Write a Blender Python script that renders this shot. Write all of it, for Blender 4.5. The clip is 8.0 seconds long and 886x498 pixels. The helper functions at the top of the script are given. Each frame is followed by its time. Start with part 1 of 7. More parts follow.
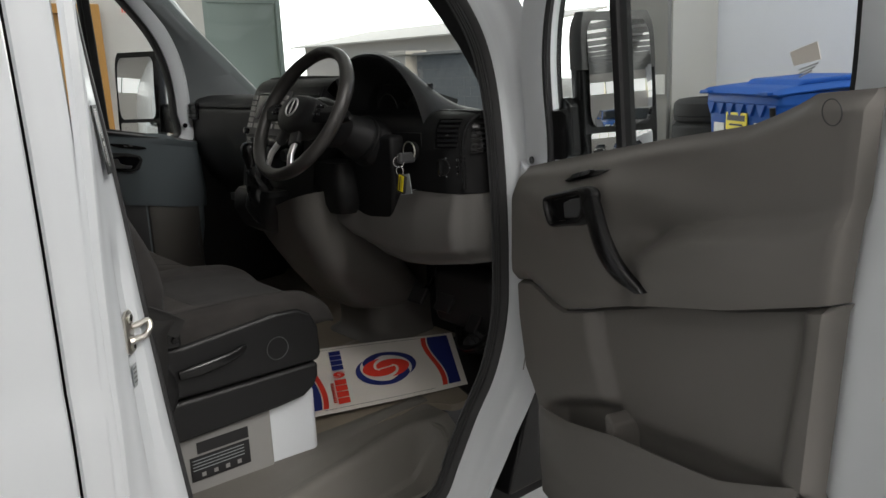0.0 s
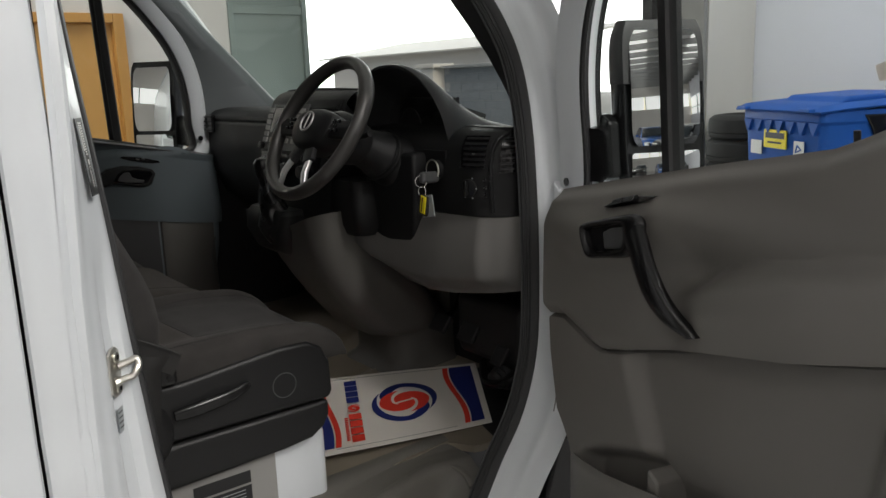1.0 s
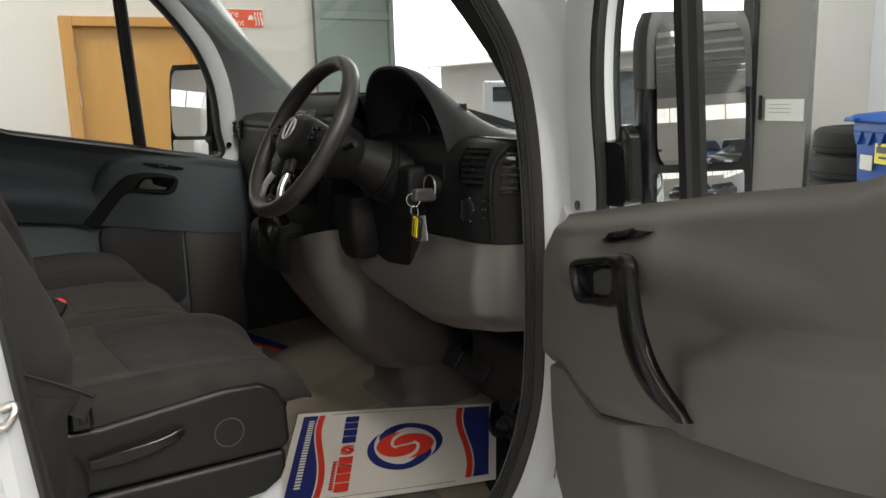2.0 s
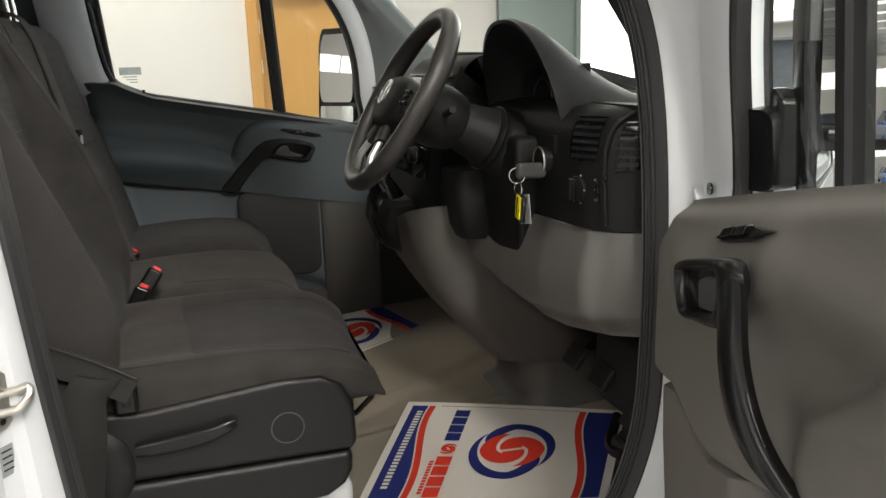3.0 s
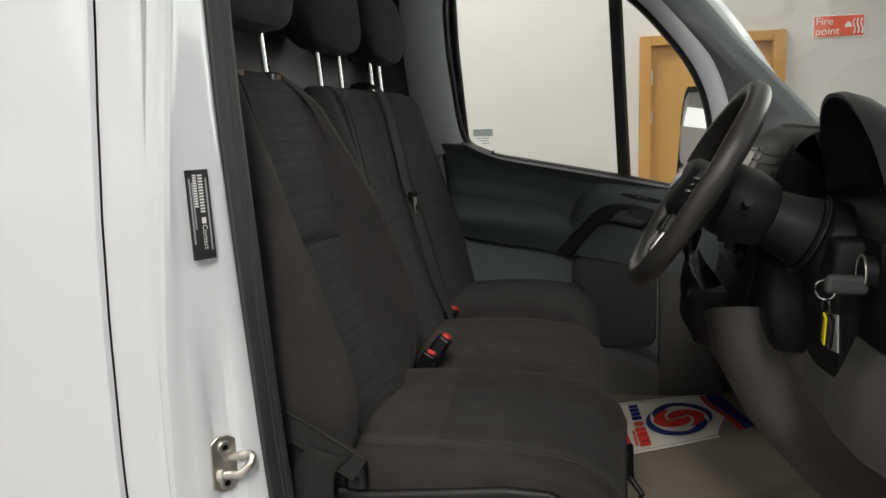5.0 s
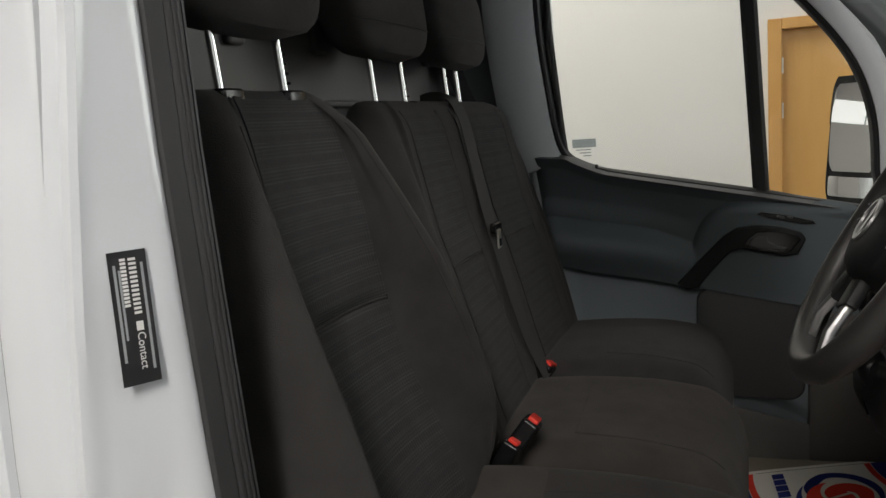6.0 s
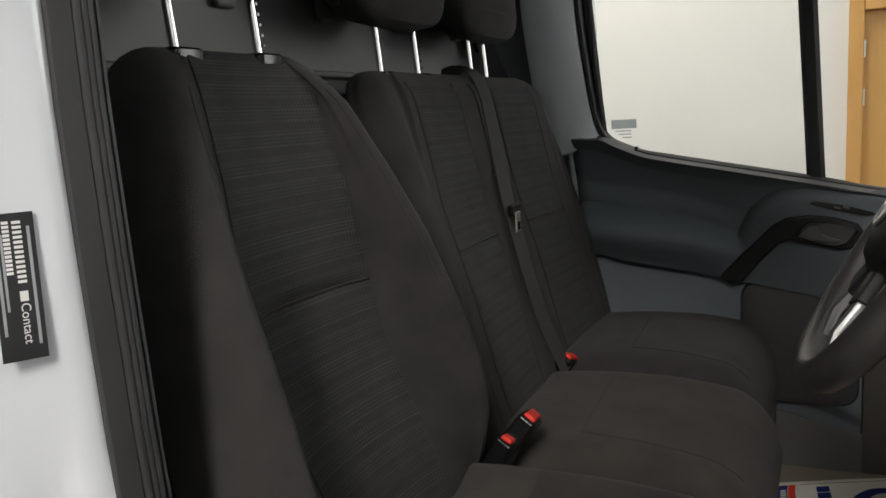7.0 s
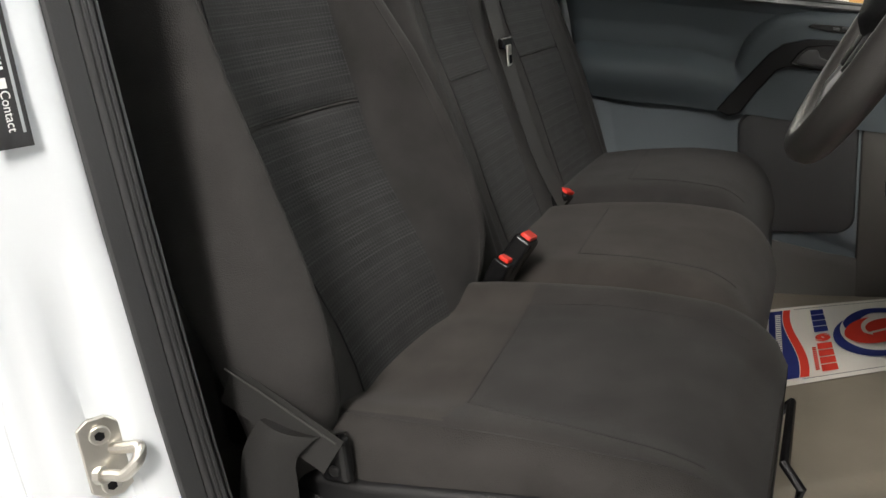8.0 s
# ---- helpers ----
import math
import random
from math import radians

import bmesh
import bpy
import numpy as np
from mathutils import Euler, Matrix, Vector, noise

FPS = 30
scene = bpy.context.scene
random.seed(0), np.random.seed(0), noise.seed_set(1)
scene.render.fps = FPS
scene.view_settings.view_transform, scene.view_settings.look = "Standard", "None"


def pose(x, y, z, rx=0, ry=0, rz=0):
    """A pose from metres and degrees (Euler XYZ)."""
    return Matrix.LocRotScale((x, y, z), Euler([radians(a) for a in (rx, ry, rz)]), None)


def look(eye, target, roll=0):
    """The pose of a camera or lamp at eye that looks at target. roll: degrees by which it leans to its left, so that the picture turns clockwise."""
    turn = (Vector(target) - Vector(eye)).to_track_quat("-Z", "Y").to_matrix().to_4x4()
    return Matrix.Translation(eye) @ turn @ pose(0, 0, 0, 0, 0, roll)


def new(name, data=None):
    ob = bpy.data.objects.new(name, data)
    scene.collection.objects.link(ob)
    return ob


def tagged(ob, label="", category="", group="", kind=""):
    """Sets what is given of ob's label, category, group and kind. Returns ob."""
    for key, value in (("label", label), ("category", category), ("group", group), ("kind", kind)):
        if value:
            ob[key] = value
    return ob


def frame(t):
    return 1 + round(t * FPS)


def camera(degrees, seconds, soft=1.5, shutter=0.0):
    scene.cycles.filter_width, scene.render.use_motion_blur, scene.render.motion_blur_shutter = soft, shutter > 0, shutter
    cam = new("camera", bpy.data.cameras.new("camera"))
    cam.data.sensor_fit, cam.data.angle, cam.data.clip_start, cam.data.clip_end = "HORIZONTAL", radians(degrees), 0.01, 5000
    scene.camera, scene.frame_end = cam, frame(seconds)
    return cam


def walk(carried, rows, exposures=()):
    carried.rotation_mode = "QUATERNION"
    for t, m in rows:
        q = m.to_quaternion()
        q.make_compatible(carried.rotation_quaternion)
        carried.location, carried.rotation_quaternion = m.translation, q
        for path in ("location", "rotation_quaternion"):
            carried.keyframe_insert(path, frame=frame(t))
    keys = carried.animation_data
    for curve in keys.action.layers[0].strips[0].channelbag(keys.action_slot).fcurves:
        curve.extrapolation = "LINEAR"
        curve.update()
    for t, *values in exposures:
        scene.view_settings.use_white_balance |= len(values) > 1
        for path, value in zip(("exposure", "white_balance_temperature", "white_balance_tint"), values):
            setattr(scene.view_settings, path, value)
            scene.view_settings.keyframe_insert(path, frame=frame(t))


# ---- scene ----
cam = camera(57.8, 8.0)
PATH = [
    (0, (2.462, -0.483, 1.552), (0.952, 0.75, 1.107), -2.6),
    (0.5, (2.444, -0.481, 1.554), (0.918, 0.74, 1.13), -2.5),
    (1, (2.322, -0.367, 1.55), (0.769, 0.823, 1.138), -2.1),
    (2.3, (2.228, 0.1, 1.531), (0.471, 0.971, 1.137), -2.4),
    (2.5, (2.216, 0.149, 1.529), (0.422, 0.934, 1.124), -3.0),
    (3, (2.09, 0.279, 1.504), (0.215, 0.816, 1.062), -1.9),
    (3.5, (2.039, 0.425, 1.512), (0.117, 0.761, 1.07), -2.5),
    (4, (2.061, 0.571, 1.556), (0.109, 0.467, 1.131), -2.1),
    (4.5, (2.058, 0.602, 1.569), (0.117, 0.278, 1.213), -1.7),
    (4.7, (2.039, 0.584, 1.566), (0.105, 0.194, 1.238), -1.6),
    (5.8, (1.605, 0.473, 1.584), (-0.276, -0.126, 1.264), -3.8),
    (6, (1.53, 0.5, 1.605), (-0.315, -0.21, 1.302), -4.0),
    (6.5, (1.41, 0.551, 1.633), (-0.387, -0.273, 1.329), -2.8),
    (7, (1.39, 0.584, 1.569), (-0.378, -0.293, 1.248), -3.3),
    (7.5, (1.39, 0.579, 1.522), (-0.339, -0.317, 1.065), -3.2),
    (8, (1.406, 0.596, 1.473), (-0.292, -0.274, 0.873), -6.3),
]
EXPO = [(0, -0.3, 6650, 11), (1.0, -0.3, 6700, 11), (2.4, 0.4, 7000, 11), (3.0, 0.52, 7000, 11), (3.5, 0.80, 7000, 11), (4.0, 0.38, 6900, 11), (4.5, 0.1, 6850, 11), (6.0, -0.2, 6850, 12), (6.5, -0.15, 6900, 12), (7.0, 0.1, 6850, 12), (7.5, 0.35, 6850, 11), (8.0, 0.8, 6850, 11)]
walk(cam, [(t, look(eye, target, roll)) for t, eye, target, roll in PATH], EXPO)

# ---- world, sun and the hall's daylight ----
world = bpy.data.worlds.new("overcast_sky")
scene.world = world
world.use_nodes = True
wn = world.node_tree.nodes
sky = wn.new("ShaderNodeTexSky")
sky.sky_type, sky.sun_disc = "NISHITA", False
sky.sun_elevation, sky.sun_rotation = radians(40), radians(110)
sky.air_density, sky.dust_density = 1.0, 4.0
wn["Background"].inputs["Strength"].default_value = 0.15
world.node_tree.links.new(sky.outputs["Color"], wn["Background"].inputs["Color"])

sun = new("sun", bpy.data.lights.new("sun", "SUN"))
sun.data.energy, sun.data.angle, sun.data.color = 1.2, radians(15), (1.0, 0.96, 0.9)
sun.matrix_world = look((6, -3, 12), (0, 1, 0))


def skylight_lamp(name, eye, target, wide, high, power, tint=(1, 1, 1)):
    ob = new(name, bpy.data.lights.new(name, "AREA"))
    ob.data.shape, ob.data.size, ob.data.size_y = "RECTANGLE", wide, high
    ob.data.energy, ob.data.color = power, tint
    ob.matrix_world = look(eye, target)
    return ob


# daylight entering by the big doorway, and by the roof lights of the hall; then two added wall fills
skylight_lamp("doorway_daylight", (-4.4, 5.5, 2.3), (0.0, 0.6, 1.1), 3.4, 3.6, 95, (0.97, 0.99, 1.0))
skylight_lamp("roof_level_lamp", (5.6, 1.2, 4.75), (5.4, 1.15, 0), 0.8, 4.2, 430, (1.0, 0.985, 0.965))
skylight_lamp("roof_level_lamp", (8.0, -3.0, 4.75), (8.0, -2.7, 0), 10.0, 1.1, 160, (1.0, 0.985, 0.965))
# added fill turned to the west wall; no roof light stands over it
skylight_lamp("roof_level_lamp", (-2.9, -1.4, 4.75), (-4.26, -0.8, 3.1), 3.4, 2.0, 225, (1.0, 0.985, 0.96))
# added fill turned to the front wall, to brighten it behind the bins
skylight_lamp("roof_level_lamp", (2.0, 4.9, 4.75), (2.0, 6.55, 2.4), 6.5, 1.1, 120, (0.97, 0.985, 1.0))

# ---- materials ----
def mat(name, colour, rough=0.5, metal=0.0, grain=0.0, grain_size=400.0, blotch=0.06, blotch_size=6.0, spec=0.5, coat=0.0, sheen=0.0, rough_var=0.08):
    """A surface with two scales of variation: broad blotches of tone and wear, and a fine grain in relief."""
    m = bpy.data.materials.new(name)
    m.use_nodes = True
    nt = m.node_tree
    b = nt.nodes["Principled BSDF"]
    b.inputs["Metallic"].default_value = metal
    b.inputs["Specular IOR Level"].default_value = spec
    b.inputs["Coat Weight"].default_value = coat
    b.inputs["Coat Roughness"].default_value = 0.06
    b.inputs["Sheen Weight"].default_value = sheen
    co = nt.nodes.new("ShaderNodeTexCoord")
    big = nt.nodes.new("ShaderNodeTexNoise")
    big.inputs["Scale"].default_value, big.inputs["Detail"].default_value = blotch_size, 5
    nt.links.new(co.outputs["Object"], big.inputs["Vector"])
    ramp = nt.nodes.new("ShaderNodeMix")
    ramp.data_type = "RGBA"
    ramp.inputs[6].default_value = (*[c * (1 - blotch) for c in colour], 1)
    ramp.inputs[7].default_value = (*[min(1, c * (1 + blotch)) for c in colour], 1)
    nt.links.new(big.outputs["Fac"], ramp.inputs[0])
    nt.links.new(ramp.outputs[2], b.inputs["Base Color"])
    mr = nt.nodes.new("ShaderNodeMapRange")
    mr.inputs["To Min"].default_value, mr.inputs["To Max"].default_value = max(0.02, rough - rough_var), min(1, rough + rough_var)
    nt.links.new(big.outputs["Fac"], mr.inputs["Value"])
    nt.links.new(mr.outputs["Result"], b.inputs["Roughness"])
    if grain:
        fine = nt.nodes.new("ShaderNodeTexNoise")
        fine.inputs["Scale"].default_value, fine.inputs["Detail"].default_value = grain_size, 3
        nt.links.new(co.outputs["Object"], fine.inputs["Vector"])
        bump = nt.nodes.new("ShaderNodeBump")
        bump.inputs["Strength"].default_value, bump.inputs["Distance"].default_value = grain, 0.001
        nt.links.new(fine.outputs["Fac"], bump.inputs["Height"])
        nt.links.new(bump.outputs["Normal"], b.inputs["Normal"])
    return m


def fabric(name, colour, plaid=False):
    """Woven upholstery; plaid adds the fine ribbed bands of the insert panels."""
    m = mat(name, colour, 0.95, 0, 0.9, 650, 0.5, 13, spec=0.10, sheen=0.06)
    nt = m.node_tree
    b = nt.nodes["Principled BSDF"]
    co = nt.nodes["Texture Coordinate"]
    if plaid:
        uv = nt.nodes.new("ShaderNodeUVMap")
        sep = nt.nodes.new("ShaderNodeSeparateXYZ")
        nt.links.new(uv.outputs["UV"], sep.inputs[0])

        def stripes(socket, period, duty, seed):
            mul = nt.nodes.new("ShaderNodeMath")
            mul.operation = "MULTIPLY"
            mul.inputs[1].default_value = 1 / period
            nt.links.new(socket, mul.inputs[0])
            fr = nt.nodes.new("ShaderNodeMath")
            fr.operation = "FRACT"
            nt.links.new(mul.outputs[0], fr.inputs[0])
            lt = nt.nodes.new("ShaderNodeMath")
            lt.operation = "LESS_THAN"
            lt.inputs[1].default_value = duty
            nt.links.new(fr.outputs[0], lt.inputs[0])
            return lt.outputs[0]

        def both(op, a, c):
            n = nt.nodes.new("ShaderNodeMath")
            n.operation = op
            nt.links.new(a, n.inputs[0])
            if isinstance(c, float):
                n.inputs[1].default_value = c
            else:
                nt.links.new(c, n.inputs[1])
            return n.outputs[0]
        fine_rows = both("MULTIPLY", stripes(sep.outputs[1], 0.0050, 0.40, 1), stripes(sep.outputs[1], 0.034, 0.72, 2))
        pairs = both("MULTIPLY", stripes(sep.outputs[1], 0.017, 0.14, 3), 0.45)
        ticks = both("MULTIPLY", stripes(sep.outputs[0], 0.0065, 0.35, 4), 0.55)
        total = both("ADD", both("MULTIPLY", fine_rows, 0.6), both("ADD", pairs, ticks))
        patch = nt.nodes.new("ShaderNodeTexNoise")
        patch.inputs["Scale"].default_value = 22
        nt.links.new(uv.outputs["UV"], patch.inputs["Vector"])
        total = both("MULTIPLY", total, patch.outputs["Fac"])
        mix = nt.nodes.new("ShaderNodeMix")
        mix.data_type = "RGBA"
        src = b.inputs["Base Color"].links[0].from_socket
        nt.links.new(src, mix.inputs[6])
        mix.inputs[7].default_value = (0.060, 0.060, 0.061, 1)
        nt.links.new(total, mix.inputs[0])
        nt.links.new(mix.outputs[2], b.inputs["Base Color"])
    return m


def glass(name, tint, gloss=0.5):
    """A thin pane: clear with a faint tint and a real surface reflection."""
    m = bpy.data.materials.new(name)
    m.use_nodes = True
    nt = m.node_tree
    nt.nodes.remove(nt.nodes["Principled BSDF"])
    tr = nt.nodes.new("ShaderNodeBsdfTransparent")
    tr.inputs[0].default_value = (*tint, 1)
    gl = nt.nodes.new("ShaderNodeBsdfGlossy")
    gl.inputs["Roughness"].default_value = 0.02
    fr = nt.nodes.new("ShaderNodeLayerWeight")
    fr.inputs[0].default_value = 0.5
    pw = nt.nodes.new("ShaderNodeMath")
    pw.operation = "POWER"
    pw.inputs[1].default_value = 4.5
    nt.links.new(fr.outputs["Facing"], pw.inputs[0])
    sc = nt.nodes.new("ShaderNodeMath")
    sc.operation = "MULTIPLY_ADD"
    sc.inputs[1].default_value, sc.inputs[2].default_value = gloss, 0.03 * gloss
    mx = nt.nodes.new("ShaderNodeMixShader")
    nt.links.new(pw.outputs[0], sc.inputs[0])
    nt.links.new(sc.outputs[0], mx.inputs[0])
    nt.links.new(tr.outputs[0], mx.inputs[1])
    nt.links.new(gl.outputs[0], mx.inputs[2])
    nt.links.new(mx.outputs[0], nt.nodes["Material Output"].inputs["Surface"])
    return m


def glow(name, colour, strength):
    m = bpy.data.materials.new(name)
    m.use_nodes = True
    b = m.node_tree.nodes["Principled BSDF"]
    b.inputs["Base Color"].default_value = (*colour, 1)
    b.inputs["Emission Color"].default_value = (*colour, 1)
    b.inputs["Emission Strength"].default_value = strength
    return m


WHITE = mat("white_van_paint", (0.635, 0.665, 0.69), 0.3, 0, 0.012, 700, 0.006, 2, coat=0.6, rough_var=0.015)
RUBBER = mat("black_rubber", (0.014, 0.014, 0.015), 0.62, 0, 0.2, 500, 0.2, 14, spec=0.35)
SEALR = mat("ribbed_seal_rubber", (0.034, 0.0345, 0.0355), 0.6, 0, 0.2, 500, 0.15, 14, spec=0.35)
SEALTRIM = mat("dark_grey_trim", (0.055, 0.056, 0.058), 0.55, 0, 0.25, 700, 0.1, 8)
DASH = mat("black_dash_plastic", (0.0075, 0.0077, 0.0083), 0.52, 0, 0.5, 750, 0.16, 7, spec=0.3)
DASHTOP = mat("charcoal_dash_top", (0.0135, 0.0142, 0.0152), 0.55, 0, 0.5, 750, 0.14, 7, spec=0.4)
KNEEP = mat("grey_knee_plastic", (0.118, 0.114, 0.108), 0.5, 0, 0.4, 800, 0.08, 5, spec=0.4)
GREYP = mat("grey_cab_plastic", (0.175, 0.172, 0.166), 0.55, 0, 0.4, 800, 0.07, 5, spec=0.4)
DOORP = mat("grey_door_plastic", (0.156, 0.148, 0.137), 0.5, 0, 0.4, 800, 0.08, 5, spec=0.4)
# same plastic on the passenger door, darkened and blued for its shade
SOFTP = mat("shaded_door_trim", (0.080, 0.098, 0.108), 0.6, 0, 0.5, 700, 0.08, 5, spec=0.4)
GLOSSB = mat("satin_black_plastic", (0.008, 0.008, 0.0085), 0.24, 0, 0.08, 900, 0.2, 10, spec=0.4)
PIANO = mat("gloss_black", (0.006, 0.006, 0.007), 0.1, 0, 0, 1, 0.1, 10)
FAB = fabric("black_seat_fabric", (0.0360, 0.0342, 0.0335))
FABDARK = fabric("dark_cushion_fabric", (0.0365, 0.0340, 0.0325))
# lighter, browner copy of the seat fabric: warm light put into the colour
FABLIT = fabric("warm_lit_fabric", (0.0480, 0.0430, 0.0395))
PLAID = fabric("ribbed_insert_fabric", (0.0285, 0.0283, 0.0287), True)
# the same plastic lower down, with blue window light put in the tint
LOWERP = mat("blue_lit_lower_trim", (0.150, 0.176, 0.194), 0.5, 0, 0.4, 700, 0.08, 5, spec=0.4)
BOOTL = mat("creased_black_boot", (0.009, 0.009, 0.0095), 0.28, 0, 0.3, 300, 0.2, 14)
SEATP = mat("black_seat_plastic", (0.0085, 0.0085, 0.009), 0.42, 0, 0.5, 600, 0.15, 9, spec=0.4)
WEB = mat("grey_belt_webbing", (0.045, 0.044, 0.043), 0.8, 0, 0.6, 600, 0.1, 30, spec=0.3)
# darker copy of the belt webbing, for the shade beside the seat
DARKWEB = mat("shaded_belt_webbing", (0.018, 0.0175, 0.017), 0.75, 0, 0.6, 600, 0.15, 30, spec=0.3)
VINYL = mat("beige_grey_floor_vinyl", (0.215, 0.185, 0.145), 0.36, 0, 0.35, 260, 0.28, 7)
STEPP = mat("grey_step_plastic", (0.125, 0.118, 0.104), 0.55, 0, 0.5, 400, 0.14, 6)
STEEL = mat("zinc_steel", (0.62, 0.60, 0.55), 0.34, 1, 0.15, 300, 0.12, 20)
CHROME = mat("chrome", (0.78, 0.78, 0.77), 0.12, 1, 0, 1, 0.05, 20)
SILVERP = mat("silver_spoke_trim", (0.42, 0.42, 0.42), 0.3, 0.9, 0.05, 300, 0.05, 20)
LEATHER = mat("worn_grey_wheel_rim", (0.030, 0.0285, 0.027), 0.36, 0, 0.35, 900, 0.25, 14)
PAPER = mat("cream_mat_paper", (0.74, 0.70, 0.64), 0.8, 0, 0.3, 120, 0.05, 5, spec=0.2)
INKRED = mat("red_ink", (0.72, 0.05, 0.03), 0.7, 0, 0, 1, 0.05, 8, spec=0.2)
INKBLUE = mat("navy_ink", (0.02, 0.03, 0.16), 0.7, 0, 0, 1, 0.08, 8, spec=0.2)
REDBTN = mat("red_release_button", (0.75, 0.035, 0.02), 0.4, 0, 0, 1, 0.05, 20)
YELLOW = mat("yellow_tag", (0.8, 0.66, 0.02), 0.45, 0, 0, 1, 0.08, 60)
LABELB = mat("black_label", (0.012, 0.012, 0.013), 0.45, 0, 0, 1, 0.1, 20)
LABELW = mat("white_label_print", (0.7, 0.7, 0.68), 0.5, 0, 0, 1, 0.03, 20)
LABELG = mat("grey_label", (0.3, 0.32, 0.33), 0.5, 0, 0, 1, 0.03, 20)
BULK = mat("dark_grey_bulkhead", (0.08, 0.078, 0.077), 0.5, 0, 0.3, 500, 0.2, 4)
BOXGREY = mat("grey_cover_plastic", (0.26, 0.255, 0.245), 0.55, 0, 0.4, 700, 0.06, 6)
WALL = mat("painted_white_wall", (0.64, 0.615, 0.59), 0.85, 0, 0.15, 60, 0.03, 1.2, spec=0.2)
WALLB = mat("pale_blue_white_wall", (0.74, 0.75, 0.80), 0.85, 0, 0.15, 60, 0.03, 1.2, spec=0.2)
BEIGE = mat("beige_painted_pier", (0.62, 0.60, 0.56), 0.8, 0, 0.15, 60, 0.05, 1.5, spec=0.2)
SHEET = mat("grey_green_sheet_steel", (0.26, 0.31, 0.29), 0.42, 0.1, 0.1, 40, 0.12, 1.5)
CONCRETE = mat("painted_concrete_floor", (0.32, 0.32, 0.31), 0.4, 0, 0.25, 60, 0.2, 1.6)
ASPHALT = mat("yard_asphalt", (0.2, 0.2, 0.19), 0.9, 0, 0.6, 90, 0.2, 1.0)
BLOCK = mat("grey_yard_block", (0.20, 0.22, 0.235), 0.9, 0, 0.6, 60, 0.25, 5)
MORTAR = mat("mortar", (0.3, 0.31, 0.31), 0.95, 0, 0.5, 80, 0.15, 5)
BINBLUE = mat("blue_bin_plastic", (0.012, 0.085, 0.36), 0.5, 0, 0.3, 200, 0.14, 4, spec=0.22)
TYRE = mat("tyre_rubber", (0.018, 0.018, 0.018), 0.75, 0, 0.5, 200, 0.2, 10)
SIGNRED = mat("red_sign_enamel", (0.78, 0.10, 0.045), 0.4, 0, 0, 1, 0.03, 8)
SIGNWHITE = mat("white_sign_print", (0.82, 0.8, 0.77), 0.5, 0, 0, 1, 0.02, 8)
SIGNGREEN = mat("green_sign_print", (0.12, 0.42, 0.16), 0.5, 0, 0, 1, 0.02, 8)
ROOFT = mat("white_roof_sheet", (0.66, 0.66, 0.64), 0.7, 0, 0.2, 40, 0.06, 1.0)
BEAMS = mat("grey_purlin_steel", (0.3, 0.3, 0.3), 0.6, 0.2, 0.2, 60, 0.1, 2)
ROOFLIGHT = glow("roof_light_sheet", (1.0, 0.99, 0.97), 1.0)
SKYGLOW = glow("overcast_sky_glow", (0.97, 0.985, 1.0), 2.6)
WINGLOW = glow("clerestory_glazing", (1.0, 1.0, 1.0), 0.8)
CARBLUE = mat("blue_car_paint", (0.02, 0.10, 0.36), 0.2, 0.2, 0, 1, 0.05, 3, coat=1)
CARBLACK = mat("black_car_paint", (0.012, 0.012, 0.014), 0.2, 0.2, 0, 1, 0.05, 3, coat=1)
GLASSDARK = mat("dark_car_glass", (0.02, 0.025, 0.03), 0.06, 0, 0, 1, 0.05, 3)
GLASS = glass("clear_window_glass", (0.93, 0.96, 0.95), 0.5)
SCREEN = glass("windscreen_glass", (0.93, 0.96, 0.94), 0.35)
CLUSTERGLASS = glass("cluster_lens", (0.9, 0.9, 0.9), 0.08)
MIRROR = mat("mirror_silver", (0.9, 0.9, 0.9), 0.015, 1, 0, 1, 0.0, 3, rough_var=0.005)
SHELLP = mat("dark_grey_mirror_shell", (0.035, 0.035, 0.036), 0.4, 0, 0.3, 700, 0.1, 8)
LABELT = glass("translucent_grey_label", (0.60, 0.64, 0.66), 0.1)
PILLARP = mat("slate_pillar_trim", (0.125, 0.138, 0.142), 0.6, 0, 0.4, 700, 0.06, 5, spec=0.35)
GREYLEAF = mat("grey_painted_leaf", (0.24, 0.235, 0.225), 0.5, 0, 0.1, 60, 0.12, 2)
# the knee panel's grey taken darker, with the leg's shade in the colour
LEGP = mat("shaded_console_plastic", (0.085, 0.081, 0.075), 0.5, 0, 0.4, 700, 0.1, 5, spec=0.4)
DIALFACE = mat("dial_face", (0.01, 0.01, 0.011), 0.4, 0, 0, 1, 0.1, 3)


def wood(name, light, dark, scale=1.0):
    m = mat(name, light, 0.42, 0, 0.1, 300, 0.05, 3)
    nt = m.node_tree
    b = nt.nodes["Principled BSDF"]
    mp = nt.nodes.new("ShaderNodeMapping")
    mp.inputs["Scale"].default_value = (14 * scale, 14 * scale, 0.9 * scale)
    nt.links.new(nt.nodes["Texture Coordinate"].outputs["Object"], mp.inputs["Vector"])
    n = nt.nodes.new("ShaderNodeTexNoise")
    n.inputs["Scale"].default_value, n.inputs["Detail"].default_value, n.inputs["Distortion"].default_value = 2.2, 6, 0.8
    nt.links.new(mp.outputs[0], n.inputs["Vector"])
    mx = nt.nodes.new("ShaderNodeMix")
    mx.data_type = "RGBA"
    mx.inputs[6].default_value, mx.inputs[7].default_value = (*dark, 1), (*light, 1)
    nt.links.new(n.outputs["Fac"], mx.inputs[0])
    nt.links.new(mx.outputs[2], b.inputs["Base Color"])
    return m


OAK = wood("golden_oak_veneer", (0.60, 0.33, 0.10), (0.50, 0.255, 0.07))
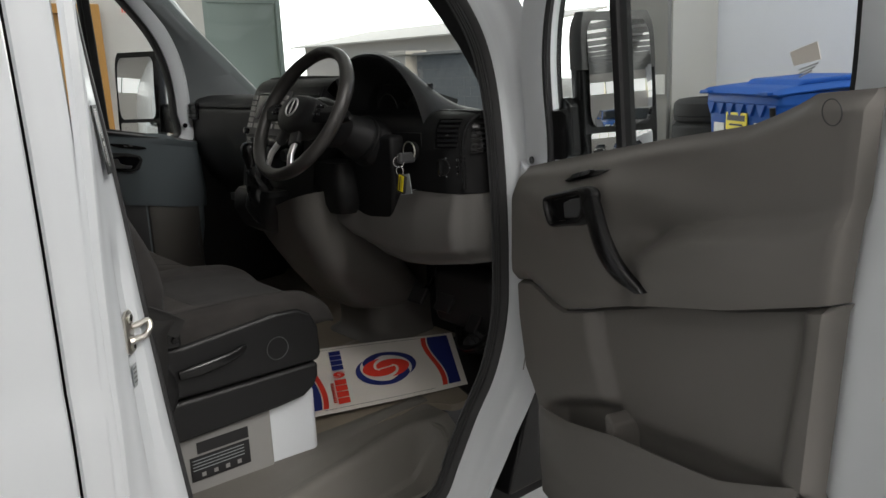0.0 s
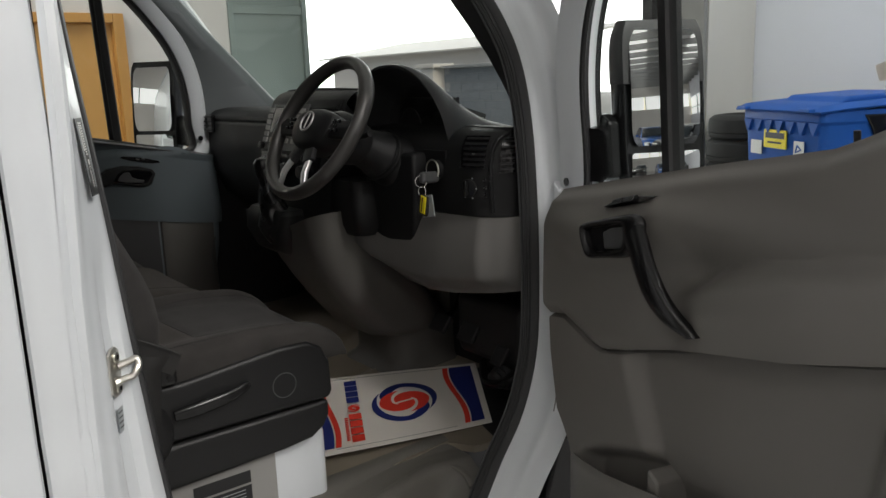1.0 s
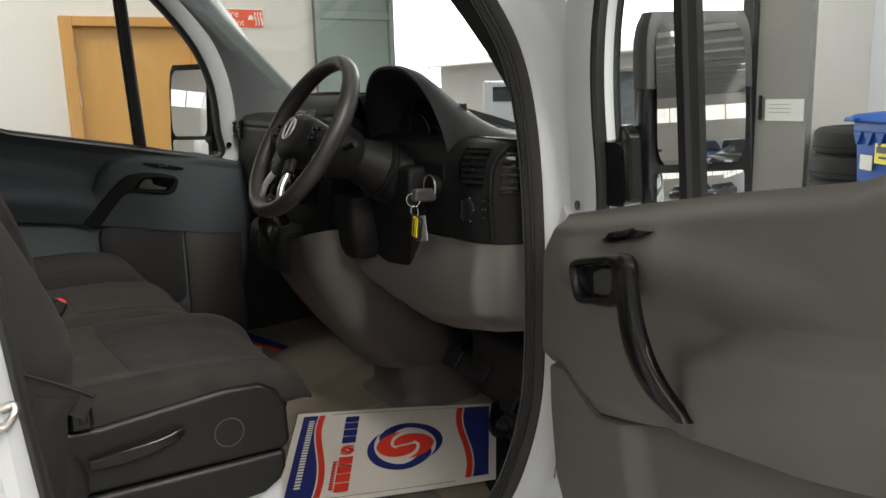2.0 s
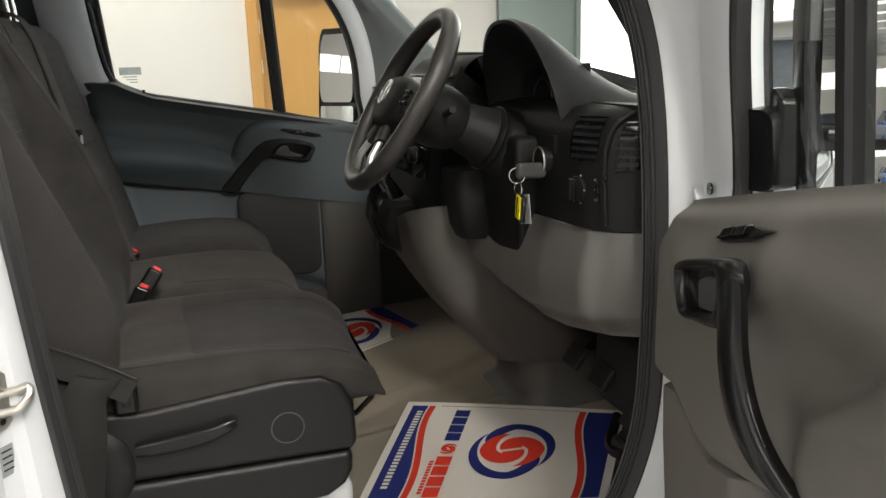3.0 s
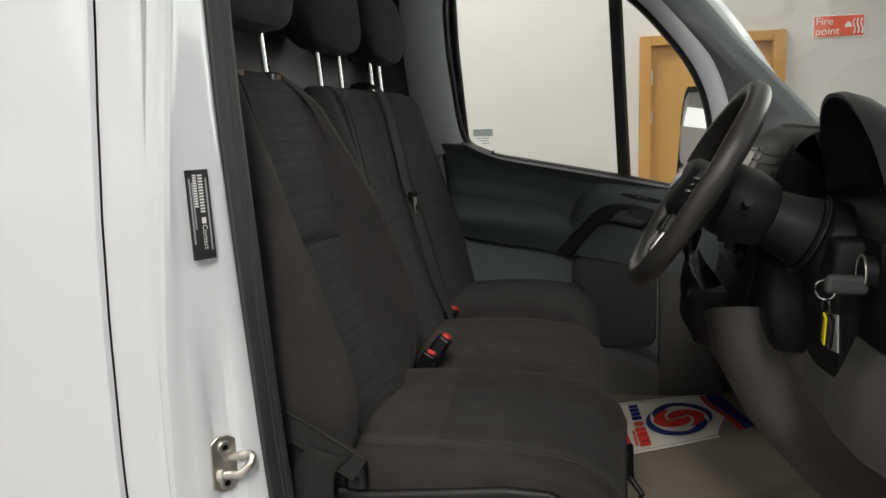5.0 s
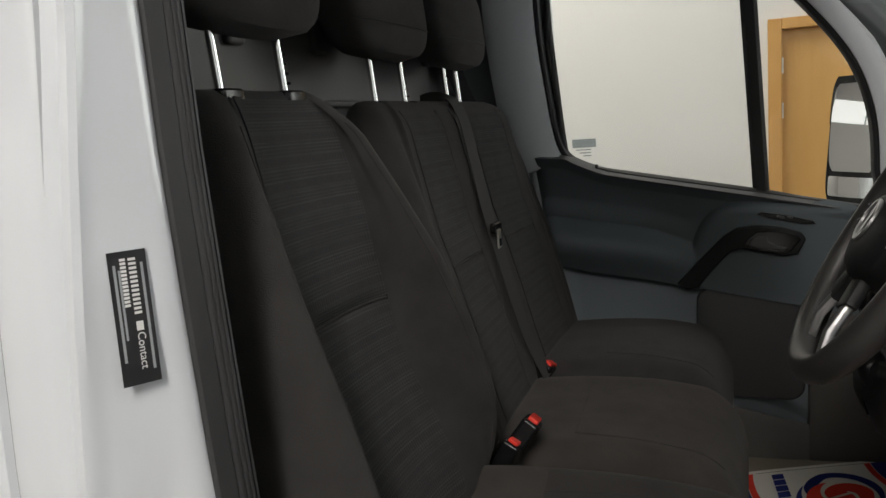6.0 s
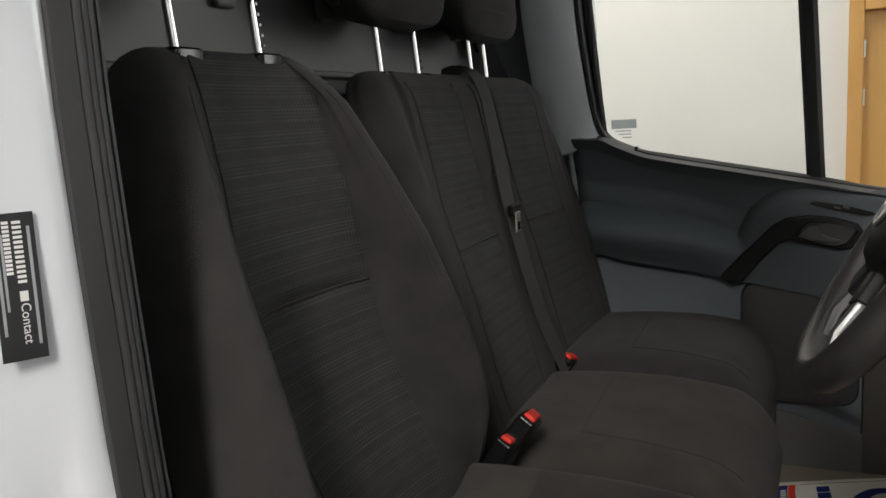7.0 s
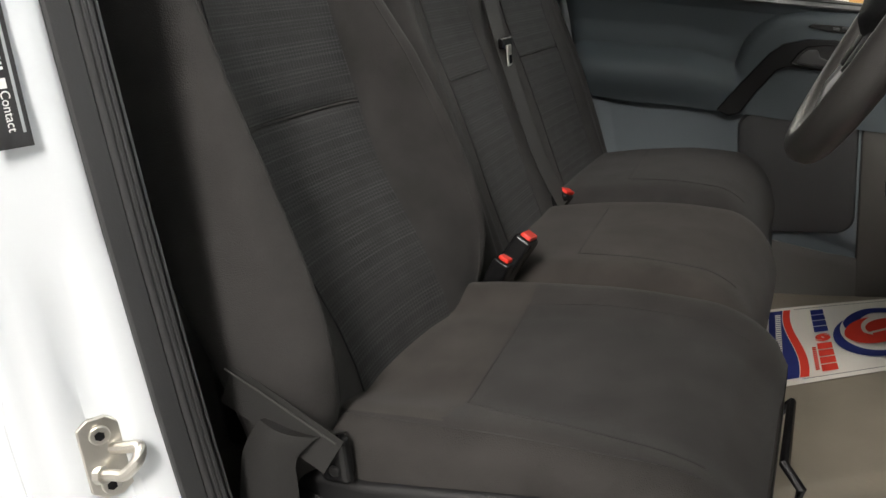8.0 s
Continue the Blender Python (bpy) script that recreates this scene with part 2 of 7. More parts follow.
OAKFRAME = wood("golden_oak_frame", (0.56, 0.29, 0.08), (0.45, 0.22, 0.055), 1.5)

# ---- building kit ----
def root(name, label, category, group="", at=(0, 0, 0), kind=""):
    ob = new(name)
    ob.empty_display_size = 0.05
    ob.location = at
    return tagged(ob, label, category, group, kind)


def to_mesh(name, bm, material, smooth=True, bevel=0.0, segs=2, sub=0, angle=35):
    bmesh.ops.recalc_face_normals(bm, faces=bm.faces)
    me = bpy.data.meshes.new(name)
    bm.to_mesh(me)
    bm.free()
    me.materials.append(material)
    for p in me.polygons:
        p.use_smooth = smooth
    ob = new(name, me)
    if bevel:
        md = ob.modifiers.new("bevel", "BEVEL")
        md.width, md.segments, md.limit_method, md.angle_limit = bevel, segs, "ANGLE", radians(angle)
        md.harden_normals = True
    if sub:
        md = ob.modifiers.new("smooth", "SUBSURF")
        md.levels = md.render_levels = sub
    if smooth and not sub and not bevel:
        me.set_sharp_from_angle(angle=radians(angle))
    return ob


def part(name, bm, material, parent, label="", **how):
    """One mesh under a thing or a part, built in the world's places."""
    ob = to_mesh(name, bm, material, **how)
    ob.parent = parent
    if not parent.parent:
        ob.matrix_parent_inverse = parent.matrix_basis.inverted()
    if label:
        ob["label"] = label
    return ob


def thing(name, bm, material, label, category, group="", kind="", **how):
    return tagged(to_mesh(name, bm, material, **how), label, category, group, kind)


def box(bm, c, s, rot=None):
    m = Matrix.Translation(c) @ (rot.to_4x4() if rot else Matrix.Identity(4)) @ Matrix.Diagonal((*s, 1))
    bmesh.ops.create_cube(bm, size=1, matrix=m)
    return bm


def boxes(*items):
    bm = bmesh.new()
    for it in items:
        box(bm, *it)
    return bm


def prism(poly, a, b, put):
    """A polygon (p, q) drawn out from a to b; put(p, q, r) gives the place."""
    bm = bmesh.new()
    lo = [bm.verts.new(put(p, q, a)) for p, q in poly]
    hi = [bm.verts.new(put(p, q, b)) for p, q in poly]
    bm.faces.new(lo)
    bm.faces.new(hi[::-1])
    n = len(poly)
    for i in range(n):
        bm.faces.new((lo[i], hi[i], hi[(i + 1) % n], lo[(i + 1) % n]))
    return bm


def along_x(p, q, r):
    return (r, p, q)


def along_y(p, q, r):
    return (p, r, q)


def loft(rings, closed=True, caps=True, bm=None):
    bm = bm or bmesh.new()
    vs = [[bm.verts.new(p) for p in r] for r in rings]
    n = len(vs[0])
    for r0, r1 in zip(vs, vs[1:]):
        for i in range(n if closed else n - 1):
            j = (i + 1) % n
            bm.faces.new((r0[i], r0[j], r1[j], r1[i]))
    if caps and closed:
        bm.faces.new(vs[0][::-1])
        bm.faces.new(vs[-1])
    return bm


def spline(pts, n, closed=False):
    """Catmull-Rom through the points, n places along it."""
    pts = [Vector(p) for p in pts]
    k = len(pts)
    out = []
    spans = k if closed else k - 1
    for i in range(n):
        f = i / (n if closed else n - 1) * spans
        j = min(int(f), spans - 1)
        t = f - j
        if closed:
            p0, p1, p2, p3 = (pts[(j + d) % k] for d in (-1, 0, 1, 2))
        else:
            p0, p1, p2, p3 = (pts[max(0, min(k - 1, j + d))] for d in (-1, 0, 1, 2))
        out.append(0.5 * ((2 * p1) + (p2 - p0) * t + (2 * p0 - 5 * p1 + 4 * p2 - p3) * t * t + (3 * p1 - p0 - 3 * p2 + p3) * t * t * t))
    return out


def sweep(path, section, closed=False, up=(0, 0, 1), bm=None, taper=None):
    """A section (a, b) carried along a path; b points as nearly as can be towards up."""
    up = Vector(up)
    rings = []
    n = len(path)
    for i, p in enumerate(path):
        p = Vector(p)
        a = Vector(path[(i - 1) % n] if closed or i else path[i])
        b = Vector(path[(i + 1) % n] if closed or i < n - 1 else path[i])
        t = (b - a).normalized()
        side = t.cross(up)
        side = side.normalized() if side.length > 1e-5 else Vector((1, 0, 0))
        top = side.cross(t)
        s = taper(i / (n - 1)) if taper else 1
        rings.append([p + side * (u * s) + top * (v * s) for u, v in section])
    if closed:
        rings.append(rings[0])
        bm = loft(rings, True, False, bm)
        bmesh.ops.remove_doubles(bm, verts=bm.verts, dist=1e-6)
        return bm
    return loft(rings, True, True, bm)


def circle(r, n=12, ry=None):
    return [(r * math.cos(2 * math.pi * i / n), (ry or r) * math.sin(2 * math.pi * i / n)) for i in range(n)]


def rrect(w, h, r, n=4):
    out = []
    for cx, cy, a0 in ((w / 2 - r, h / 2 - r, 0), (-w / 2 + r, h / 2 - r, 90), (-w / 2 + r, -h / 2 + r, 180), (w / 2 - r, -h / 2 + r, 270)):
        for i in range(n + 1):
            a = radians(a0 + 90 * i / n)
            out.append((cx + r * math.cos(a), cy + r * math.sin(a)))
    return out


def tube(pts, r, n=10, smooth_to=0, closed=False, up=(0, 0, 1), bm=None):
    path = spline(pts, smooth_to, closed) if smooth_to else pts
    return sweep(path, circle(r, n), closed, up, bm)


def rod(a, b, r, n=12, r2=None, bm=None):
    bm = bm or bmesh.new()
    a, b = Vector(a), Vector(b)
    d = b - a
    m = Matrix.Translation((a + b) / 2) @ d.to_track_quat("Z", "Y").to_matrix().to_4x4()
    bmesh.ops.create_cone(bm, cap_ends=True, segments=n, radius1=r, radius2=r if r2 is None else r2, depth=d.length, matrix=m)
    return bm


def sheet(f, nu, nv, thick=0.0, uv=None):
    """A surface f(s, t), s and t from 0 to 1, given a thickness towards its back."""
    bm = bmesh.new()
    g = [[bm.verts.new(f(i / nu, j / nv)) for i in range(nu + 1)] for j in range(nv + 1)]
    lay = bm.loops.layers.uv.new("UVMap") if uv else None
    for j in range(nv):
        for i in range(nu):
            face = bm.faces.new((g[j][i], g[j][i + 1], g[j + 1][i + 1], g[j + 1][i]))
            if uv:
                for lp, (a, b) in zip(face.loops, ((i, j), (i + 1, j), (i + 1, j + 1), (i, j + 1))):
                    lp[lay].uv = (a / nu * uv[0], b / nv * uv[1])
    if thick:
        bm.normal_update()
        back = {v: bm.verts.new(v.co - v.normal * thick) for v in list(bm.verts)}
        for fc in list(bm.faces):
            bm.faces.new([back[v] for v in fc.verts][::-1])
        rim = [(g[0][i], g[0][i + 1]) for i in range(nu)] + [(g[j][nu], g[j + 1][nu]) for j in range(nv)]
        rim += [(g[nv][i + 1], g[nv][i]) for i in range(nu)] + [(g[j + 1][0], g[j][0]) for j in range(nv)]
        for a, b in rim:
            bm.faces.new((b, a, back[a], back[b]))
    return bm


def lerp(a, b, t):
    return a + (b - a) * t


def step(a, b, x):
    t = min(1, max(0, (x - a) / (b - a)))
    return t * t * (3 - 2 * t)


def table(rows, x):
    """A smooth reading between the rows (x, value)."""
    if x <= rows[0][0]:
        return rows[0][1]
    for (x0, y0), (x1, y1) in zip(rows, rows[1:]):
        if x <= x1:
            return lerp(y0, y1, (x - x0) / (x1 - x0))
    return rows[-1][1]


def letters(name, text, size, m, material, parent, depth=0.0006, label="", align="LEFT"):
    cu = bpy.data.curves.new(name, "FONT")
    cu.body, cu.size, cu.extrude, cu.align_x, cu.align_y = text, size, depth, align, "CENTER"
    tmp = bpy.data.objects.new(name, cu)
    me = bpy.data.meshes.new_from_object(tmp)
    bpy.data.objects.remove(tmp)
    me.name = name
    me.transform(m)
    me.materials.clear()
    me.materials.append(material)
    ob = new(name, me)
    ob.parent = parent
    if not parent.parent:
        ob.matrix_parent_inverse = parent.matrix_basis.inverted()
    if label:
        ob["label"] = label
    return ob

# ---- the hall ----
def wall_piece(name, lo, hi, material, label, category="wall"):
    c = [(a + b) / 2 for a, b in zip(lo, hi)]
    s = [b - a for a, b in zip(lo, hi)]
    return thing(name, boxes((c, s)), material, label, category, kind="structure", smooth=False)


GX0, GX1, GY0, GY1, GZ = -4.26, 20.0, -7.5, 6.55, 5.0
fl = bmesh.new()
box(fl, (6.8, -0.45, -0.1), (26.9, 14.3, 0.2))
thing("floor", fl, CONCRETE, "grey painted concrete workshop floor", "floor", kind="structure", smooth=False)
gd = bmesh.new()
box(gd, (0, 0, -0.35), (900, 900, 0.2))
thing("ground", gd, ASPHALT, "pale grey asphalt yard outside the hall", "ground", kind="structure", smooth=False)

# left wall, its recess and the folded door leaf
wl = bmesh.new()
box(wl, (GX0 - 0.12, (GY0 + 0.65) / 2, GZ / 2), (0.24, 0.65 - GY0, GZ))
box(wl, (GX0 - 0.12, (1.615 + 2.5) / 2, GZ / 2), (0.24, 2.5 - 1.615, GZ))
box(wl, (GX0 - 0.12, 1.1325, (2.11 + GZ) / 2), (0.24, 0.965, GZ - 2.11))
thing("wall_west", wl, WALL, "plain warm-white plastered wall with a doorway", "wall", kind="structure", smooth=False)
wall_piece("wall_closet", (GX0 - 1.6, 0.4, 0), (GX0 - 1.5, 2.1, 3), WALL, "plain white wall behind the doorway")
wall_piece("wall_return", (-6.4, 2.38, 0), (GX0 - 0.24, 2.5, GZ), WALL, "white return wall beside the doorway recess")
wall_piece("wall_recess", (-6.45, 2.5, 0), (-6.21, 3.33, GZ), WALL, "pale plastered wall of the recess")

leaf = root("folding_door_leaf", "grey-green sheet steel door leaf folded open at the wall", "door", at=(-6.2, 3.8, 0))
part("panel", boxes(((-6.23, 3.815, 2.1), (0.05, 0.95, 4.2))), SHEET, leaf, smooth=False)
for z in (0.15, 2.38, 4.1):
    part("rail", boxes(((-6.195, 3.815, z), (0.04, 0.95, 0.09))), SHEET, leaf, bevel=0.006)
for y in (3.37, 4.26):
    part("stile", boxes(((-6.19, y, 2.1), (0.06, 0.06, 4.2))), SHEET, leaf, bevel=0.006)

# front wall with the bins, and its pier
wall_piece("wall_front", (-2.14, GY1, 0), (9.0, GY1 + 0.25, GZ), WALLB, "pale blue-white front wall behind the bins")
wall_piece("front_pier", (-2.14, 5.83, 0), (-1.9, GY1 - 0.004, GZ), BEIGE, "beige painted pier beside the doorway", "pier")
wall_piece("front_header", (-6.55, 5.85, 4.1), (-2.145, 6.1, GZ), WALLB, "white wall over the big doorway")
leaf2 = root("folding_door_leaf", "grey sheet steel door leaf folded beside the pier", "door", at=(-2.2, 5.75, 0))
part("panel", boxes(((-2.15, 5.78, 2.05), (0.5, 0.05, 4.1))), GREYLEAF, leaf2, smooth=False)
part("stile", boxes(((-2.44, 5.74, 2.05), (0.11, 0.12, 4.1))), RUBBER, leaf2, bevel=0.006)
part("handle", rod((-2.32, 5.73, 1.22), (-2.32, 5.73, 1.42), 0.014), GLOSSB, leaf2)
nb = root("notice", "white notice sheet fixed to the door leaf", "notice", at=(-2.1, 5.745, 1.3))
part("sheet", boxes(((-2.10, 5.748, 1.30), (0.36, 0.01, 0.175))), LABELW, nb, smooth=False)
for k in range(3):
    part("print", boxes(((-2.14, 5.741, 1.345 - 0.032 * k), (0.2, 0.003, 0.006))), LABELG, nb, smooth=False)

# right and back of the hall
wall_piece("wall_front_low", (9.0, GY1, 0), (GX1, GY1 + 0.25, 2.2), WALLB, "white wall under the side windows")
wall_piece("wall_front_head", (9.0, GY1, 3.6), (GX1, GY1 + 0.25, GZ), WALLB, "white wall over the side windows")
wall_piece("wall_east", (GX1, GY0, 0), (GX1 + 0.25, GY1, 2.9), WALL, "white block wall at the far end of the hall")
wall_piece("wall_east_head", (GX1, GY0, 4.0), (GX1 + 0.25, GY1, GZ), WALL, "white wall over the window band")
wall_piece("wall_south", (-4.5, GY0 - 0.25, 0), (GX1, GY0, 2.6), WALL, "white side wall of the hall")
wall_piece("wall_south_head", (-4.5, GY0 - 0.25, 3.5), (GX1, GY0, GZ), WALL, "white side wall over the windows")
for i in range(6):
    y0 = GY0 + i * (GY1 - GY0) / 6
    w1 = root("window_1", "bright glazed band window under the roof", "window", "hall windows", (GX1, y0, 2.9), "structure")
    part("pane", boxes(((GX1 + 0.1, y0 + 1.09, 3.45), (0.02, 2.1, 1.08))), WINGLOW, w1, smooth=False)
    part("mullion", boxes(((GX1 + 0.08, y0, 3.45), (0.08, 0.08, 1.1))), BEAMS, w1, smooth=False)
for i in range(10):
    x0 = -4.4 + i * 2.44
    w2 = root("window_2", "bright glazed side window under the eaves", "window", "hall windows", (x0, GY0, 2.6), "structure")
    part("pane", boxes(((x0 + 1.22, GY0 - 0.1, 3.05), (2.35, 0.02, 0.88))), WINGLOW, w2, smooth=False)
    part("mullion", boxes(((x0, GY0 - 0.08, 3.05), (0.09, 0.08, 0.9))), BEAMS, w2, smooth=False)
for i in range(5):
    x0 = 9.0 + i * 2.2
    w3 = root("window_3", "tall bright side window in the front wall", "window", "hall windows", (x0, GY1, 2.2), "structure")
    part("pane", boxes(((x0 + 1.1, GY1 + 0.1, 2.9), (2.1, 0.02, 1.38))), WINGLOW, w3, smooth=False)
    part("mullion", boxes(((x0, GY1 + 0.08, 2.9), (0.1, 0.08, 1.4))), BEAMS, w3, smooth=False)
    part("transom", boxes(((x0 + 1.1, GY1 + 0.08, 2.75), (2.1, 0.06, 0.05))), BEAMS, w3, smooth=False)

# roof: white sheets, purlins, strips of roof lights
rf = bmesh.new()
# the strip from 4.35 to 5.5 is added to go with the front wall's fill
cuts = [GY0 - 0.3, -3.6, -2.4, 0.85, 2.0, 4.35, 5.5, GY1 + 0.3]
XM, XL = (GX1 - 6.6) / 2, GX1 + 6.9
for i in range(0, len(cuts) - 1, 2):
    box(rf, (XM, (cuts[i] + cuts[i + 1]) / 2, GZ + 0.1), (XL, cuts[i + 1] - cuts[i], 0.08))
thing("ceiling", rf, ROOFT, "white sheeted hall roof with roof light strips", "ceiling", kind="structure", smooth=False)
for i in range(1, len(cuts) - 1, 2):
    thing("roof_light", boxes(((XM, (cuts[i] + cuts[i + 1]) / 2, GZ + 0.1), (XL, cuts[i + 1] - cuts[i], 0.03))), ROOFLIGHT,
          "translucent roof light strip glowing with daylight", "roof light", "roof lights", smooth=False)
for i in range(23):
    thing("purlin", boxes(((GX0 + 0.3 + i * 1.09, (GY0 + GY1) / 2, GZ - 0.08), (0.11, GY1 - GY0, 0.24))), BEAMS, "grey steel purlin under the roof sheets", "beam", "purlins", smooth=False)

# wooden door in the left wall
dr = root("door_1", "closed golden oak veneer door with oak frame", "door", at=(GX0, 1.13, 0), kind="structure")
part("leaf", boxes(((GX0 - 0.03, 1.1335, 1.033), (0.044, 0.83, 2.06))), OAK, dr, bevel=0.003)
for y in (0.677, 1.59):
    part("jamb", boxes(((GX0 + 0.0, y, 1.067), (0.14, 0.083, 2.134))), OAKFRAME, dr, bevel=0.006)
part("head", boxes(((GX0 + 0.0, 1.1335, 2.099), (0.136, 0.83, 0.07))), OAKFRAME, dr, bevel=0.006)
for z in (0.25, 1.55, 1.84):
    part("hinge", rod((GX0 + 0.002, 0.722, z - 0.05), (GX0 + 0.002, 0.722, z + 0.05), 0.009), STEEL, dr)
part("door_handle", rod((GX0 + 0.0, 1.48, 1.02), (GX0 + 0.06, 1.48, 1.02), 0.01), CHROME, dr)

# fire point sign and the small notice
def wall_sign(name, label, y0, y1, z0, z1, ground_mat):
    s = root(name, label, "sign", at=(GX0, (y0 + y1) / 2, (z0 + z1) / 2))
    part("plate", boxes(((GX0 + 0.004, (y0 + y1) / 2, (z0 + z1) / 2), (0.006, y1 - y0, z1 - z0))), ground_mat, s, smooth=False)
    return s


TOWALL = Matrix(((0, 0, 1, 0), (1, 0, 0, 0), (0, 1, 0, 0), (0, 0, 0, 1)))   # letters read along +y, upright, facing +x
SY, SZ = -0.115, -0.037
fs = wall_sign("fire_sign", "red and white fire point sign on the wall", 1.812, 2.142, 2.067, 2.217, SIGNWHITE)
part("field", boxes(((GX0 + 0.009, 1.977, 2.142), (0.004, 0.318, 0.138))), SIGNRED, fs, smooth=False)
letters("word", "Fire", 0.075, Matrix.Translation((GX0 + 0.012, 1.94 + SY, 2.212 + SZ)) @ TOWALL, SIGNWHITE, fs)
letters("word", "point", 0.075, Matrix.Translation((GX0 + 0.012, 1.94 + SY, 2.146 + SZ)) @ TOWALL, SIGNWHITE, fs)
for k in range(3):
    fl_pts = [(GX0 + 0.012, 2.190 + SY + 0.024 * k + 0.007 * math.sin(a * 3.2), 2.125 + SZ + 0.05 * a) for a in (0, 0.5, 1, 1.5, 2.0)]
    part("flame", tube(fl_pts, 0.0055, 6, 10), SIGNWHITE, fs)
part("helmet", prism([(2.13 + SY, 2.17 + SZ), (2.175 + SY, 2.17 + SZ), (2.172 + SY, 2.186 + SZ), (2.16 + SY, 2.205 + SZ), (2.145 + SY, 2.205 + SZ), (2.133 + SY, 2.186 + SZ)], GX0 + 0.0112, GX0 + 0.0135, along_x), SIGNWHITE, fs, smooth=False)
ns = wall_sign("notice_sign", "small red and green safety notice on the wall", 2.08, 2.16, 1.475, 1.61, SIGNWHITE)
part("heading", boxes(((GX0 + 0.009, 2.12, 1.595), (0.004, 0.076, 0.026))), SIGNRED, ns, smooth=False)
part("footer", boxes(((GX0 + 0.009, 2.12, 1.505), (0.004, 0.076, 0.022))), SIGNGREEN, ns, smooth=False)
for k in range(3):
    part("print", boxes(((GX0 + 0.009, 2.118, 1.567 - 0.017 * k), (0.003, 0.06, 0.006))), LABELG, ns, smooth=False)

# the yard beyond the doorway: block wall, gate pier, sky glow
yw = root("yard_wall", "grey concrete block wall across the yard", "wall", at=(-11.0, 12.2, 0), kind="structure")
part("core", boxes(((-11.6, 12.3, 0.8), (4.4, 0.14, 2.1))), MORTAR, yw, smooth=False)
part("coping", boxes(((-11.6, 12.26, 1.86), (4.5, 0.34, 0.07))), MORTAR, yw, bevel=0.01)
gate = root("gate_pier", "pale rendered gate pier in the yard", "pier", at=(-13.9, 12.1, 0))
part("shaft", boxes(((-14.15, 12.2, 0.75), (0.5, 0.5, 2.2)), ((-14.15, 12.2, 1.9), (0.75, 0.66, 0.10))), BEIGE, gate, bevel=0.02)
wh = root("yard_van", "white vehicle parked beyond the gate", "vehicle", at=(-16.5, 13.5, 0))
part("body", prism([(-17.6, -0.0), (-15.4, -0.0), (-15.3, 0.9), (-15.7, 1.1), (-16.0, 1.72), (-17.6, 1.78)], 12.9, 14.3, along_y), WHITE, wh, bevel=0.06)
part("window", boxes(((-16.6, 12.89, 1.4), (0.9, 0.02, 0.4))), GLASSDARK, wh, smooth=False)
shed = root("yard_building", "pale low industrial building beyond the yard", "building", at=(-40, 30, 0))
part("wall", boxes(((-44, 34, 1.6), (24, 0.4, 3.7))), WALL, shed, smooth=False)
part("roof", prism([(33, 3.4), (41, 4.6), (41, 4.75), (33, 3.5)], -57, -31, along_x), ROOFT, shed, smooth=False)

sky_glow = bmesh.new()
box(sky_glow, (-60, 60, 14), (0.5, 230, 60), Euler((0, 0, radians(130))).to_matrix())
thing("backdrop", sky_glow, SKYGLOW, "plain bright overcast sky beyond the yard", "backdrop", kind="structure", smooth=False)

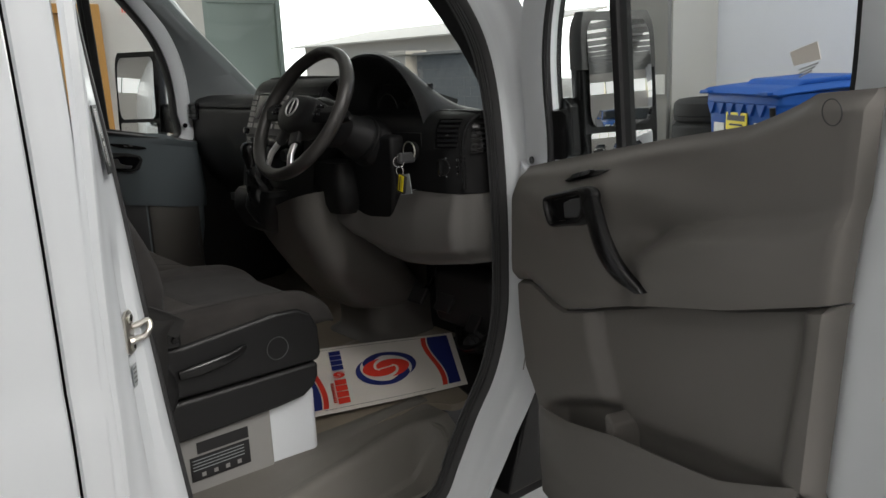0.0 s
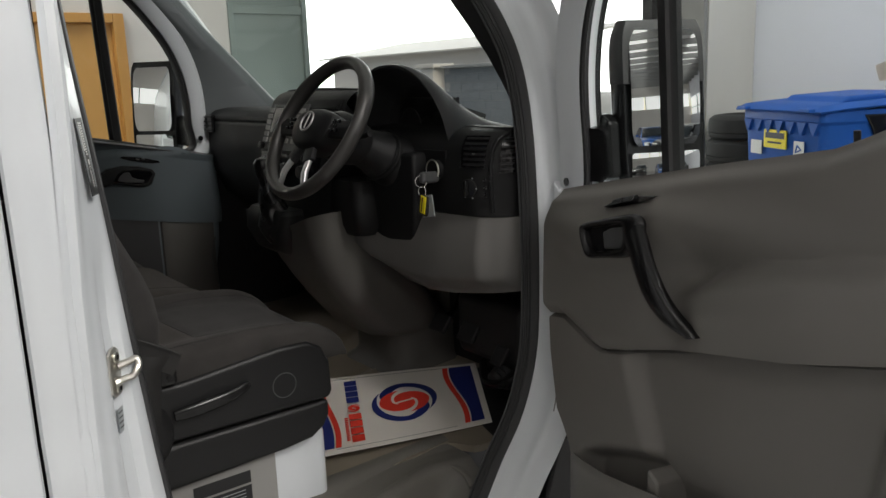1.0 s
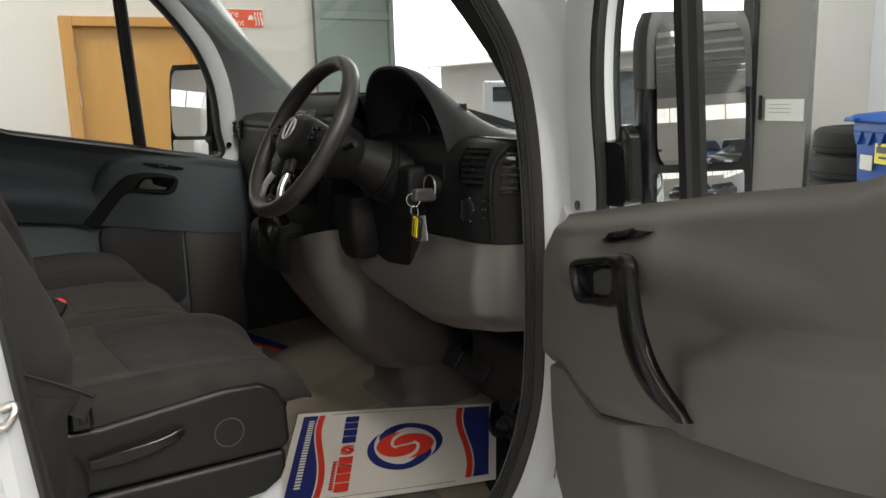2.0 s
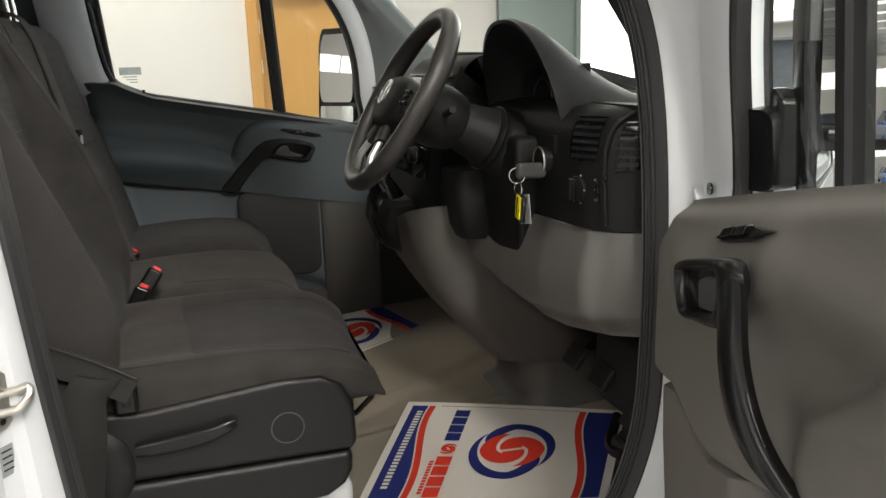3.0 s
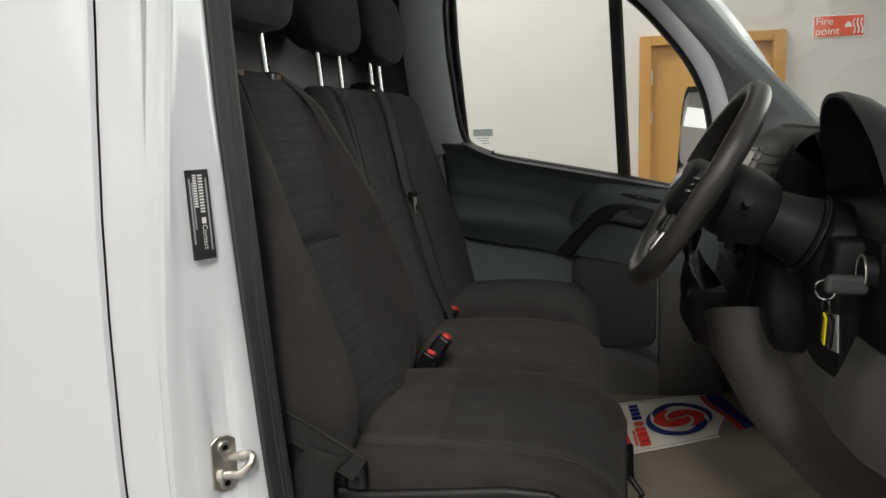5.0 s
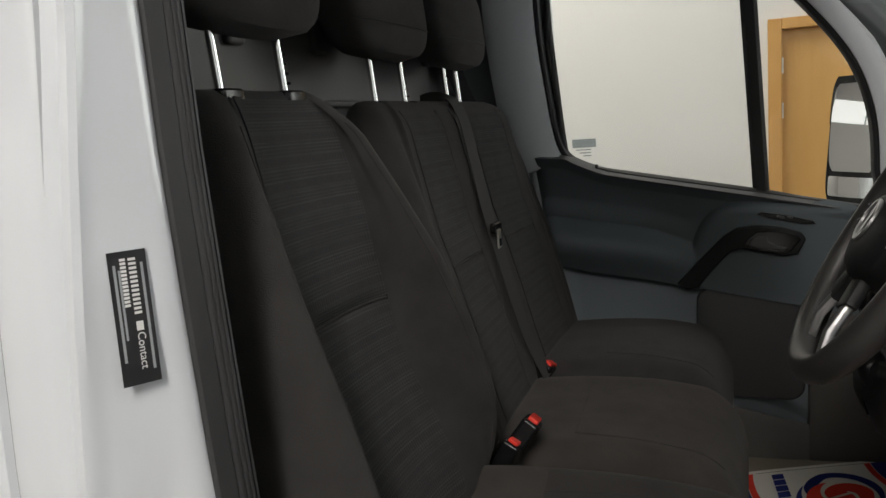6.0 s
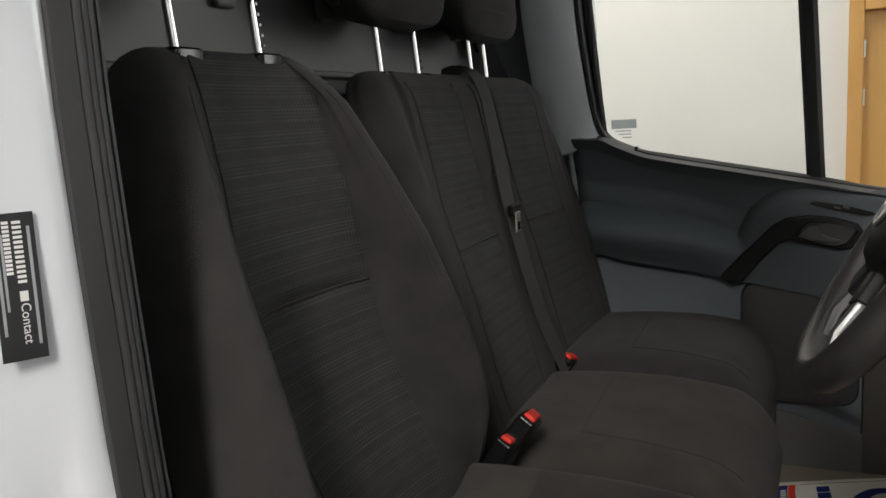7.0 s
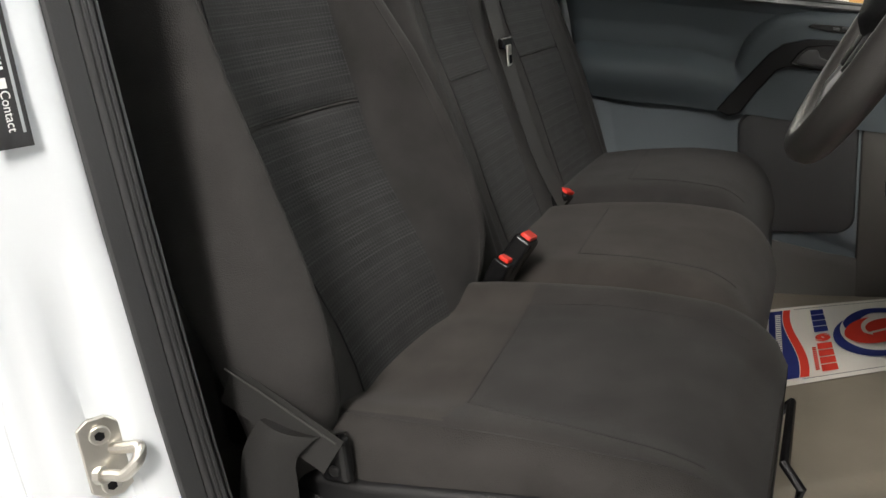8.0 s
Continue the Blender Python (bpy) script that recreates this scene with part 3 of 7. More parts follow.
# ---- bins, tyres and parked cars in the hall ----
def wheeled_bin(corner, turn, w, label):
    """Built with its label face along +x from the corner, then turned into place."""
    x0, y0 = 0.0, 0.0
    b = root("wheeled_bin", label, "bin", "bins")
    d = 1.0
    rings = []
    for z, k in ((0.18, 0.86), (0.22, 0.88), (1.165, 0.97), (1.185, 1.0), (1.25, 1.0), (1.265, 0.985)):
        rings.append([(x0 + w / 2 + p * k, y0 + d / 2 + q * k, z) for p, q in rrect(w, d, 0.05, 3)])
    part("body", loft(rings), BINBLUE, b, "blue moulded bin body", bevel=0.006)
    # saw-toothed stiffeners under the rim
    for i in range(7):
        x = x0 + 0.09 + i * (w - 0.18) / 6
        part("rim_rib", prism([(x - 0.052, 1.18), (x + 0.052, 1.18), (x + 0.006, 1.095), (x - 0.006, 1.095)], y0 - 0.006, y0 + 0.03, along_y), BINBLUE, b)
    for i in range(7):
        y = y0 + 0.09 + i * (d - 0.18) / 6
        part("rim_rib", prism([(y - 0.052, 1.18), (y + 0.052, 1.18), (y + 0.006, 1.095), (y - 0.006, 1.095)], x0 - 0.006, x0 + 0.03, along_x), BINBLUE, b)
    lid = part("lid", sheet(lambda s, t: (x0 - 0.03 + (w + 0.06) * s, y0 - 0.04 + (d + 0.06) * t, 1.278 + 0.062 * math.sin(math.pi * min(1, t * 0.62 + 0.04)) ** 0.8 * (1 - 0.25 * (2 * s - 1) ** 4) - 0.03 * (1 if min(s, 1 - s, t) < 0.01 else 0)), 24, 18, 0.012), BINBLUE, b, "slightly domed blue lid")
    part("lid_ridge", prism([(y0 + 0.16, 1.30), (y0 + 0.22, 1.352), (y0 + 0.74, 1.372), (y0 + 0.80, 1.33)], x0 + 0.26, x0 + w - 0.06, along_x), BINBLUE, lid, bevel=0.02)
    for dx in (0.1, w - 0.1):
        part("lid_grip", boxes(((x0 + dx, y0 - 0.05, 1.265), (0.12, 0.05, 0.025))), BINBLUE, lid, bevel=0.008)
    for x, y in ((0.12, 0.1), (w - 0.12, 0.1), (0.12, d - 0.1), (w - 0.12, d - 0.1)):
        part("castor", rod((x0 + x - 0.02, y0 + y, 0.09), (x0 + x + 0.02, y0 + y, 0.09), 0.09, 20), TYRE, b, bevel=0.01)
    part("trunnion", rod((x0 - 0.05, y0 + d / 2, 1.16), (x0 + w + 0.05, y0 + d / 2, 1.16), 0.02, 14), STEEL, b)
    lab = part("label", boxes(((x0 + 0.44, y0 + 0.004, 1.05), (0.27, 0.010, 0.13))), YELLOW, b, "yellow waste company label", smooth=False)
    part("print", boxes(((x0 + 0.44, y0 - 0.002, 1.075), (0.23, 0.003, 0.042))), LABELB, lab, smooth=False)
    part("print", boxes(((x0 + 0.44, y0 - 0.002, 1.025), (0.17, 0.003, 0.014))), LABELB, lab, smooth=False)
    badge = part("recycling_label", boxes(((x0 + 0.72, y0 + 0.006, 0.99), (0.11, 0.006, 0.12))), LABELW, b, "white and blue recycling label", smooth=False)
    part("badge_ring", tube([(x0 + 0.72 + 0.032 * math.cos(a), y0 + 0.002, 0.99 + 0.032 * math.sin(a)) for a in [radians(10 + 100 * k) for k in range(3)]], 0.007, 6, 0, True, (0, 1, 0)), BINBLUE, badge)
    part("edge_label", boxes(((x0 + 0.20, y0 + 0.006, 0.98), (0.14, 0.006, 0.10))), LABELW, b, "white label", smooth=False)
    part("lid_stay", prism([(0.30, 1.23), (0.80, 1.23), (0.72, 1.14), (0.54, 1.03), (0.40, 1.03), (0.36, 1.14)], x0 + w - 0.01, x0 + w + 0.012, along_x), GLOSSB, b, "black lid stay", bevel=0.01)
    b.location = (corner[0], corner[1], 0)
    b.rotation_euler = (0, 0, radians(turn))
    return b


wheeled_bin((-1.19, 5.26), -27.6, 0.97, "blue four-wheeled plastic waste bin with yellow label")
wheeled_bin((0.35, 5.25), -8, 1.16, "second blue four-wheeled waste bin by the wall")


def loose_tyre(x, y, z, label):
    t = root("stacked_tyre", label, "tyre", "stacked tyres", (x, y, z))
    prof = [(0.20, 0.02), (0.23, 0.0), (0.30, 0.01), (0.335, 0.04), (0.34, 0.07), (0.332, 0.075), (0.34, 0.08), (0.34, 0.15), (0.335, 0.18), (0.30, 0.21), (0.23, 0.22), (0.20, 0.20)]
    rings = [[(x + r * math.cos(a), y + r * math.sin(a), z + h) for r, h in prof] for a in [2 * math.pi * i / 36 for i in range(36)]]
    rings.append(rings[0])
    part("casing", loft(rings, True, False), TYRE, t)


for i in range(6):
    loose_tyre(-1.47 + 0.01 * (i % 2), 5.80 + 0.012 * (i % 3), 0.0 + 0.193 * i, "black car tyre in a stack beside the bin")


def parked_car(x, y, turn, paint, label):
    c = root("parked_car", label, "car", "parked cars", (x, y, 0))
    M = Matrix.Translation((x, y, 0)) @ Matrix.Rotation(radians(turn), 4, "Z")

    def R(p):
        return M @ Vector(p)
    side = [(-2.1, 0.30), (-2.12, 0.62), (-1.9, 0.80), (-0.95, 0.92), (-0.30, 1.36), (0.9, 1.42), (1.65, 1.05), (2.05, 0.95), (2.12, 0.55), (2.05, 0.30)]
    low = [(px, pz if pz < 0.95 else 0.92) for px, pz in side]
    part("body", prism(low, -0.86, 0.86, lambda p, q, r: R((p, r, q))), paint, c, bevel=0.06, segs=3)
    part("cabin", loft([[R((px, sy * (0.80 if pz < 1.0 else 0.62), pz)) for px, pz in ((-0.95, 0.91), (-0.28, 1.38), (0.95, 1.42), (1.62, 0.95))] for sy in (-1, -0.3, 0.3, 1)], False, False), paint, c)
    part("windscreen", loft([[R((px, sy * ww, pz)) for sy in (-1, 1)] for px, pz, ww in ((-0.97, 0.93, 0.74), (-0.36, 1.345, 0.58))], False, False), GLASSDARK, c)
    for sy in (-1, 1):
        part("side_window", loft([[R((px, sy * (0.80 - (pz - 0.94) * 0.38 + 0.012), pz)) for px, pz in row] for row in (((-0.72, 0.96), (-0.2, 1.33)), ((0.3, 0.96), (0.3, 1.36)), ((1.40, 0.98), (0.9, 1.36)))], False, False), GLASSDARK, c)
        part("mirror", boxes((R((-0.55, sy * 0.94, 0.98)), (0.12, 0.16, 0.12))), paint, c, bevel=0.03)
        part("headlight", boxes((R((-2.05, sy * 0.62, 0.68)), (0.16, 0.34, 0.13), M.to_3x3())), CHROME, c, bevel=0.03)
        for px in (-1.3, 1.3):
            w = part("wheel", rod(R((px, sy * 0.70, 0.31)), R((px, sy * 0.88, 0.31)), 0.19, 24), SILVERP, c)
            part("tyre", rod(R((px, sy * 0.68, 0.31)), R((px, sy * 0.87, 0.31)), 0.31, 28), TYRE, w, bevel=0.03)
    part("grille", boxes((R((-2.1, 0, 0.55)), (0.06, 0.9, 0.14), M.to_3x3())), GLOSSB, c, bevel=0.02)
    return c


parked_car(13.0, 1.9, -8, CARBLUE, "blue hatchback parked in the hall")
parked_car(11.2, 3.9, 50, CARBLACK, "black saloon car parked in the hall")
parked_car(16.2, 4.0, 5, WHITE, "white car parked at the end of the hall")
parked_car(14.2, -1.4, -5, CARBLACK, "dark car parked across the hall floor")
parked_car(9.4, -3.4, -30, WHITE, "white car parked by the hall wall")

# ---- the van: shell, pillars, seals ----
van = root("panel_van", "white panel van with its cab door standing open", "van", at=(0, 0.5, 0))


def side_x(z):
    """How far out the door opening's seal runs: the cab leans in towards the roof."""
    return table([(0.3, 0.912), (0.9, 0.91), (1.3, 0.90), (1.7, 0.892), (2.1, 0.86)], z)


LOOP = [(0.06, 0.50), (0.038, 0.70), (0.012, 0.95), (-0.018, 1.3), (-0.04, 1.6), (-0.052, 1.85), (-0.03, 2.02), (0.10, 2.09), (0.42, 2.06), (0.66, 1.95),
        (0.82, 1.81), (0.915, 1.695), (0.972, 1.59), (1.003, 1.45), (1.015, 1.25), (1.012, 1.02), (0.995, 0.85), (0.945, 0.71), (0.868, 0.60), (0.80, 0.49), (0.745, 0.405), (0.65, 0.36),
        (0.35, 0.345), (0.18, 0.35), (0.09, 0.40)]
loop2 = [(p.x, p.y) for p in spline([(y, z, 0) for y, z in LOOP], 150, True)]


def band(loops, flip=1):
    """A closed band through loops of places; on the far side the front of the opening stands further back."""
    return loft([[(x * flip, y if flip > 0 else y - 0.10 * step(0.35, 0.85, y), z) for x, y, z in ring] for ring in loops], True, False)


def grow(d):
    n = len(loop2)
    res = []
    for i, (y, z) in enumerate(loop2):
        (y0, z0), (y1, z1) = loop2[i - 1], loop2[(i + 1) % n]
        ty, tz = y1 - y0, z1 - z0
        k = math.hypot(ty, tz)
        ny, nz = -tz / k, ty / k
        # the centre of the opening is inside
        if (y - 0.48) * ny + (z - 1.15) * nz < 0:
            ny, nz = -ny, -nz
        res.append((y + ny * d, z + nz * d))
    return res


def skin_x(z):
    return table([(0.2, 0.965), (0.5, 0.994), (0.93, 1.005), (0.975, 1.004), (0.99, 0.999), (1.01, 0.9985), (1.1, 1.002), (1.3, 1.002), (1.45, 0.996), (1.6, 0.983), (1.7, 0.972), (2.0, 0.945), (2.4, 0.88)], z)


def rear_edge(z):
    """Outer edge of the seal down the rear pillar."""
    return table([(0.3, 0.912), (1.1, 0.916), (1.3, 0.914), (1.45, 0.909), (1.6, 0.901), (2.1, 0.868)], z), table([(0.35, 0.12), (0.5, 0.082), (0.7, 0.058), (0.9, 0.036), (1.1, 0.017), (1.3, 0.001), (1.45, -0.012), (1.6, -0.026), (1.85, -0.044), (2.1, -0.05)], z)


def rear_share(i):
    y, z = loop2[i]
    return step(0.32, 0.12, y) * step(0.36, 0.46, z) * step(2.08, 2.0, z)


def opening_loop(d, k, rear):
    """A loop round the opening: d outward in its plane, k out of the cab; rear(z) gives the place down the rear pillar."""
    out = []
    for i, (y, z) in enumerate(grow(d)):
        w = rear_share(i)
        rx, ry = rear(z)
        out.append((lerp(side_x(z) + k(z), rx, w), lerp(y, ry, w), z))
    return out


def seal_loop(s, h):
    def rear(z):
        x, y = rear_edge(z)
        return x - 0.045 * s + 0.30 * h, y + 0.014 * s + 0.95 * h
    return opening_loop(0.004 - 0.031 * s - 0.7 * (h - 0.003), lambda z: 0.004 - 0.030 * s + 0.7 * (h - 0.003), rear)


def jamb_loop(d, k, f, proud=0.0, past=(0.0, 0.0)):
    """f runs from the seal (0) to the outer corner (1) of the pillar's face; past goes on round that corner."""
    def rear(z):
        x, y = rear_edge(z)
        cx, cy = skin_x(z) - 0.008, table([(0.4, -0.088), (0.98, -0.078), (1.24, -0.073), (1.45, -0.062), (1.72, -0.050), (2.1, -0.05)], z)
        fan = 0.10 * step(1.16, 1.27, z)
        boss = 0.003 * step(0.02, 0.10, f) - 0.0125 * step(0.25 - fan, 0.33, f) * step(0.66 + fan, 0.52, f) * step(1.29, 1.19, z) * step(0.66, 0.78, z)
        return lerp(x, cx, f) + 0.6 * (proud + boss) + past[0], lerp(y, cy, f) + 0.8 * (proud + boss) + past[1]
    return opening_loop(d, k, rear)


SEAL_ROWS = [(0.0, -0.004), (0.0, 0.003), (0.04, 0.0055), (0.25, 0.0070), (0.46, 0.0062), (0.50, 0.0042), (0.54, 0.0060), (0.60, 0.0068), (0.65, 0.0060), (0.68, 0.0040), (0.71, 0.0058), (0.77, 0.0060), (0.80, 0.0038), (0.83, 0.0052), (0.90, 0.0050), (0.95, 0.0010), (0.99, -0.002), (0.90, -0.012)]
for flip in (1, -1):
    part("door_seal", band([seal_loop(q, h) for q, h in SEAL_ROWS], flip), SEALR, van, "ribbed black rubber door seal")
    part("seal_lip", band([seal_loop(q, h) for q, h in ((0.98, -0.004), (1.00, 0.0005), (1.06, 0.0005), (1.08, -0.004), (1.0, -0.012))], flip), SEALTRIM, van, "grey seal edge")
    part("door_jamb", band([jamb_loop(0.003, lambda z: -0.03, 0.0, 0.0, (-0.026, -0.012)), jamb_loop(0.003, lambda z: -0.002, 0.0, -0.002), jamb_loop(0.012, lambda z: 0.006, 0.06), jamb_loop(0.020, lambda z: 0.010, 0.18), jamb_loop(0.024, lambda z: 0.013, 0.25), jamb_loop(0.027, lambda z: 0.015, 0.33), jamb_loop(0.030, lambda z: 0.017, 0.40), jamb_loop(0.036, lambda z: 0.021, 0.52), jamb_loop(0.040, lambda z: 0.024, 0.60),
                            jamb_loop(0.050, lambda z: 0.030, 0.70), jamb_loop(0.058, lambda z: 0.034, 0.80), jamb_loop(0.064, lambda z: 0.038, 0.92), jamb_loop(0.070, lambda z: 0.045, 0.98, 0.002), jamb_loop(0.075, lambda z: 0.054, 1.0, 0.003, (0.003, -0.006)),
                            jamb_loop(0.079, lambda z: 0.062, 1.0, 0.0, (0.0025, -0.012)), jamb_loop(0.082, lambda z: 0.068, 1.0, 0.0, (0.0010, -0.017)), jamb_loop(0.087, lambda z: skin_x(z) - side_x(z) - 0.006, 1.0, 0.0, (0.0050, -0.022)), jamb_loop(0.092, lambda z: skin_x(z) - side_x(z) - 0.001, 1.0, 0.0, (0.0074, -0.030))], flip), WHITE, van, "white painted door jamb")


def side_panel(y0, y1, z0, z1, flip, ny=12, edge=0.012):
    """Outer sheet with its edges turned in."""
    ys = [y0, y0 + 0.004] + [lerp(y0 + 0.012, y1 - 0.012, i / ny) for i in range(ny + 1)] + [y1 - 0.004, y1]

    def f(s, t):
        j = round(s * (len(ys) - 1))
        z = lerp(z0, z1, t)
        e = 0.010 if j in (0, len(ys) - 1) else (0.003 if j in (1, len(ys) - 2) else 0)
        return (flip * (skin_x(z) - e), ys[j], z)
    return sheet(f, len(ys) - 1, 60, 0.004)


for flip in (1, -1):
    part("rear_side_panel", side_panel(-4.2, -0.1655, 0.32, 2.3, flip), WHITE, van)
    # strip between the shut line and the jamb
    part("pillar_panel", side_panel(-0.1605, -0.085, 0.32, 2.3, flip, 4), WHITE, van)
    part("shut_line", boxes(((flip * 0.93, -0.163, 1.15), (0.04, 0.02, 1.8))), RUBBER, van, smooth=False)
    part("sill_panel", prism([(flip * 0.93, 0.10), (flip * 0.96, 0.20), (flip * 0.965, 0.28), (flip * 0.90, 0.285), (flip * 0.88, 0.10)], -0.2, 0.62, along_y), GREYP, van, "dark sill cladding", bevel=0.008)

# front wing, pillar foot and arch on the driver's side
def wing(flip):
    def f(s, t):
        y = lerp(1.075, 2.1, s)
        lo = table([(1.0, 0.72), (1.08, 0.66), (1.15, 0.80), (1.3, 0.93), (1.5, 0.97), (1.7, 0.93), (1.9, 0.7), (2.1, 0.6)], y)
        hi = table([(1.0, 1.30), (1.4, 1.24), (2.1, 1.05)], y)
        z = lerp(lo, hi, t)
        x = table([(0.5, 0.985), (0.9, 0.99), (1.1, 0.972), (1.3, 0.90)], z) - 0.10 * step(1.6, 2.15, y)
        return (flip * x, y, z)
    part("front_wing", sheet(f, 24, 14, 0.01), WHITE, van)
    arch = [(flip * 0.972, 1.66 + 0.44 * math.cos(a), 0.42 + 0.50 * math.sin(a)) for a in [radians(-15 + 210 * i / 30) for i in range(31)]]
    part("wheel_arch", sweep(arch, rrect(0.16, 0.07, 0.02), False, (1, 0, 0)), GLOSSB, van, "black plastic wheel arch lip")
    part("arch_liner", prism([(1.33, 0.15), (1.33, 0.95), (2.2, 0.98), (2.2, 0.15)], flip * 0.60, flip * 0.62, along_x), RUBBER, van, smooth=False)
    wheel = part("wheel", rod((flip * 0.74, 1.66, 0.34), (flip * 0.93, 1.66, 0.34), 0.2, 32), STEEL, van, "steel wheel", bevel=0.02)
    bm = bmesh.new()
    ring = [[(flip * (0.74 + 0.22 * u), 1.66 + r * math.cos(a), 0.34 + r * math.sin(a)) for u, r in ((0, 0.22), (-0.03, 0.28), (0.05, 0.335), (0.5, 0.342), (0.95, 0.335), (1.03, 0.28), (1.0, 0.22))] for a in [2 * math.pi * i / 40 for i in range(40)]]
    ring.append(ring[0])
    loft(ring, False, False, bm)
    part("tyre", bm, TYRE, wheel, "black road tyre")


wing(1)
wing(-1)

# foot of the front pillar: black cladding strip under the jamb
part("pillar_cladding", prism([(0.93, 0.36), (1.01, 0.60), (1.08, 0.70), (1.22, 0.72), (1.24, 0.60), (1.12, 0.36)], 0.90, 0.975, along_x), GLOSSB, van, "black corner cladding below the wing", bevel=0.01)

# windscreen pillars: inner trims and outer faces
for flip, lab in ((1, "pillar trim, shade in its colour"), (-1, "slate grey pillar trim")):
    def pillar_rings(flip=flip):
        rings = []
        for k in range(14):
            t = k / 13
            # inner edge against the screen, outer edge against the door opening
            if flip > 0:
                ins = [(1.27, 1.28), (1.10, 1.44), (0.92, 1.65), (0.755, 1.87), (0.58, 2.08)]
                outs = [(1.02, 1.20), (0.995, 1.45), (0.94, 1.62), (0.74, 1.885), (0.46, 2.05)]
            else:
                ins = [(1.30, 1.30), (1.15, 1.45), (1.03, 1.577), (0.935, 1.676), (0.842, 1.775), (0.76, 1.87), (0.58, 2.06)]
                outs = [(0.885, 1.20), (0.875, 1.42), (0.865, 1.55), (0.83, 1.68), (0.745, 1.79), (0.60, 1.92), (0.42, 2.03)]
            iy, iz = [(p.x, p.y) for p in spline([(y, z, 0) for y, z in ins], 14)][k]
            oy, oz = [(p.x, p.y) for p in spline([(y, z, 0) for y, z in outs], 14)][k]
            xi = 0.785 if flip < 0 else table([(1.3, 0.83), (1.65, 0.80), (2.06, 0.72)], iz)
            xo = side_x(oz) - 0.045
            rings.append([(flip * xi, iy, iz), (flip * (xi + xo) / 2 - flip * 0.02, (iy + oy) / 2, (iz + oz) / 2 + 0.0), (flip * xo, oy, oz), (flip * (xo + 0.03), oy + 0.03, oz + 0.015), (flip * (xi + 0.07), iy + 0.05, iz + 0.04), (flip * (xi + 0.02), iy + 0.03, iz + 0.03)])
        return rings
    # the driver's trim is a darker copy, with its shade put in the colour
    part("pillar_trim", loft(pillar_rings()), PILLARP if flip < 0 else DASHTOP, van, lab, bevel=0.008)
    outer = []
    for k in range(14):
        iy, iz = [(p.x, p.y) for p in spline([(1.36, 1.26, 0), (1.18, 1.46, 0), (0.99, 1.70, 0), (0.80, 1.95, 0), (0.62, 2.15, 0)], 14)][k]
        oy, oz = [(p.x, p.y) for p in spline([(1.11, 1.18, 0), (1.085, 1.45, 0), (1.03, 1.66, 0), (0.82, 1.94, 0), (0.50, 2.13, 0)], 14)][k]
        xo = side_x(oz) + 0.055
        outer.append([(flip * 0.86, iy, iz), (flip * (xo - 0.012), (iy + oy) / 2 + 0.01, (iz + oz) / 2 + 0.02), (flip * xo, oy, oz), (flip * (xo - 0.03), oy - 0.012, oz - 0.004), (flip * 0.85, iy - 0.01, iz - 0.02)])
    part("pillar", loft(outer), WHITE, van, bevel=0.008)

# screen, bonnet, roof, bulkhead, floor
part("windscreen", sheet(lambda s, t: (lerp(-0.84, 0.84, s) * lerp(1, 0.87, t), lerp(1.42, 0.68, t) - 0.16 * (2 * s - 1) ** 2 * 0.8, lerp(1.28, 2.1, t)), 16, 12, 0.005), SCREEN, van).visible_shadow = False
part("bonnet", sheet(lambda s, t: (lerp(-0.88, 0.88, s), lerp(1.40, 2.25, t) - 0.18 * (2 * s - 1) ** 2, lerp(1.28, 0.98, t) - 0.05 * (2 * s - 1) ** 2), 16, 10, 0.01), WHITE, van)
part("scuttle", boxes(((0, 1.40, 1.255), (1.7, 0.2, 0.05))), GLOSSB, van, bevel=0.01)
part("roof", sheet(lambda s, t: (lerp(-0.86, 0.86, s), lerp(-0.45, 0.70, t), 2.20 + 0.05 * (1 - (2 * s - 1) ** 2)), 10, 6, 0.03), SEALTRIM, van, "dark cab headlining")
part("roof_skin", boxes(((0, -2.2, 2.36), (1.8, 4.2, 0.04)), ((0, 0.2, 2.32), (1.72, 1.1, 0.03))), WHITE, van, smooth=False)
bk = part("bulkhead", boxes(((0, -0.36, 1.35), (1.78, 0.03, 1.65))), BULK, van, "dark grey steel cab bulkhead", smooth=False)
part("bulkhead_rail", boxes(((0, -0.338, 1.668), (1.72, 0.024, 0.014)), ((0, -0.33, 1.64), (1.72, 0.034, 0.03))), BULK, bk, bevel=0.005)
for x in (-0.62, -0.3, 0.0, 0.3, 0.62):
    part("bulkhead_rib", boxes(((x, -0.338, 1.95), (0.05, 0.02, 0.36))), BULK, bk, bevel=0.008)
part("cab_side", boxes(((0.845, -0.21, 1.3), (0.02, 0.3, 1.7))), SEALTRIM, van, smooth=False)
part("cab_side", boxes(((-0.865, -0.27, 1.3), (0.02, 0.2, 1.7))), PILLARP, van, smooth=False)


def floor_z(x, y):
    z = 0.582 + 0.05 * max(0, y - 0.6)
    z += 0.35 * step(1.25, 1.45, y)                  # toe board
    z += 0.014 * step(0.018, -0.012, x - 0.138 + 0.60 * (y - 0.496))       # the passenger side lies a little higher
    z += 0.005 * math.exp(-((x - 0.205 + 0.15 * (y - 0.56)) / 0.010) ** 2)
    z -= 0.004 * math.exp(-((x - 0.175 + 0.15 * (y - 0.56)) / 0.012) ** 2)
    return z


def floor_sheet(s, t):
    y = lerp(-0.36, 1.45, t)
    x = lerp(-0.86, 0.72 + 0.08 * step(0.84, 0.90, y), s)
    return (x, y, floor_z(x, y))


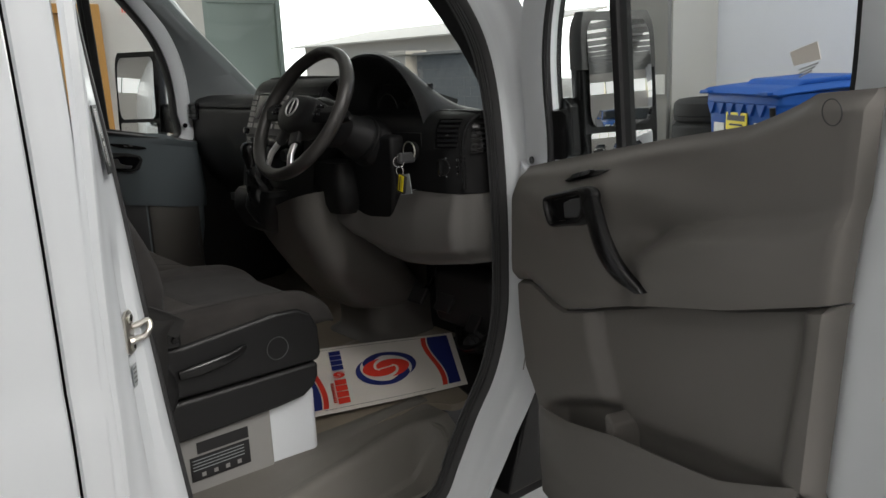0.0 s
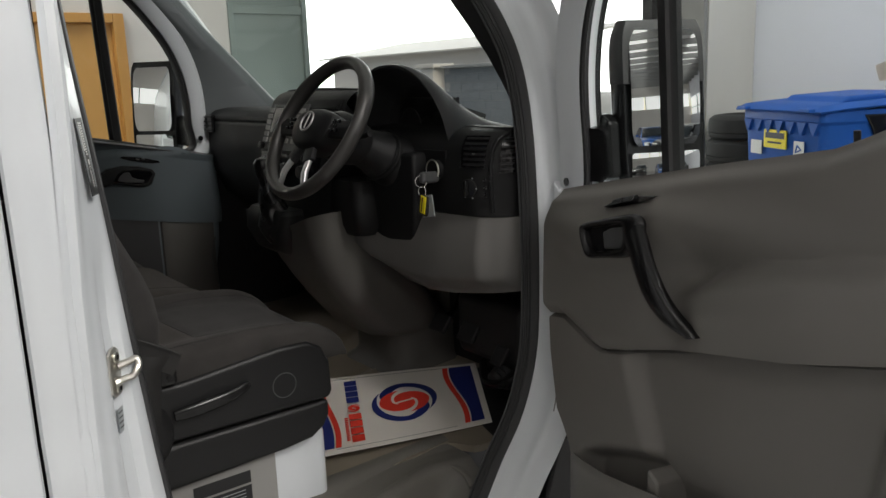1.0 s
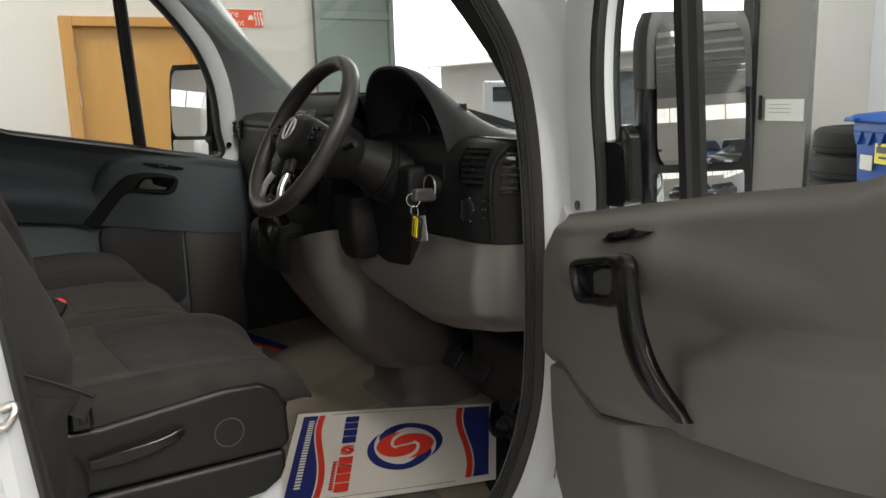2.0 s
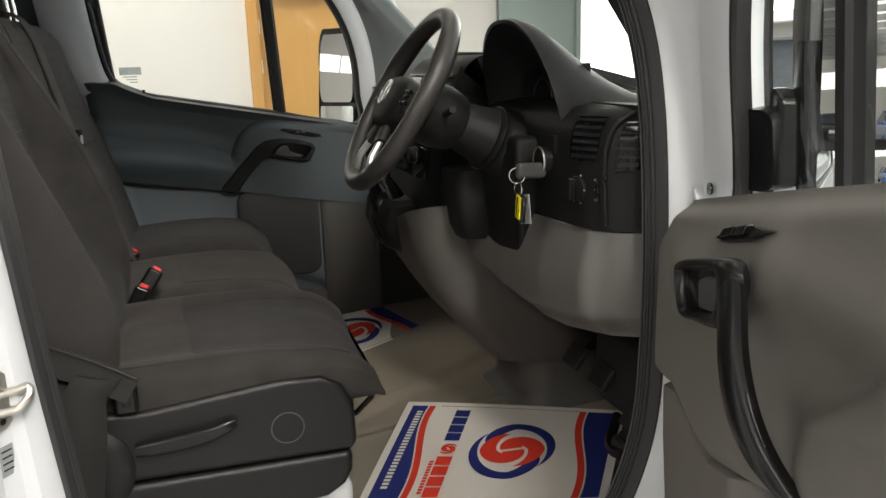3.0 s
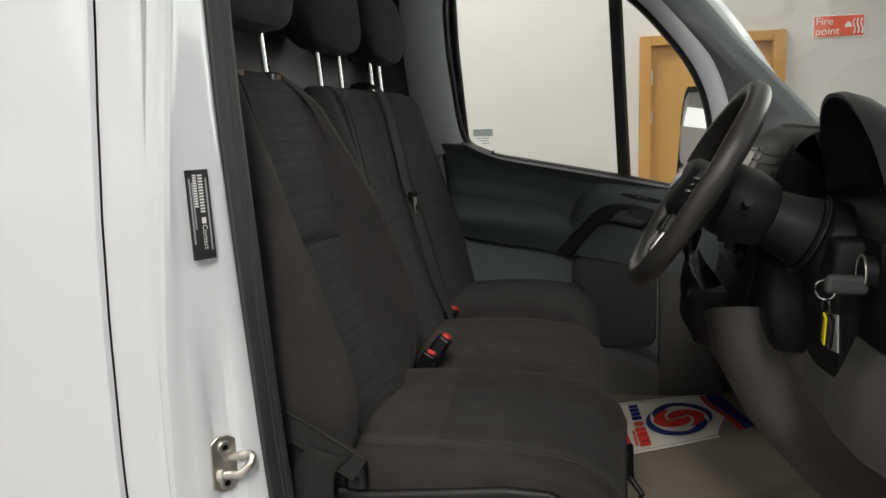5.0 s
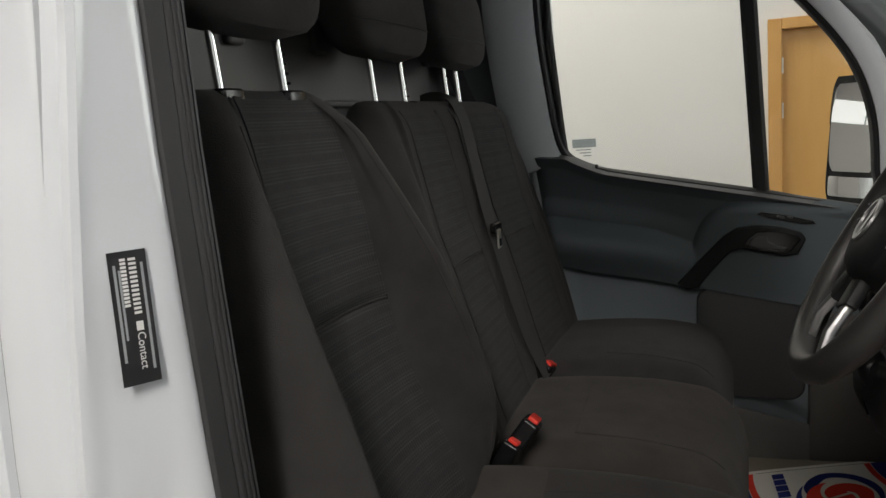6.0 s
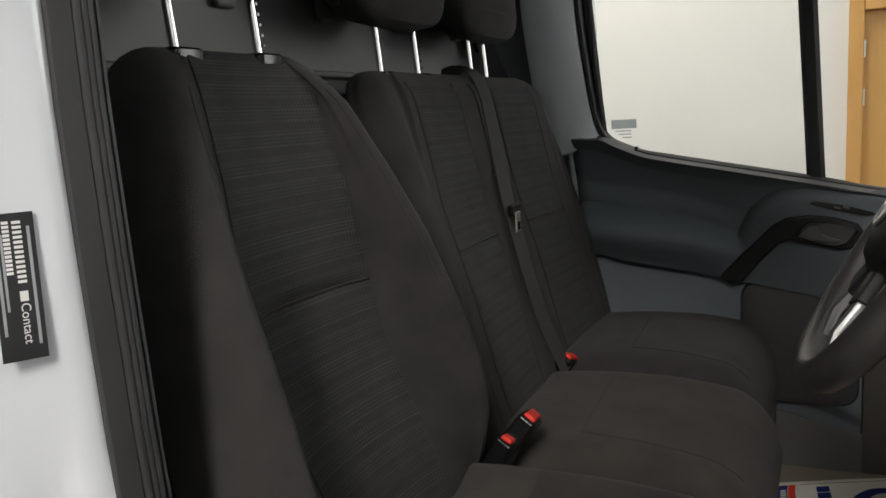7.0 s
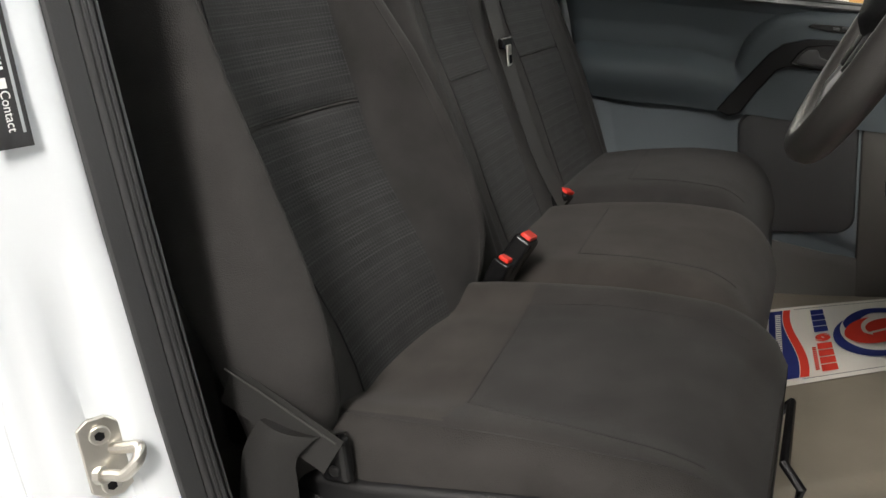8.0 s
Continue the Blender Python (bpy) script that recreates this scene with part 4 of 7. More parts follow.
part("cab_floor", sheet(floor_sheet, 150, 90, 0.02), VINYL, van, "beige-grey ribbed vinyl cab floor")
# dark sheet over the floor, standing for the dashboard's shadow
part("toe_shade", sheet(lambda s, t: (lerp(0.40, 0.79, s), lerp(1.075, 1.262, t) - 0.12 * s * (1 - t), floor_z(lerp(0.40, 0.79, s), lerp(1.075, 1.262, t) - 0.12 * s * (1 - t)) + 0.008), 12, 12, 0.006), RUBBER, van, "dark sheet for the shade beneath the dash")
# the far panel is charcoal, not grey: the footwell's shade is in its colour
for flip in (1, -1):
    part("kick_panel", prism([(0.78 if flip < 0 else 1.04, 0.55), (1.40, 0.55), (1.40, 1.30), (0.97 if flip < 0 else 1.06, 1.30), (0.80 if flip < 0 else 1.05, 1.02)], flip * (0.862 if flip < 0 else 0.893), flip * (0.885 if flip < 0 else 0.903), along_x), GREYP if flip > 0 else DASHTOP, van, "footwell side panel, far one darkened for shade", smooth=False)
part("kick_cap", tube([(-0.858, 1.02 + 0.035 * math.cos(a), 1.0 + 0.05 * math.sin(a)) for a in [2 * math.pi * i / 24 for i in range(24)]], 0.0015, 6, 0, True, (1, 0, 0)), RUBBER, van)
part("load_floor", boxes(((0, -2.3, 0.58), (1.84, 3.8, 0.04))), BULK, van, "dark load floor behind the bulkhead", smooth=False)
part("rear_panel", boxes(((0, -4.19, 1.3), (1.8, 0.04, 1.96))), WHITE, van, smooth=False)
part("underbody", boxes(((0, 0.4, 0.30), (1.7, 1.7, 0.12))), RUBBER, van, smooth=False)

# entry step on the driver's side: ledge, moulded well with a rounded rim, tread
def step_trim(s, t):
    y = lerp(0.03, 0.86, s)
    # the well is cut deepest amidships and closes in a curve at its front end
    shut = step(0.70, 0.84, y)
    rows = [(0.0, 0.675, 0.583), (0.06, 0.690, 0.586), (0.10, 0.705, 0.584), (0.16, 0.722, 0.572), (0.30, 0.765, 0.566), (0.36, 0.785, 0.566), (0.40, 0.796, 0.569), (0.43, 0.802, 0.567), (0.46, 0.806, 0.560), (0.50, 0.809, 0.546), (0.72, 0.822, 0.445), (0.78, 0.835, 0.425), (0.84, 0.855, 0.42), (1.0, 0.884, 0.418)]
    x = table([(a, b) for a, b, c in rows], t)
    z = table([(a, c) for a, b, c in rows], t)
    z = lerp(z, max(0.567, 0.583 - 0.4 * max(0, x - 0.70)) - 0.7 * max(0, x - 0.80), shut)
    x -= 0.24 * (y - 0.64) * step(0.02, 0.22, t) * step(1.0, 0.55, t) * (1 - shut)      # the rim runs askew to the sill
    return (x, y, z + 0.02 * max(0, y - 0.6))


ledge = part("entry_step", sheet(step_trim, 48, 50, 0.012), STEPP, van, "grey moulded entry step")
for x, y, z in ((0.780, 0.34, 0.566), (0.762, 0.495, 0.566), (0.735, 0.70, 0.569), (0.768, 0.85, 0.570)):
    part("step_screw", boxes(((x, y, z + 0.001), (0.010, 0.018, 0.006))), PIANO, ledge, bevel=0.001)
rimp = spline([Vector(step_trim((y - 0.03) / 0.83, 0.405)) for y in (0.06, 0.30, 0.52, 0.66)] + [(0.775, 0.765, 0.572), (0.802, 0.800, 0.572), (0.840, 0.812, 0.562), (0.876, 0.806, 0.540)], 44)
part("step_rim", sweep(rimp, rrect(0.016, 0.010, 0.004, 2)), STEPP, ledge, "rounded step rim")
part("step_clip", boxes(((0.845, 0.42, 0.570), (0.02, 0.025, 0.012))), PIANO, ledge, bevel=0.003)

# ---- cab doors ----
TOP = [(0.02, 1.268), (0.19, 1.303), (0.465, 1.356), (0.80, 1.418), (0.89, 1.436), (0.94, 1.456), (0.975, 1.472), (1.004, 1.488), (1.10, 1.497)]
BOT = [(0.0, 0.99), (0.10, 0.99), (0.19, 1.008), (0.25, 0.992), (0.30, 0.977), (0.35, 0.972), (0.42, 0.991), (0.69, 1.072), (0.86, 1.114), (1.04, 1.172), (1.10, 1.193)]
FRONT = [(0.40, 0.36), (0.50, 0.28), (0.62, 0.19), (0.74, 0.11), (0.87, 0.06), (1.05, 0.04), (1.30, 0.03)]
TRIMFRONT = [(0.40, 0.25), (0.55, 0.235), (0.69, 0.20), (0.76, 0.14), (0.90, 0.11), (1.05, 0.10), (1.30, 0.115)]
TRIMREAR = [(0.4, 1.02), (0.84, 1.04), (1.18, 1.06), (1.295, 1.074), (1.42, 1.09), (1.5, 1.10)]
LIP = [(0.2, 0.675), (0.30, 0.693), (0.418, 0.715), (0.60, 0.760), (0.879, 0.80), (1.013, 0.854), (1.06, 0.87)]
WELL = [(0.2, 0.68), (0.28, 0.705), (0.37, 0.748), (0.49, 0.79), (0.53, 0.80), (0.56, 0.765), (1.0, 0.84)]
WIN = [(0.19, 1.306), (0.465, 1.359), (0.80, 1.421), (0.91, 1.443), (0.985, 1.475), (1.022, 1.53), (1.045, 1.68), (1.062, 1.88), (1.05, 2.0), (0.96, 2.04), (0.60, 2.03), (0.46, 1.955), (0.34, 1.835), (0.245, 1.705), (0.195, 1.57), (0.18, 1.42)]


BOT_SHUT = [(0.0, 1.0), (0.2, 1.02), (0.41, 1.056), (0.55, 1.082), (0.67, 1.107), (0.76, 1.125), (0.92, 1.151), (1.04, 1.180), (1.1, 1.19)]


def lean(z):
    return 0.10 * max(0, z - 1.30)


def panel_w(u, v):
    """Depth of the padded trim: proud round the handle, hollow behind it, armrest swelling under a crease."""
    z0, z1 = table(BOT, u), table(TOP, u)
    f = lerp(z0, z1, v) - table([(0.55, 1.15), (0.64, 1.165), (0.72, 1.205), (0.83, 1.24), (1.0, 1.28), (1.08, 1.316)], u)
    front = 1 - step(0.47, 0.62, u)
    w = 0.030 + 0.026 * step(1.0, 0.90, v)
    z = lerp(z0, z1, v)
    w += 0.024 * front * step(0.97, 0.72, v) * step(-0.04, 0.10, v)
    w += 0.022 * math.exp(-((v - 0.66) / 0.14) ** 2) * step(0.12, 0.3, u) * (1 - step(0.50, 0.80, u))
    w += 0.018 * math.exp(-((z - 1.300) / 0.032) ** 2) * step(0.48, 0.58, u) * (1 - step(0.72, 0.95, u))
    w -= 0.024 * math.exp(-((u - 0.665) / 0.085) ** 2 - ((z - 1.205) / 0.045) ** 2)
    arm = step(0.56, 0.72, u) * (1 - 0.70 * step(0.86, 1.08, u))
    w += 0.052 * arm * step(0.030, -0.012, f) * (0.30 + 0.70 * step(-0.17, -0.05, f))
    return w


def panel_shut(u, v):
    """Depth of the closed door's trim: an armrest that swells towards the rear, and a flat plinth under an arch round the lever."""
    z = lerp(table(BOT_SHUT, u), table(TOP, u), v)
    zr = table([(0.58, 1.17), (0.65, 1.208), (0.76, 1.248), (0.92, 1.272), (1.05, 1.293)], u)
    w = 0.022 - 0.010 * step(1.0, 0.90, v)
    arm = table([(0.60, 0.0), (0.66, 0.030), (0.75, 0.056), (0.9, 0.074), (1.02, 0.080), (1.09, 0.070)], u)
    w += arm * (0.20 * step(zr + 0.085, zr + 0.03, z) + 0.80 * step(zr + 0.022, zr - 0.045, z)) * (1 - 0.62 * step(zr - 0.040, zr - 0.135, z))
    arch = table([(0.3, 1.316), (0.49, 1.328), (0.54, 1.324), (0.58, 1.306), (0.61, 1.275), (0.64, 1.22), (0.70, 1.13)], u)
    w += 0.024 * step(0.012, -0.014, z - arch) * step(0.66, 0.60, u)
    return w


def cab_door(name, label, put, upper_mat, lower_mat, mirror_at, window, tail, bot, depth, thin):
    def P(u, w, z):
        return put(u, w + lean(z), z)

    door = root(name, label, "van door", at=put(0, 0, 0))
    # shell
    poly = [(FRONT[0][1], 0.40)] + [(u, z) for z, u in FRONT[1:]] + [(0.06, 1.278), (0.20, 1.298), (0.90, 1.428), (1.115 + tail, 1.485), (1.115 + tail, 1.28), (1.10 + tail, 0.95), (1.09 + tail, 0.60), (1.07 + tail, 0.42), (1.03, 0.40)]
    poly = [(u - 0.012 if u < 0.4 else u, z) for u, z in poly]
    bm = bmesh.new()
    ring = []
    for w in (-0.085, -0.070, 0.012, 0.024):
        ins = 0.012 if w in (-0.085, 0.024) else 0.0
        cu, cz = 0.6, 0.95
        ring.append([P(u + (cu - u) * ins * 1.5, w - 0.02 * math.sin(math.pi * min(1, max(0, (z - 0.4) / 1.1))), z + (cz - z) * ins * 1.5) for u, z in poly])
    loft(ring, True, True, bm)
    shell = part("door_shell", bm, WHITE, door, "white painted steel door shell", bevel=0.005)
    # trailing edge: latch and screws
    part("latch", prism([(1.066, 1.066), (1.12, 1.06), (1.12, 1.115), (1.066, 1.108)], -0.02, 0.0225, lambda p, q, r: P(p, r, q)), PIANO, door, "black door latch in its slot", bevel=0.003)
    for dz in (0.02, 0.14):
        part("latch_screw", rod(P(1.104, 0.018, 1.03 + dz - 0.01), P(1.104, 0.026, 1.03 + dz - 0.01), 0.006, 10), STEEL, door)

    # window frame: painted bow, black channel, glass, divider
    wpath = [(p.x, p.y) for p in spline([(u, z, 0) for u, z in WIN], 120, True)]

    shift_u, shift_w, bow_loops, channel_loops = window
    BOWTOP = 0.078 if shift_w else 0.046

    def Q(u, w, z):
        """A place on the window, which stands further out than the trim."""
        sink = 0.075 * step(0.16, 0.02, z - table(TOP, u)) if shift_w else 0.0
        return P(u + lerp(shift_u, shift_u * -0.12, step(0.5, 0.95, u)), w + shift_w, z - sink)

    def ringloop(d, w):
        out = []
        n = len(wpath)
        for i, (u, z) in enumerate(wpath):
            (u0, z0), (u1, z1) = wpath[i - 1], wpath[(i + 1) % n]
            k = math.hypot(u1 - u0, z1 - z0)
            nu, nz = (z1 - z0) / k, -(u1 - u0) / k
            if (u - 0.6) * nu + (z - 1.65) * nz < 0:
                nu, nz = -nu, -nz
            dd = d * (2.4 if u > 0.97 and d > 0.03 and z > 1.5 else 1)
            out.append(Q(u + nu * dd, w, z + nz * dd))
        return out
    part("window_frame", loft([ringloop(d, w) for d, w in bow_loops], True, False), WHITE, door, "white painted window bow")
    chan = part("window_channel", loft([ringloop(d, w) for d, w in channel_loops], True, False), RUBBER, door, "black rubber glass channel")
    part("channel_bead", loft([ringloop(d, w) for d, w in [(channel_loops[1][0] - 0.001, channel_loops[1][1] + 0.012), (channel_loops[1][0] - 0.005, channel_loops[1][1] + 0.016), (channel_loops[1][0] - 0.001, channel_loops[1][1] + 0.020)]], True, False), SEALR, chan)
    bm = bmesh.new()
    a = [bm.verts.new(p) for p in ringloop(0.008, 0.0)]
    b = [bm.verts.new(p) for p in ringloop(0.008, 0.004)]
    bm.faces.new(a)
    bm.faces.new(b[::-1])
    gl = part("window_glass", bm, GLASS, door, "clear side window glass", smooth=False)
    gl.visible_shadow = False
    # divider bar between the quarter light and the drop glass
    div = [Q(lerp(0.462, 0.50, t), 0.004, lerp(1.35, 2.03, t)) for t in (0, 0.25, 0.5, 0.75, 1)]
    uax = (Vector(put(1, 0, 0)) - Vector(put(0, 0, 0)))
    part("window_divider", sweep(div, [(-0.022, -0.018), (0.022, -0.018), (0.022, -0.006), (0.012, 0.004), (0.012, 0.014), (-0.012, 0.014), (-0.012, 0.004), (-0.022, -0.006)], False, Vector(put(0, 1, 0)) - Vector(put(0, 0, 0))), RUBBER, door, "black divider bar")

    # padded upper trim
    def rear(z):
        return table(TRIMREAR, z) - 0.35 * max(0.0, 0.035 - tail)

    def trim(s, t):
        zg = lerp(lerp(0.99, 1.19, s), lerp(1.28, 1.495, s), t)
        u = lerp(table(TRIMFRONT, zg), rear(zg), s)
        z = lerp(table(bot, u), table(TOP, u), t)
        e = min(s * 1.0, (1 - s) * 1.2)
        return P(u, depth(u, t) * (0.30 + 0.70 * step(-0.012, 0.018, e)) + 0.012 * step(-0.01, 0.01, e), z)
    up = part("upper_trim", sheet(trim, 110, 50, 0.02), upper_mat, door, "padded grey upper door trim")
    # belt weatherstrip along the glass
    part("weatherstrip", sweep([P(u, -0.055 if shift_w else 0.022, table(TOP, u) + (-0.040 if shift_w else 0.002)) for u in [0.19 + 0.72 * i / 20 for i in range(21)]], rrect(0.022, 0.014, 0.004, 2), False, (0, 0, 1)), RUBBER, door)

    if not shift_w:
        part("belt_shelf", sheet(lambda s, t: P(lerp(0.10, 1.02, s), lerp(0.068, 0.002, t), table(TOP, lerp(0.10, 1.02, s)) + lerp(-0.006, 0.007, t)), 40, 4, 0.004), SEALTRIM, door, "dark sill strip under the glass")
    if shift_w:
        part("belt_shelf", sheet(lambda s, t: P(lerp(0.12, 0.97, s), lerp(0.040, -0.07, t), table(TOP, lerp(0.12, 0.97, s)) - 0.004 - 0.045 * t), 40, 4, 0.006), upper_mat, door, "grey belt shelf")

    # lower trim: proud front column, recessed field, rear flange, hollow behind the pocket
    def lower(s, t):
        zg = lerp(0.43, lerp(0.99, 1.19, s), t)
        u = lerp(table(TRIMFRONT, zg), rear(zg), s)
        z = lerp(0.43, table(bot, u) + (-0.0035 if shift_w else 0.006), t)
        e = min(s, 1 - s)
        side = lerp(0.44, 0.53, step(1.0, 0.72, z))
        back = lerp(0.995, 0.965, step(1.15, 0.8, z))
        w = 0.078 - 0.034 * step(side - 0.012, side + 0.03, u) * step(back + 0.03, back - 0.012, u)
        w = lerp(w, 0.030, step(0.015, -0.03, z - table(WELL, u)) * step(0.25, 0.30, u))
        w -= (0.016 if shift_w else 0.0) * step(0.985, 1.0, t)
        return P(u, thin * w * (0.30 + 0.70 * step(-0.012, 0.02, e)), z)
    part("lower_trim", sheet(lower, 110, 80, 0.012), lower_mat, door, "plain grey lower door panel")
    part("speaker_line", tube([P(0.135 + 0.022 * math.sin(math.pi * i / 12), 0.0745, 0.955 - 0.21 * i / 12) for i in range(13)], 0.0016, 5), upper_mat, door)

    # pocket: a bellied wall with an open top
    def pocket(s, t):
        u = lerp(0.222, 1.02, s)
        lip = table(LIP, u)
        z = lerp(0.43, lip, t)
        belly = math.sin(math.pi * min(1, max(0, s * 0.98 + 0.01))) ** 0.4
        return P(u, thin * (0.066 + 0.052 * belly * (0.45 + 0.55 * step(0.0, 0.5, t)) - 0.006 * step(0.95, 1.0, t)), z)
    pk = part("door_pocket", sheet(pocket, 60, 24, 0.010), lower_mat if shift_w else KNEEP, door, "grey moulded door pocket")
    part("pocket_divider", prism([(0.55, 0.70), (0.585, 0.70), (0.585, 0.775), (0.55, 0.79)], 0.02, 0.10, lambda p, q, r: P(p, r, q)), lower_mat, pk, bevel=0.008)

    # grab handle: recess, surround and strap
    def W(u, z):
        b0, t0 = table(bot, u), table(TOP, u)
        return depth(u, min(1, max(0, (z - b0) / (t0 - b0)))) + 0.012

    inn = Vector(put(0, 1, 0)) - Vector(put(0, 0, 0))

    def dome(rows, closed=False):
        """A flat glossy band between two edges, slightly crowned."""
        rings = []
        for a, b, w in rows:
            pts = []
            for k, h in ((0.06, -0.014), (0.0, -0.006), (0.03, 0.0), (0.14, 0.0055), (0.38, 0.009), (0.62, 0.009), (0.86, 0.0055), (0.97, 0.0), (1.0, -0.006), (0.94, -0.014)):
                pts.append(P(lerp(a[0], b[0], k), w + h, lerp(a[1], b[1], k)))
            rings.append(pts)
        if closed:
            rings.append(rings[0])
            bm = loft(rings, True, False)
            bmesh.ops.remove_doubles(bm, verts=bm.verts, dist=1e-6)
            return bm
        return loft(rings)

    def smooth_rows(la, lb, lw, n, closed=False):
        pa = spline([(p[0], p[1], 0) for p in la], n, closed)
        pb = spline([(p[0], p[1], 0) for p in lb], n, closed)
        pw = spline([(w, 0, 0) for w in lw], n, closed)
        return [((p.x, p.y), (q.x, q.y), w.x) for p, q, w in zip(pa, pb, pw)]

    if shift_w:
        strap_l = [(0.505, 1.232), (0.535, 1.212), (0.562, 1.187), (0.588, 1.160), (0.615, 1.135), (0.645, 1.115), (0.680, 1.099)]
        strap_k = 0.06
        strap_r = [(0.548, 1.284), (0.578, 1.255), (0.604, 1.225), (0.630, 1.195), (0.655, 1.166), (0.682, 1.138), (0.708, 1.106)]
        strap_w = [0.126, 0.134, 0.141, 0.144, 0.142, 0.134, 0.116]
        strap_l = [(lerp(a[0], b[0], strap_k), lerp(a[1], b[1], strap_k)) for a, b in zip(strap_l, strap_r)]
        part("grab_handle", dome(smooth_rows(strap_l, strap_r, strap_w, 26)), GLOSSB, door, "black grab handle")
        rim_o = [(0.348, 1.236), (0.357, 1.252), (0.42, 1.270), (0.50, 1.290), (0.540, 1.293), (0.556, 1.275), (0.540, 1.232), (0.505, 1.208), (0.43, 1.193), (0.378, 1.184), (0.357, 1.205)]
        rim_i = [(0.364, 1.234), (0.372, 1.243), (0.425, 1.256), (0.478, 1.269), (0.494, 1.266), (0.497, 1.250), (0.495, 1.232), (0.482, 1.222), (0.43, 1.207), (0.391, 1.199), (0.374, 1.212)]
        part("handle_surround", dome(smooth_rows(rim_o, rim_i, [0.124] * 11, 66, True), True), GLOSSB, door, "black handle surround")
        bm = bmesh.new()
        bm.faces.new([bm.verts.new(P(u, 0.117, z)) for u, z in rim_i])
        part("handle_recess", bm, PIANO, door, smooth=False)
        lev = [(0.435, 1.212), (0.43, 1.246), (0.455, 1.257), (0.497, 1.266), (0.505, 1.245), (0.49, 1.222)]
        part("release_lever", prism(lev, 0.1175, 0.1265, lambda p, q, r: P(p, r, q)), SEALTRIM, door, "dark release lever", bevel=0.006)
        # window switch plate
        def S(p, q, r):
            return P(p, W(p, q) + r, q)
        sw = [(0.375, 1.285), (0.40, 1.298), (0.44, 1.311), (0.49, 1.321), (0.555, 1.329), (0.51, 1.312), (0.45, 1.297), (0.41, 1.288)]
        pl = part("switch_plate", prism(sw, 0.001, 0.007, S), GLOSSB, door, "black window switch plate", bevel=0.0015)
        for u in (0.410, 0.450):
            part("window_switch", prism([(u, 1.293 + 0.24 * (u - 0.41)), (u + 0.036, 1.302 + 0.24 * (u - 0.41)), (u + 0.038, 1.314 + 0.24 * (u - 0.41)), (u + 0.004, 1.305 + 0.24 * (u - 0.41))], 0.005, 0.016, S), PIANO, pl, bevel=0.002)
    else:
        # one flat black bracket: a slanting strap that runs into the surround of the release lever
        H0 = 0.077
        bracket = [(0.691, 1.111), (0.636, 1.172), (0.562, 1.249), (0.530, 1.269), (0.475, 1.276), (0.413, 1.269), (0.364, 1.254), (0.352, 1.236), (0.372, 1.197), (0.404, 1.190), (0.474, 1.203), (0.521, 1.212), (0.545, 1.204), (0.594, 1.150), (0.632, 1.101), (0.662, 1.094)]
        part("grab_handle", prism(bracket, H0 - 0.022, H0 + 0.008, lambda p, q, r: P(p, r, q)), DASH, door, "flat black grab handle and lever surround", bevel=0.005, segs=3)
        cup = [(0.512, 1.221), (0.494, 1.245), (0.475, 1.258), (0.428, 1.259), (0.374, 1.247), (0.367, 1.237), (0.391, 1.206), (0.412, 1.199), (0.474, 1.211)]
        part("handle_recess", prism(cup, H0 + 0.0082, H0 + 0.0095, lambda p, q, r: P(p, r, q)), PIANO, door, "black lever recess", smooth=False)
        rim = [P(u, H0 + 0.010, z) for u, z in cup]
        part("recess_rim", tube(rim + [rim[0]], 0.0022, 6), GLOSSB, door)
        # black plinth under the bracket, charcoal pocket panel and brown-grey column below it
        def plinth(s, t):
            u = lerp(0.115, 0.672, s)
            top = table([(0.10, 1.235), (0.36, 1.215), (0.40, 1.198), (0.52, 1.215), (0.56, 1.19), (0.62, 1.120), (0.665, 1.098), (0.68, 1.097)], u)
            z = lerp(table(bot, u) + 0.004, top, t)
            e = min(t, 1 - t, s * 3, (1 - s) * 3)
            return P(u, W(u, z) - 0.002 + 0.006 * step(0.0, 0.06, e), z)
        part("trim_plinth", sheet(plinth, 60, 20, 0.004), DASH, door, "black plinth under the handle")

        def slab(name, u0, u1, z0, z1, r, w0, w1, material, lab):
            cu, cz = (u0 + u1) / 2, (z0 + z1) / 2
            rings = [[P(cu + p, w, cz + q) for p, q in rrect(u1 - u0 - 2 * i, z1 - z0 - 2 * i, r, 6)] for w, i in ((w0, 0.0), (w1 - 0.012, 0.0), (w1 - 0.004, 0.004), (w1, 0.014))]
            return part(name, loft(rings), material, door, lab)
        slab("pocket_panel", 0.352, 0.640, 0.770, 1.098, 0.045, 0.005, 0.060, SEALTRIM, "charcoal door pocket panel")
        slab("front_column", 0.130, 0.346, 0.560, 1.062, 0.03, 0.0, 0.062, LEGP, "brown-grey trim column")
        lev = [(0.500, 1.222), (0.488, 1.240), (0.472, 1.252), (0.452, 1.251), (0.446, 1.232), (0.425, 1.222), (0.398, 1.216), (0.408, 1.206), (0.470, 1.214)]
        part("release_lever", prism(lev, H0 + 0.009, H0 + 0.017, lambda p, q, r: P(p, r, q)), SEALTRIM, door, "dark release lever", bevel=0.004)
        slot = [(0.477, 1.306), (0.464, 1.311), (0.399, 1.301), (0.335, 1.284), (0.328, 1.276), (0.361, 1.276), (0.437, 1.292)]
        pl = part("switch_plate", prism(slot, 0.058, 0.0745, lambda p, q, r: P(p, r, q)), GLOSSB, door, "black window switch plate", bevel=0.0015)
        for u in (0.405, 0.385):
            part("window_switch", prism([(u, 1.291), (u + 0.015, 1.294), (u + 0.015, 1.300), (u, 1.297)], 0.0745, 0.079, lambda p, q, r: P(p, r, q)), SEALTRIM, pl, bevel=0.0015)
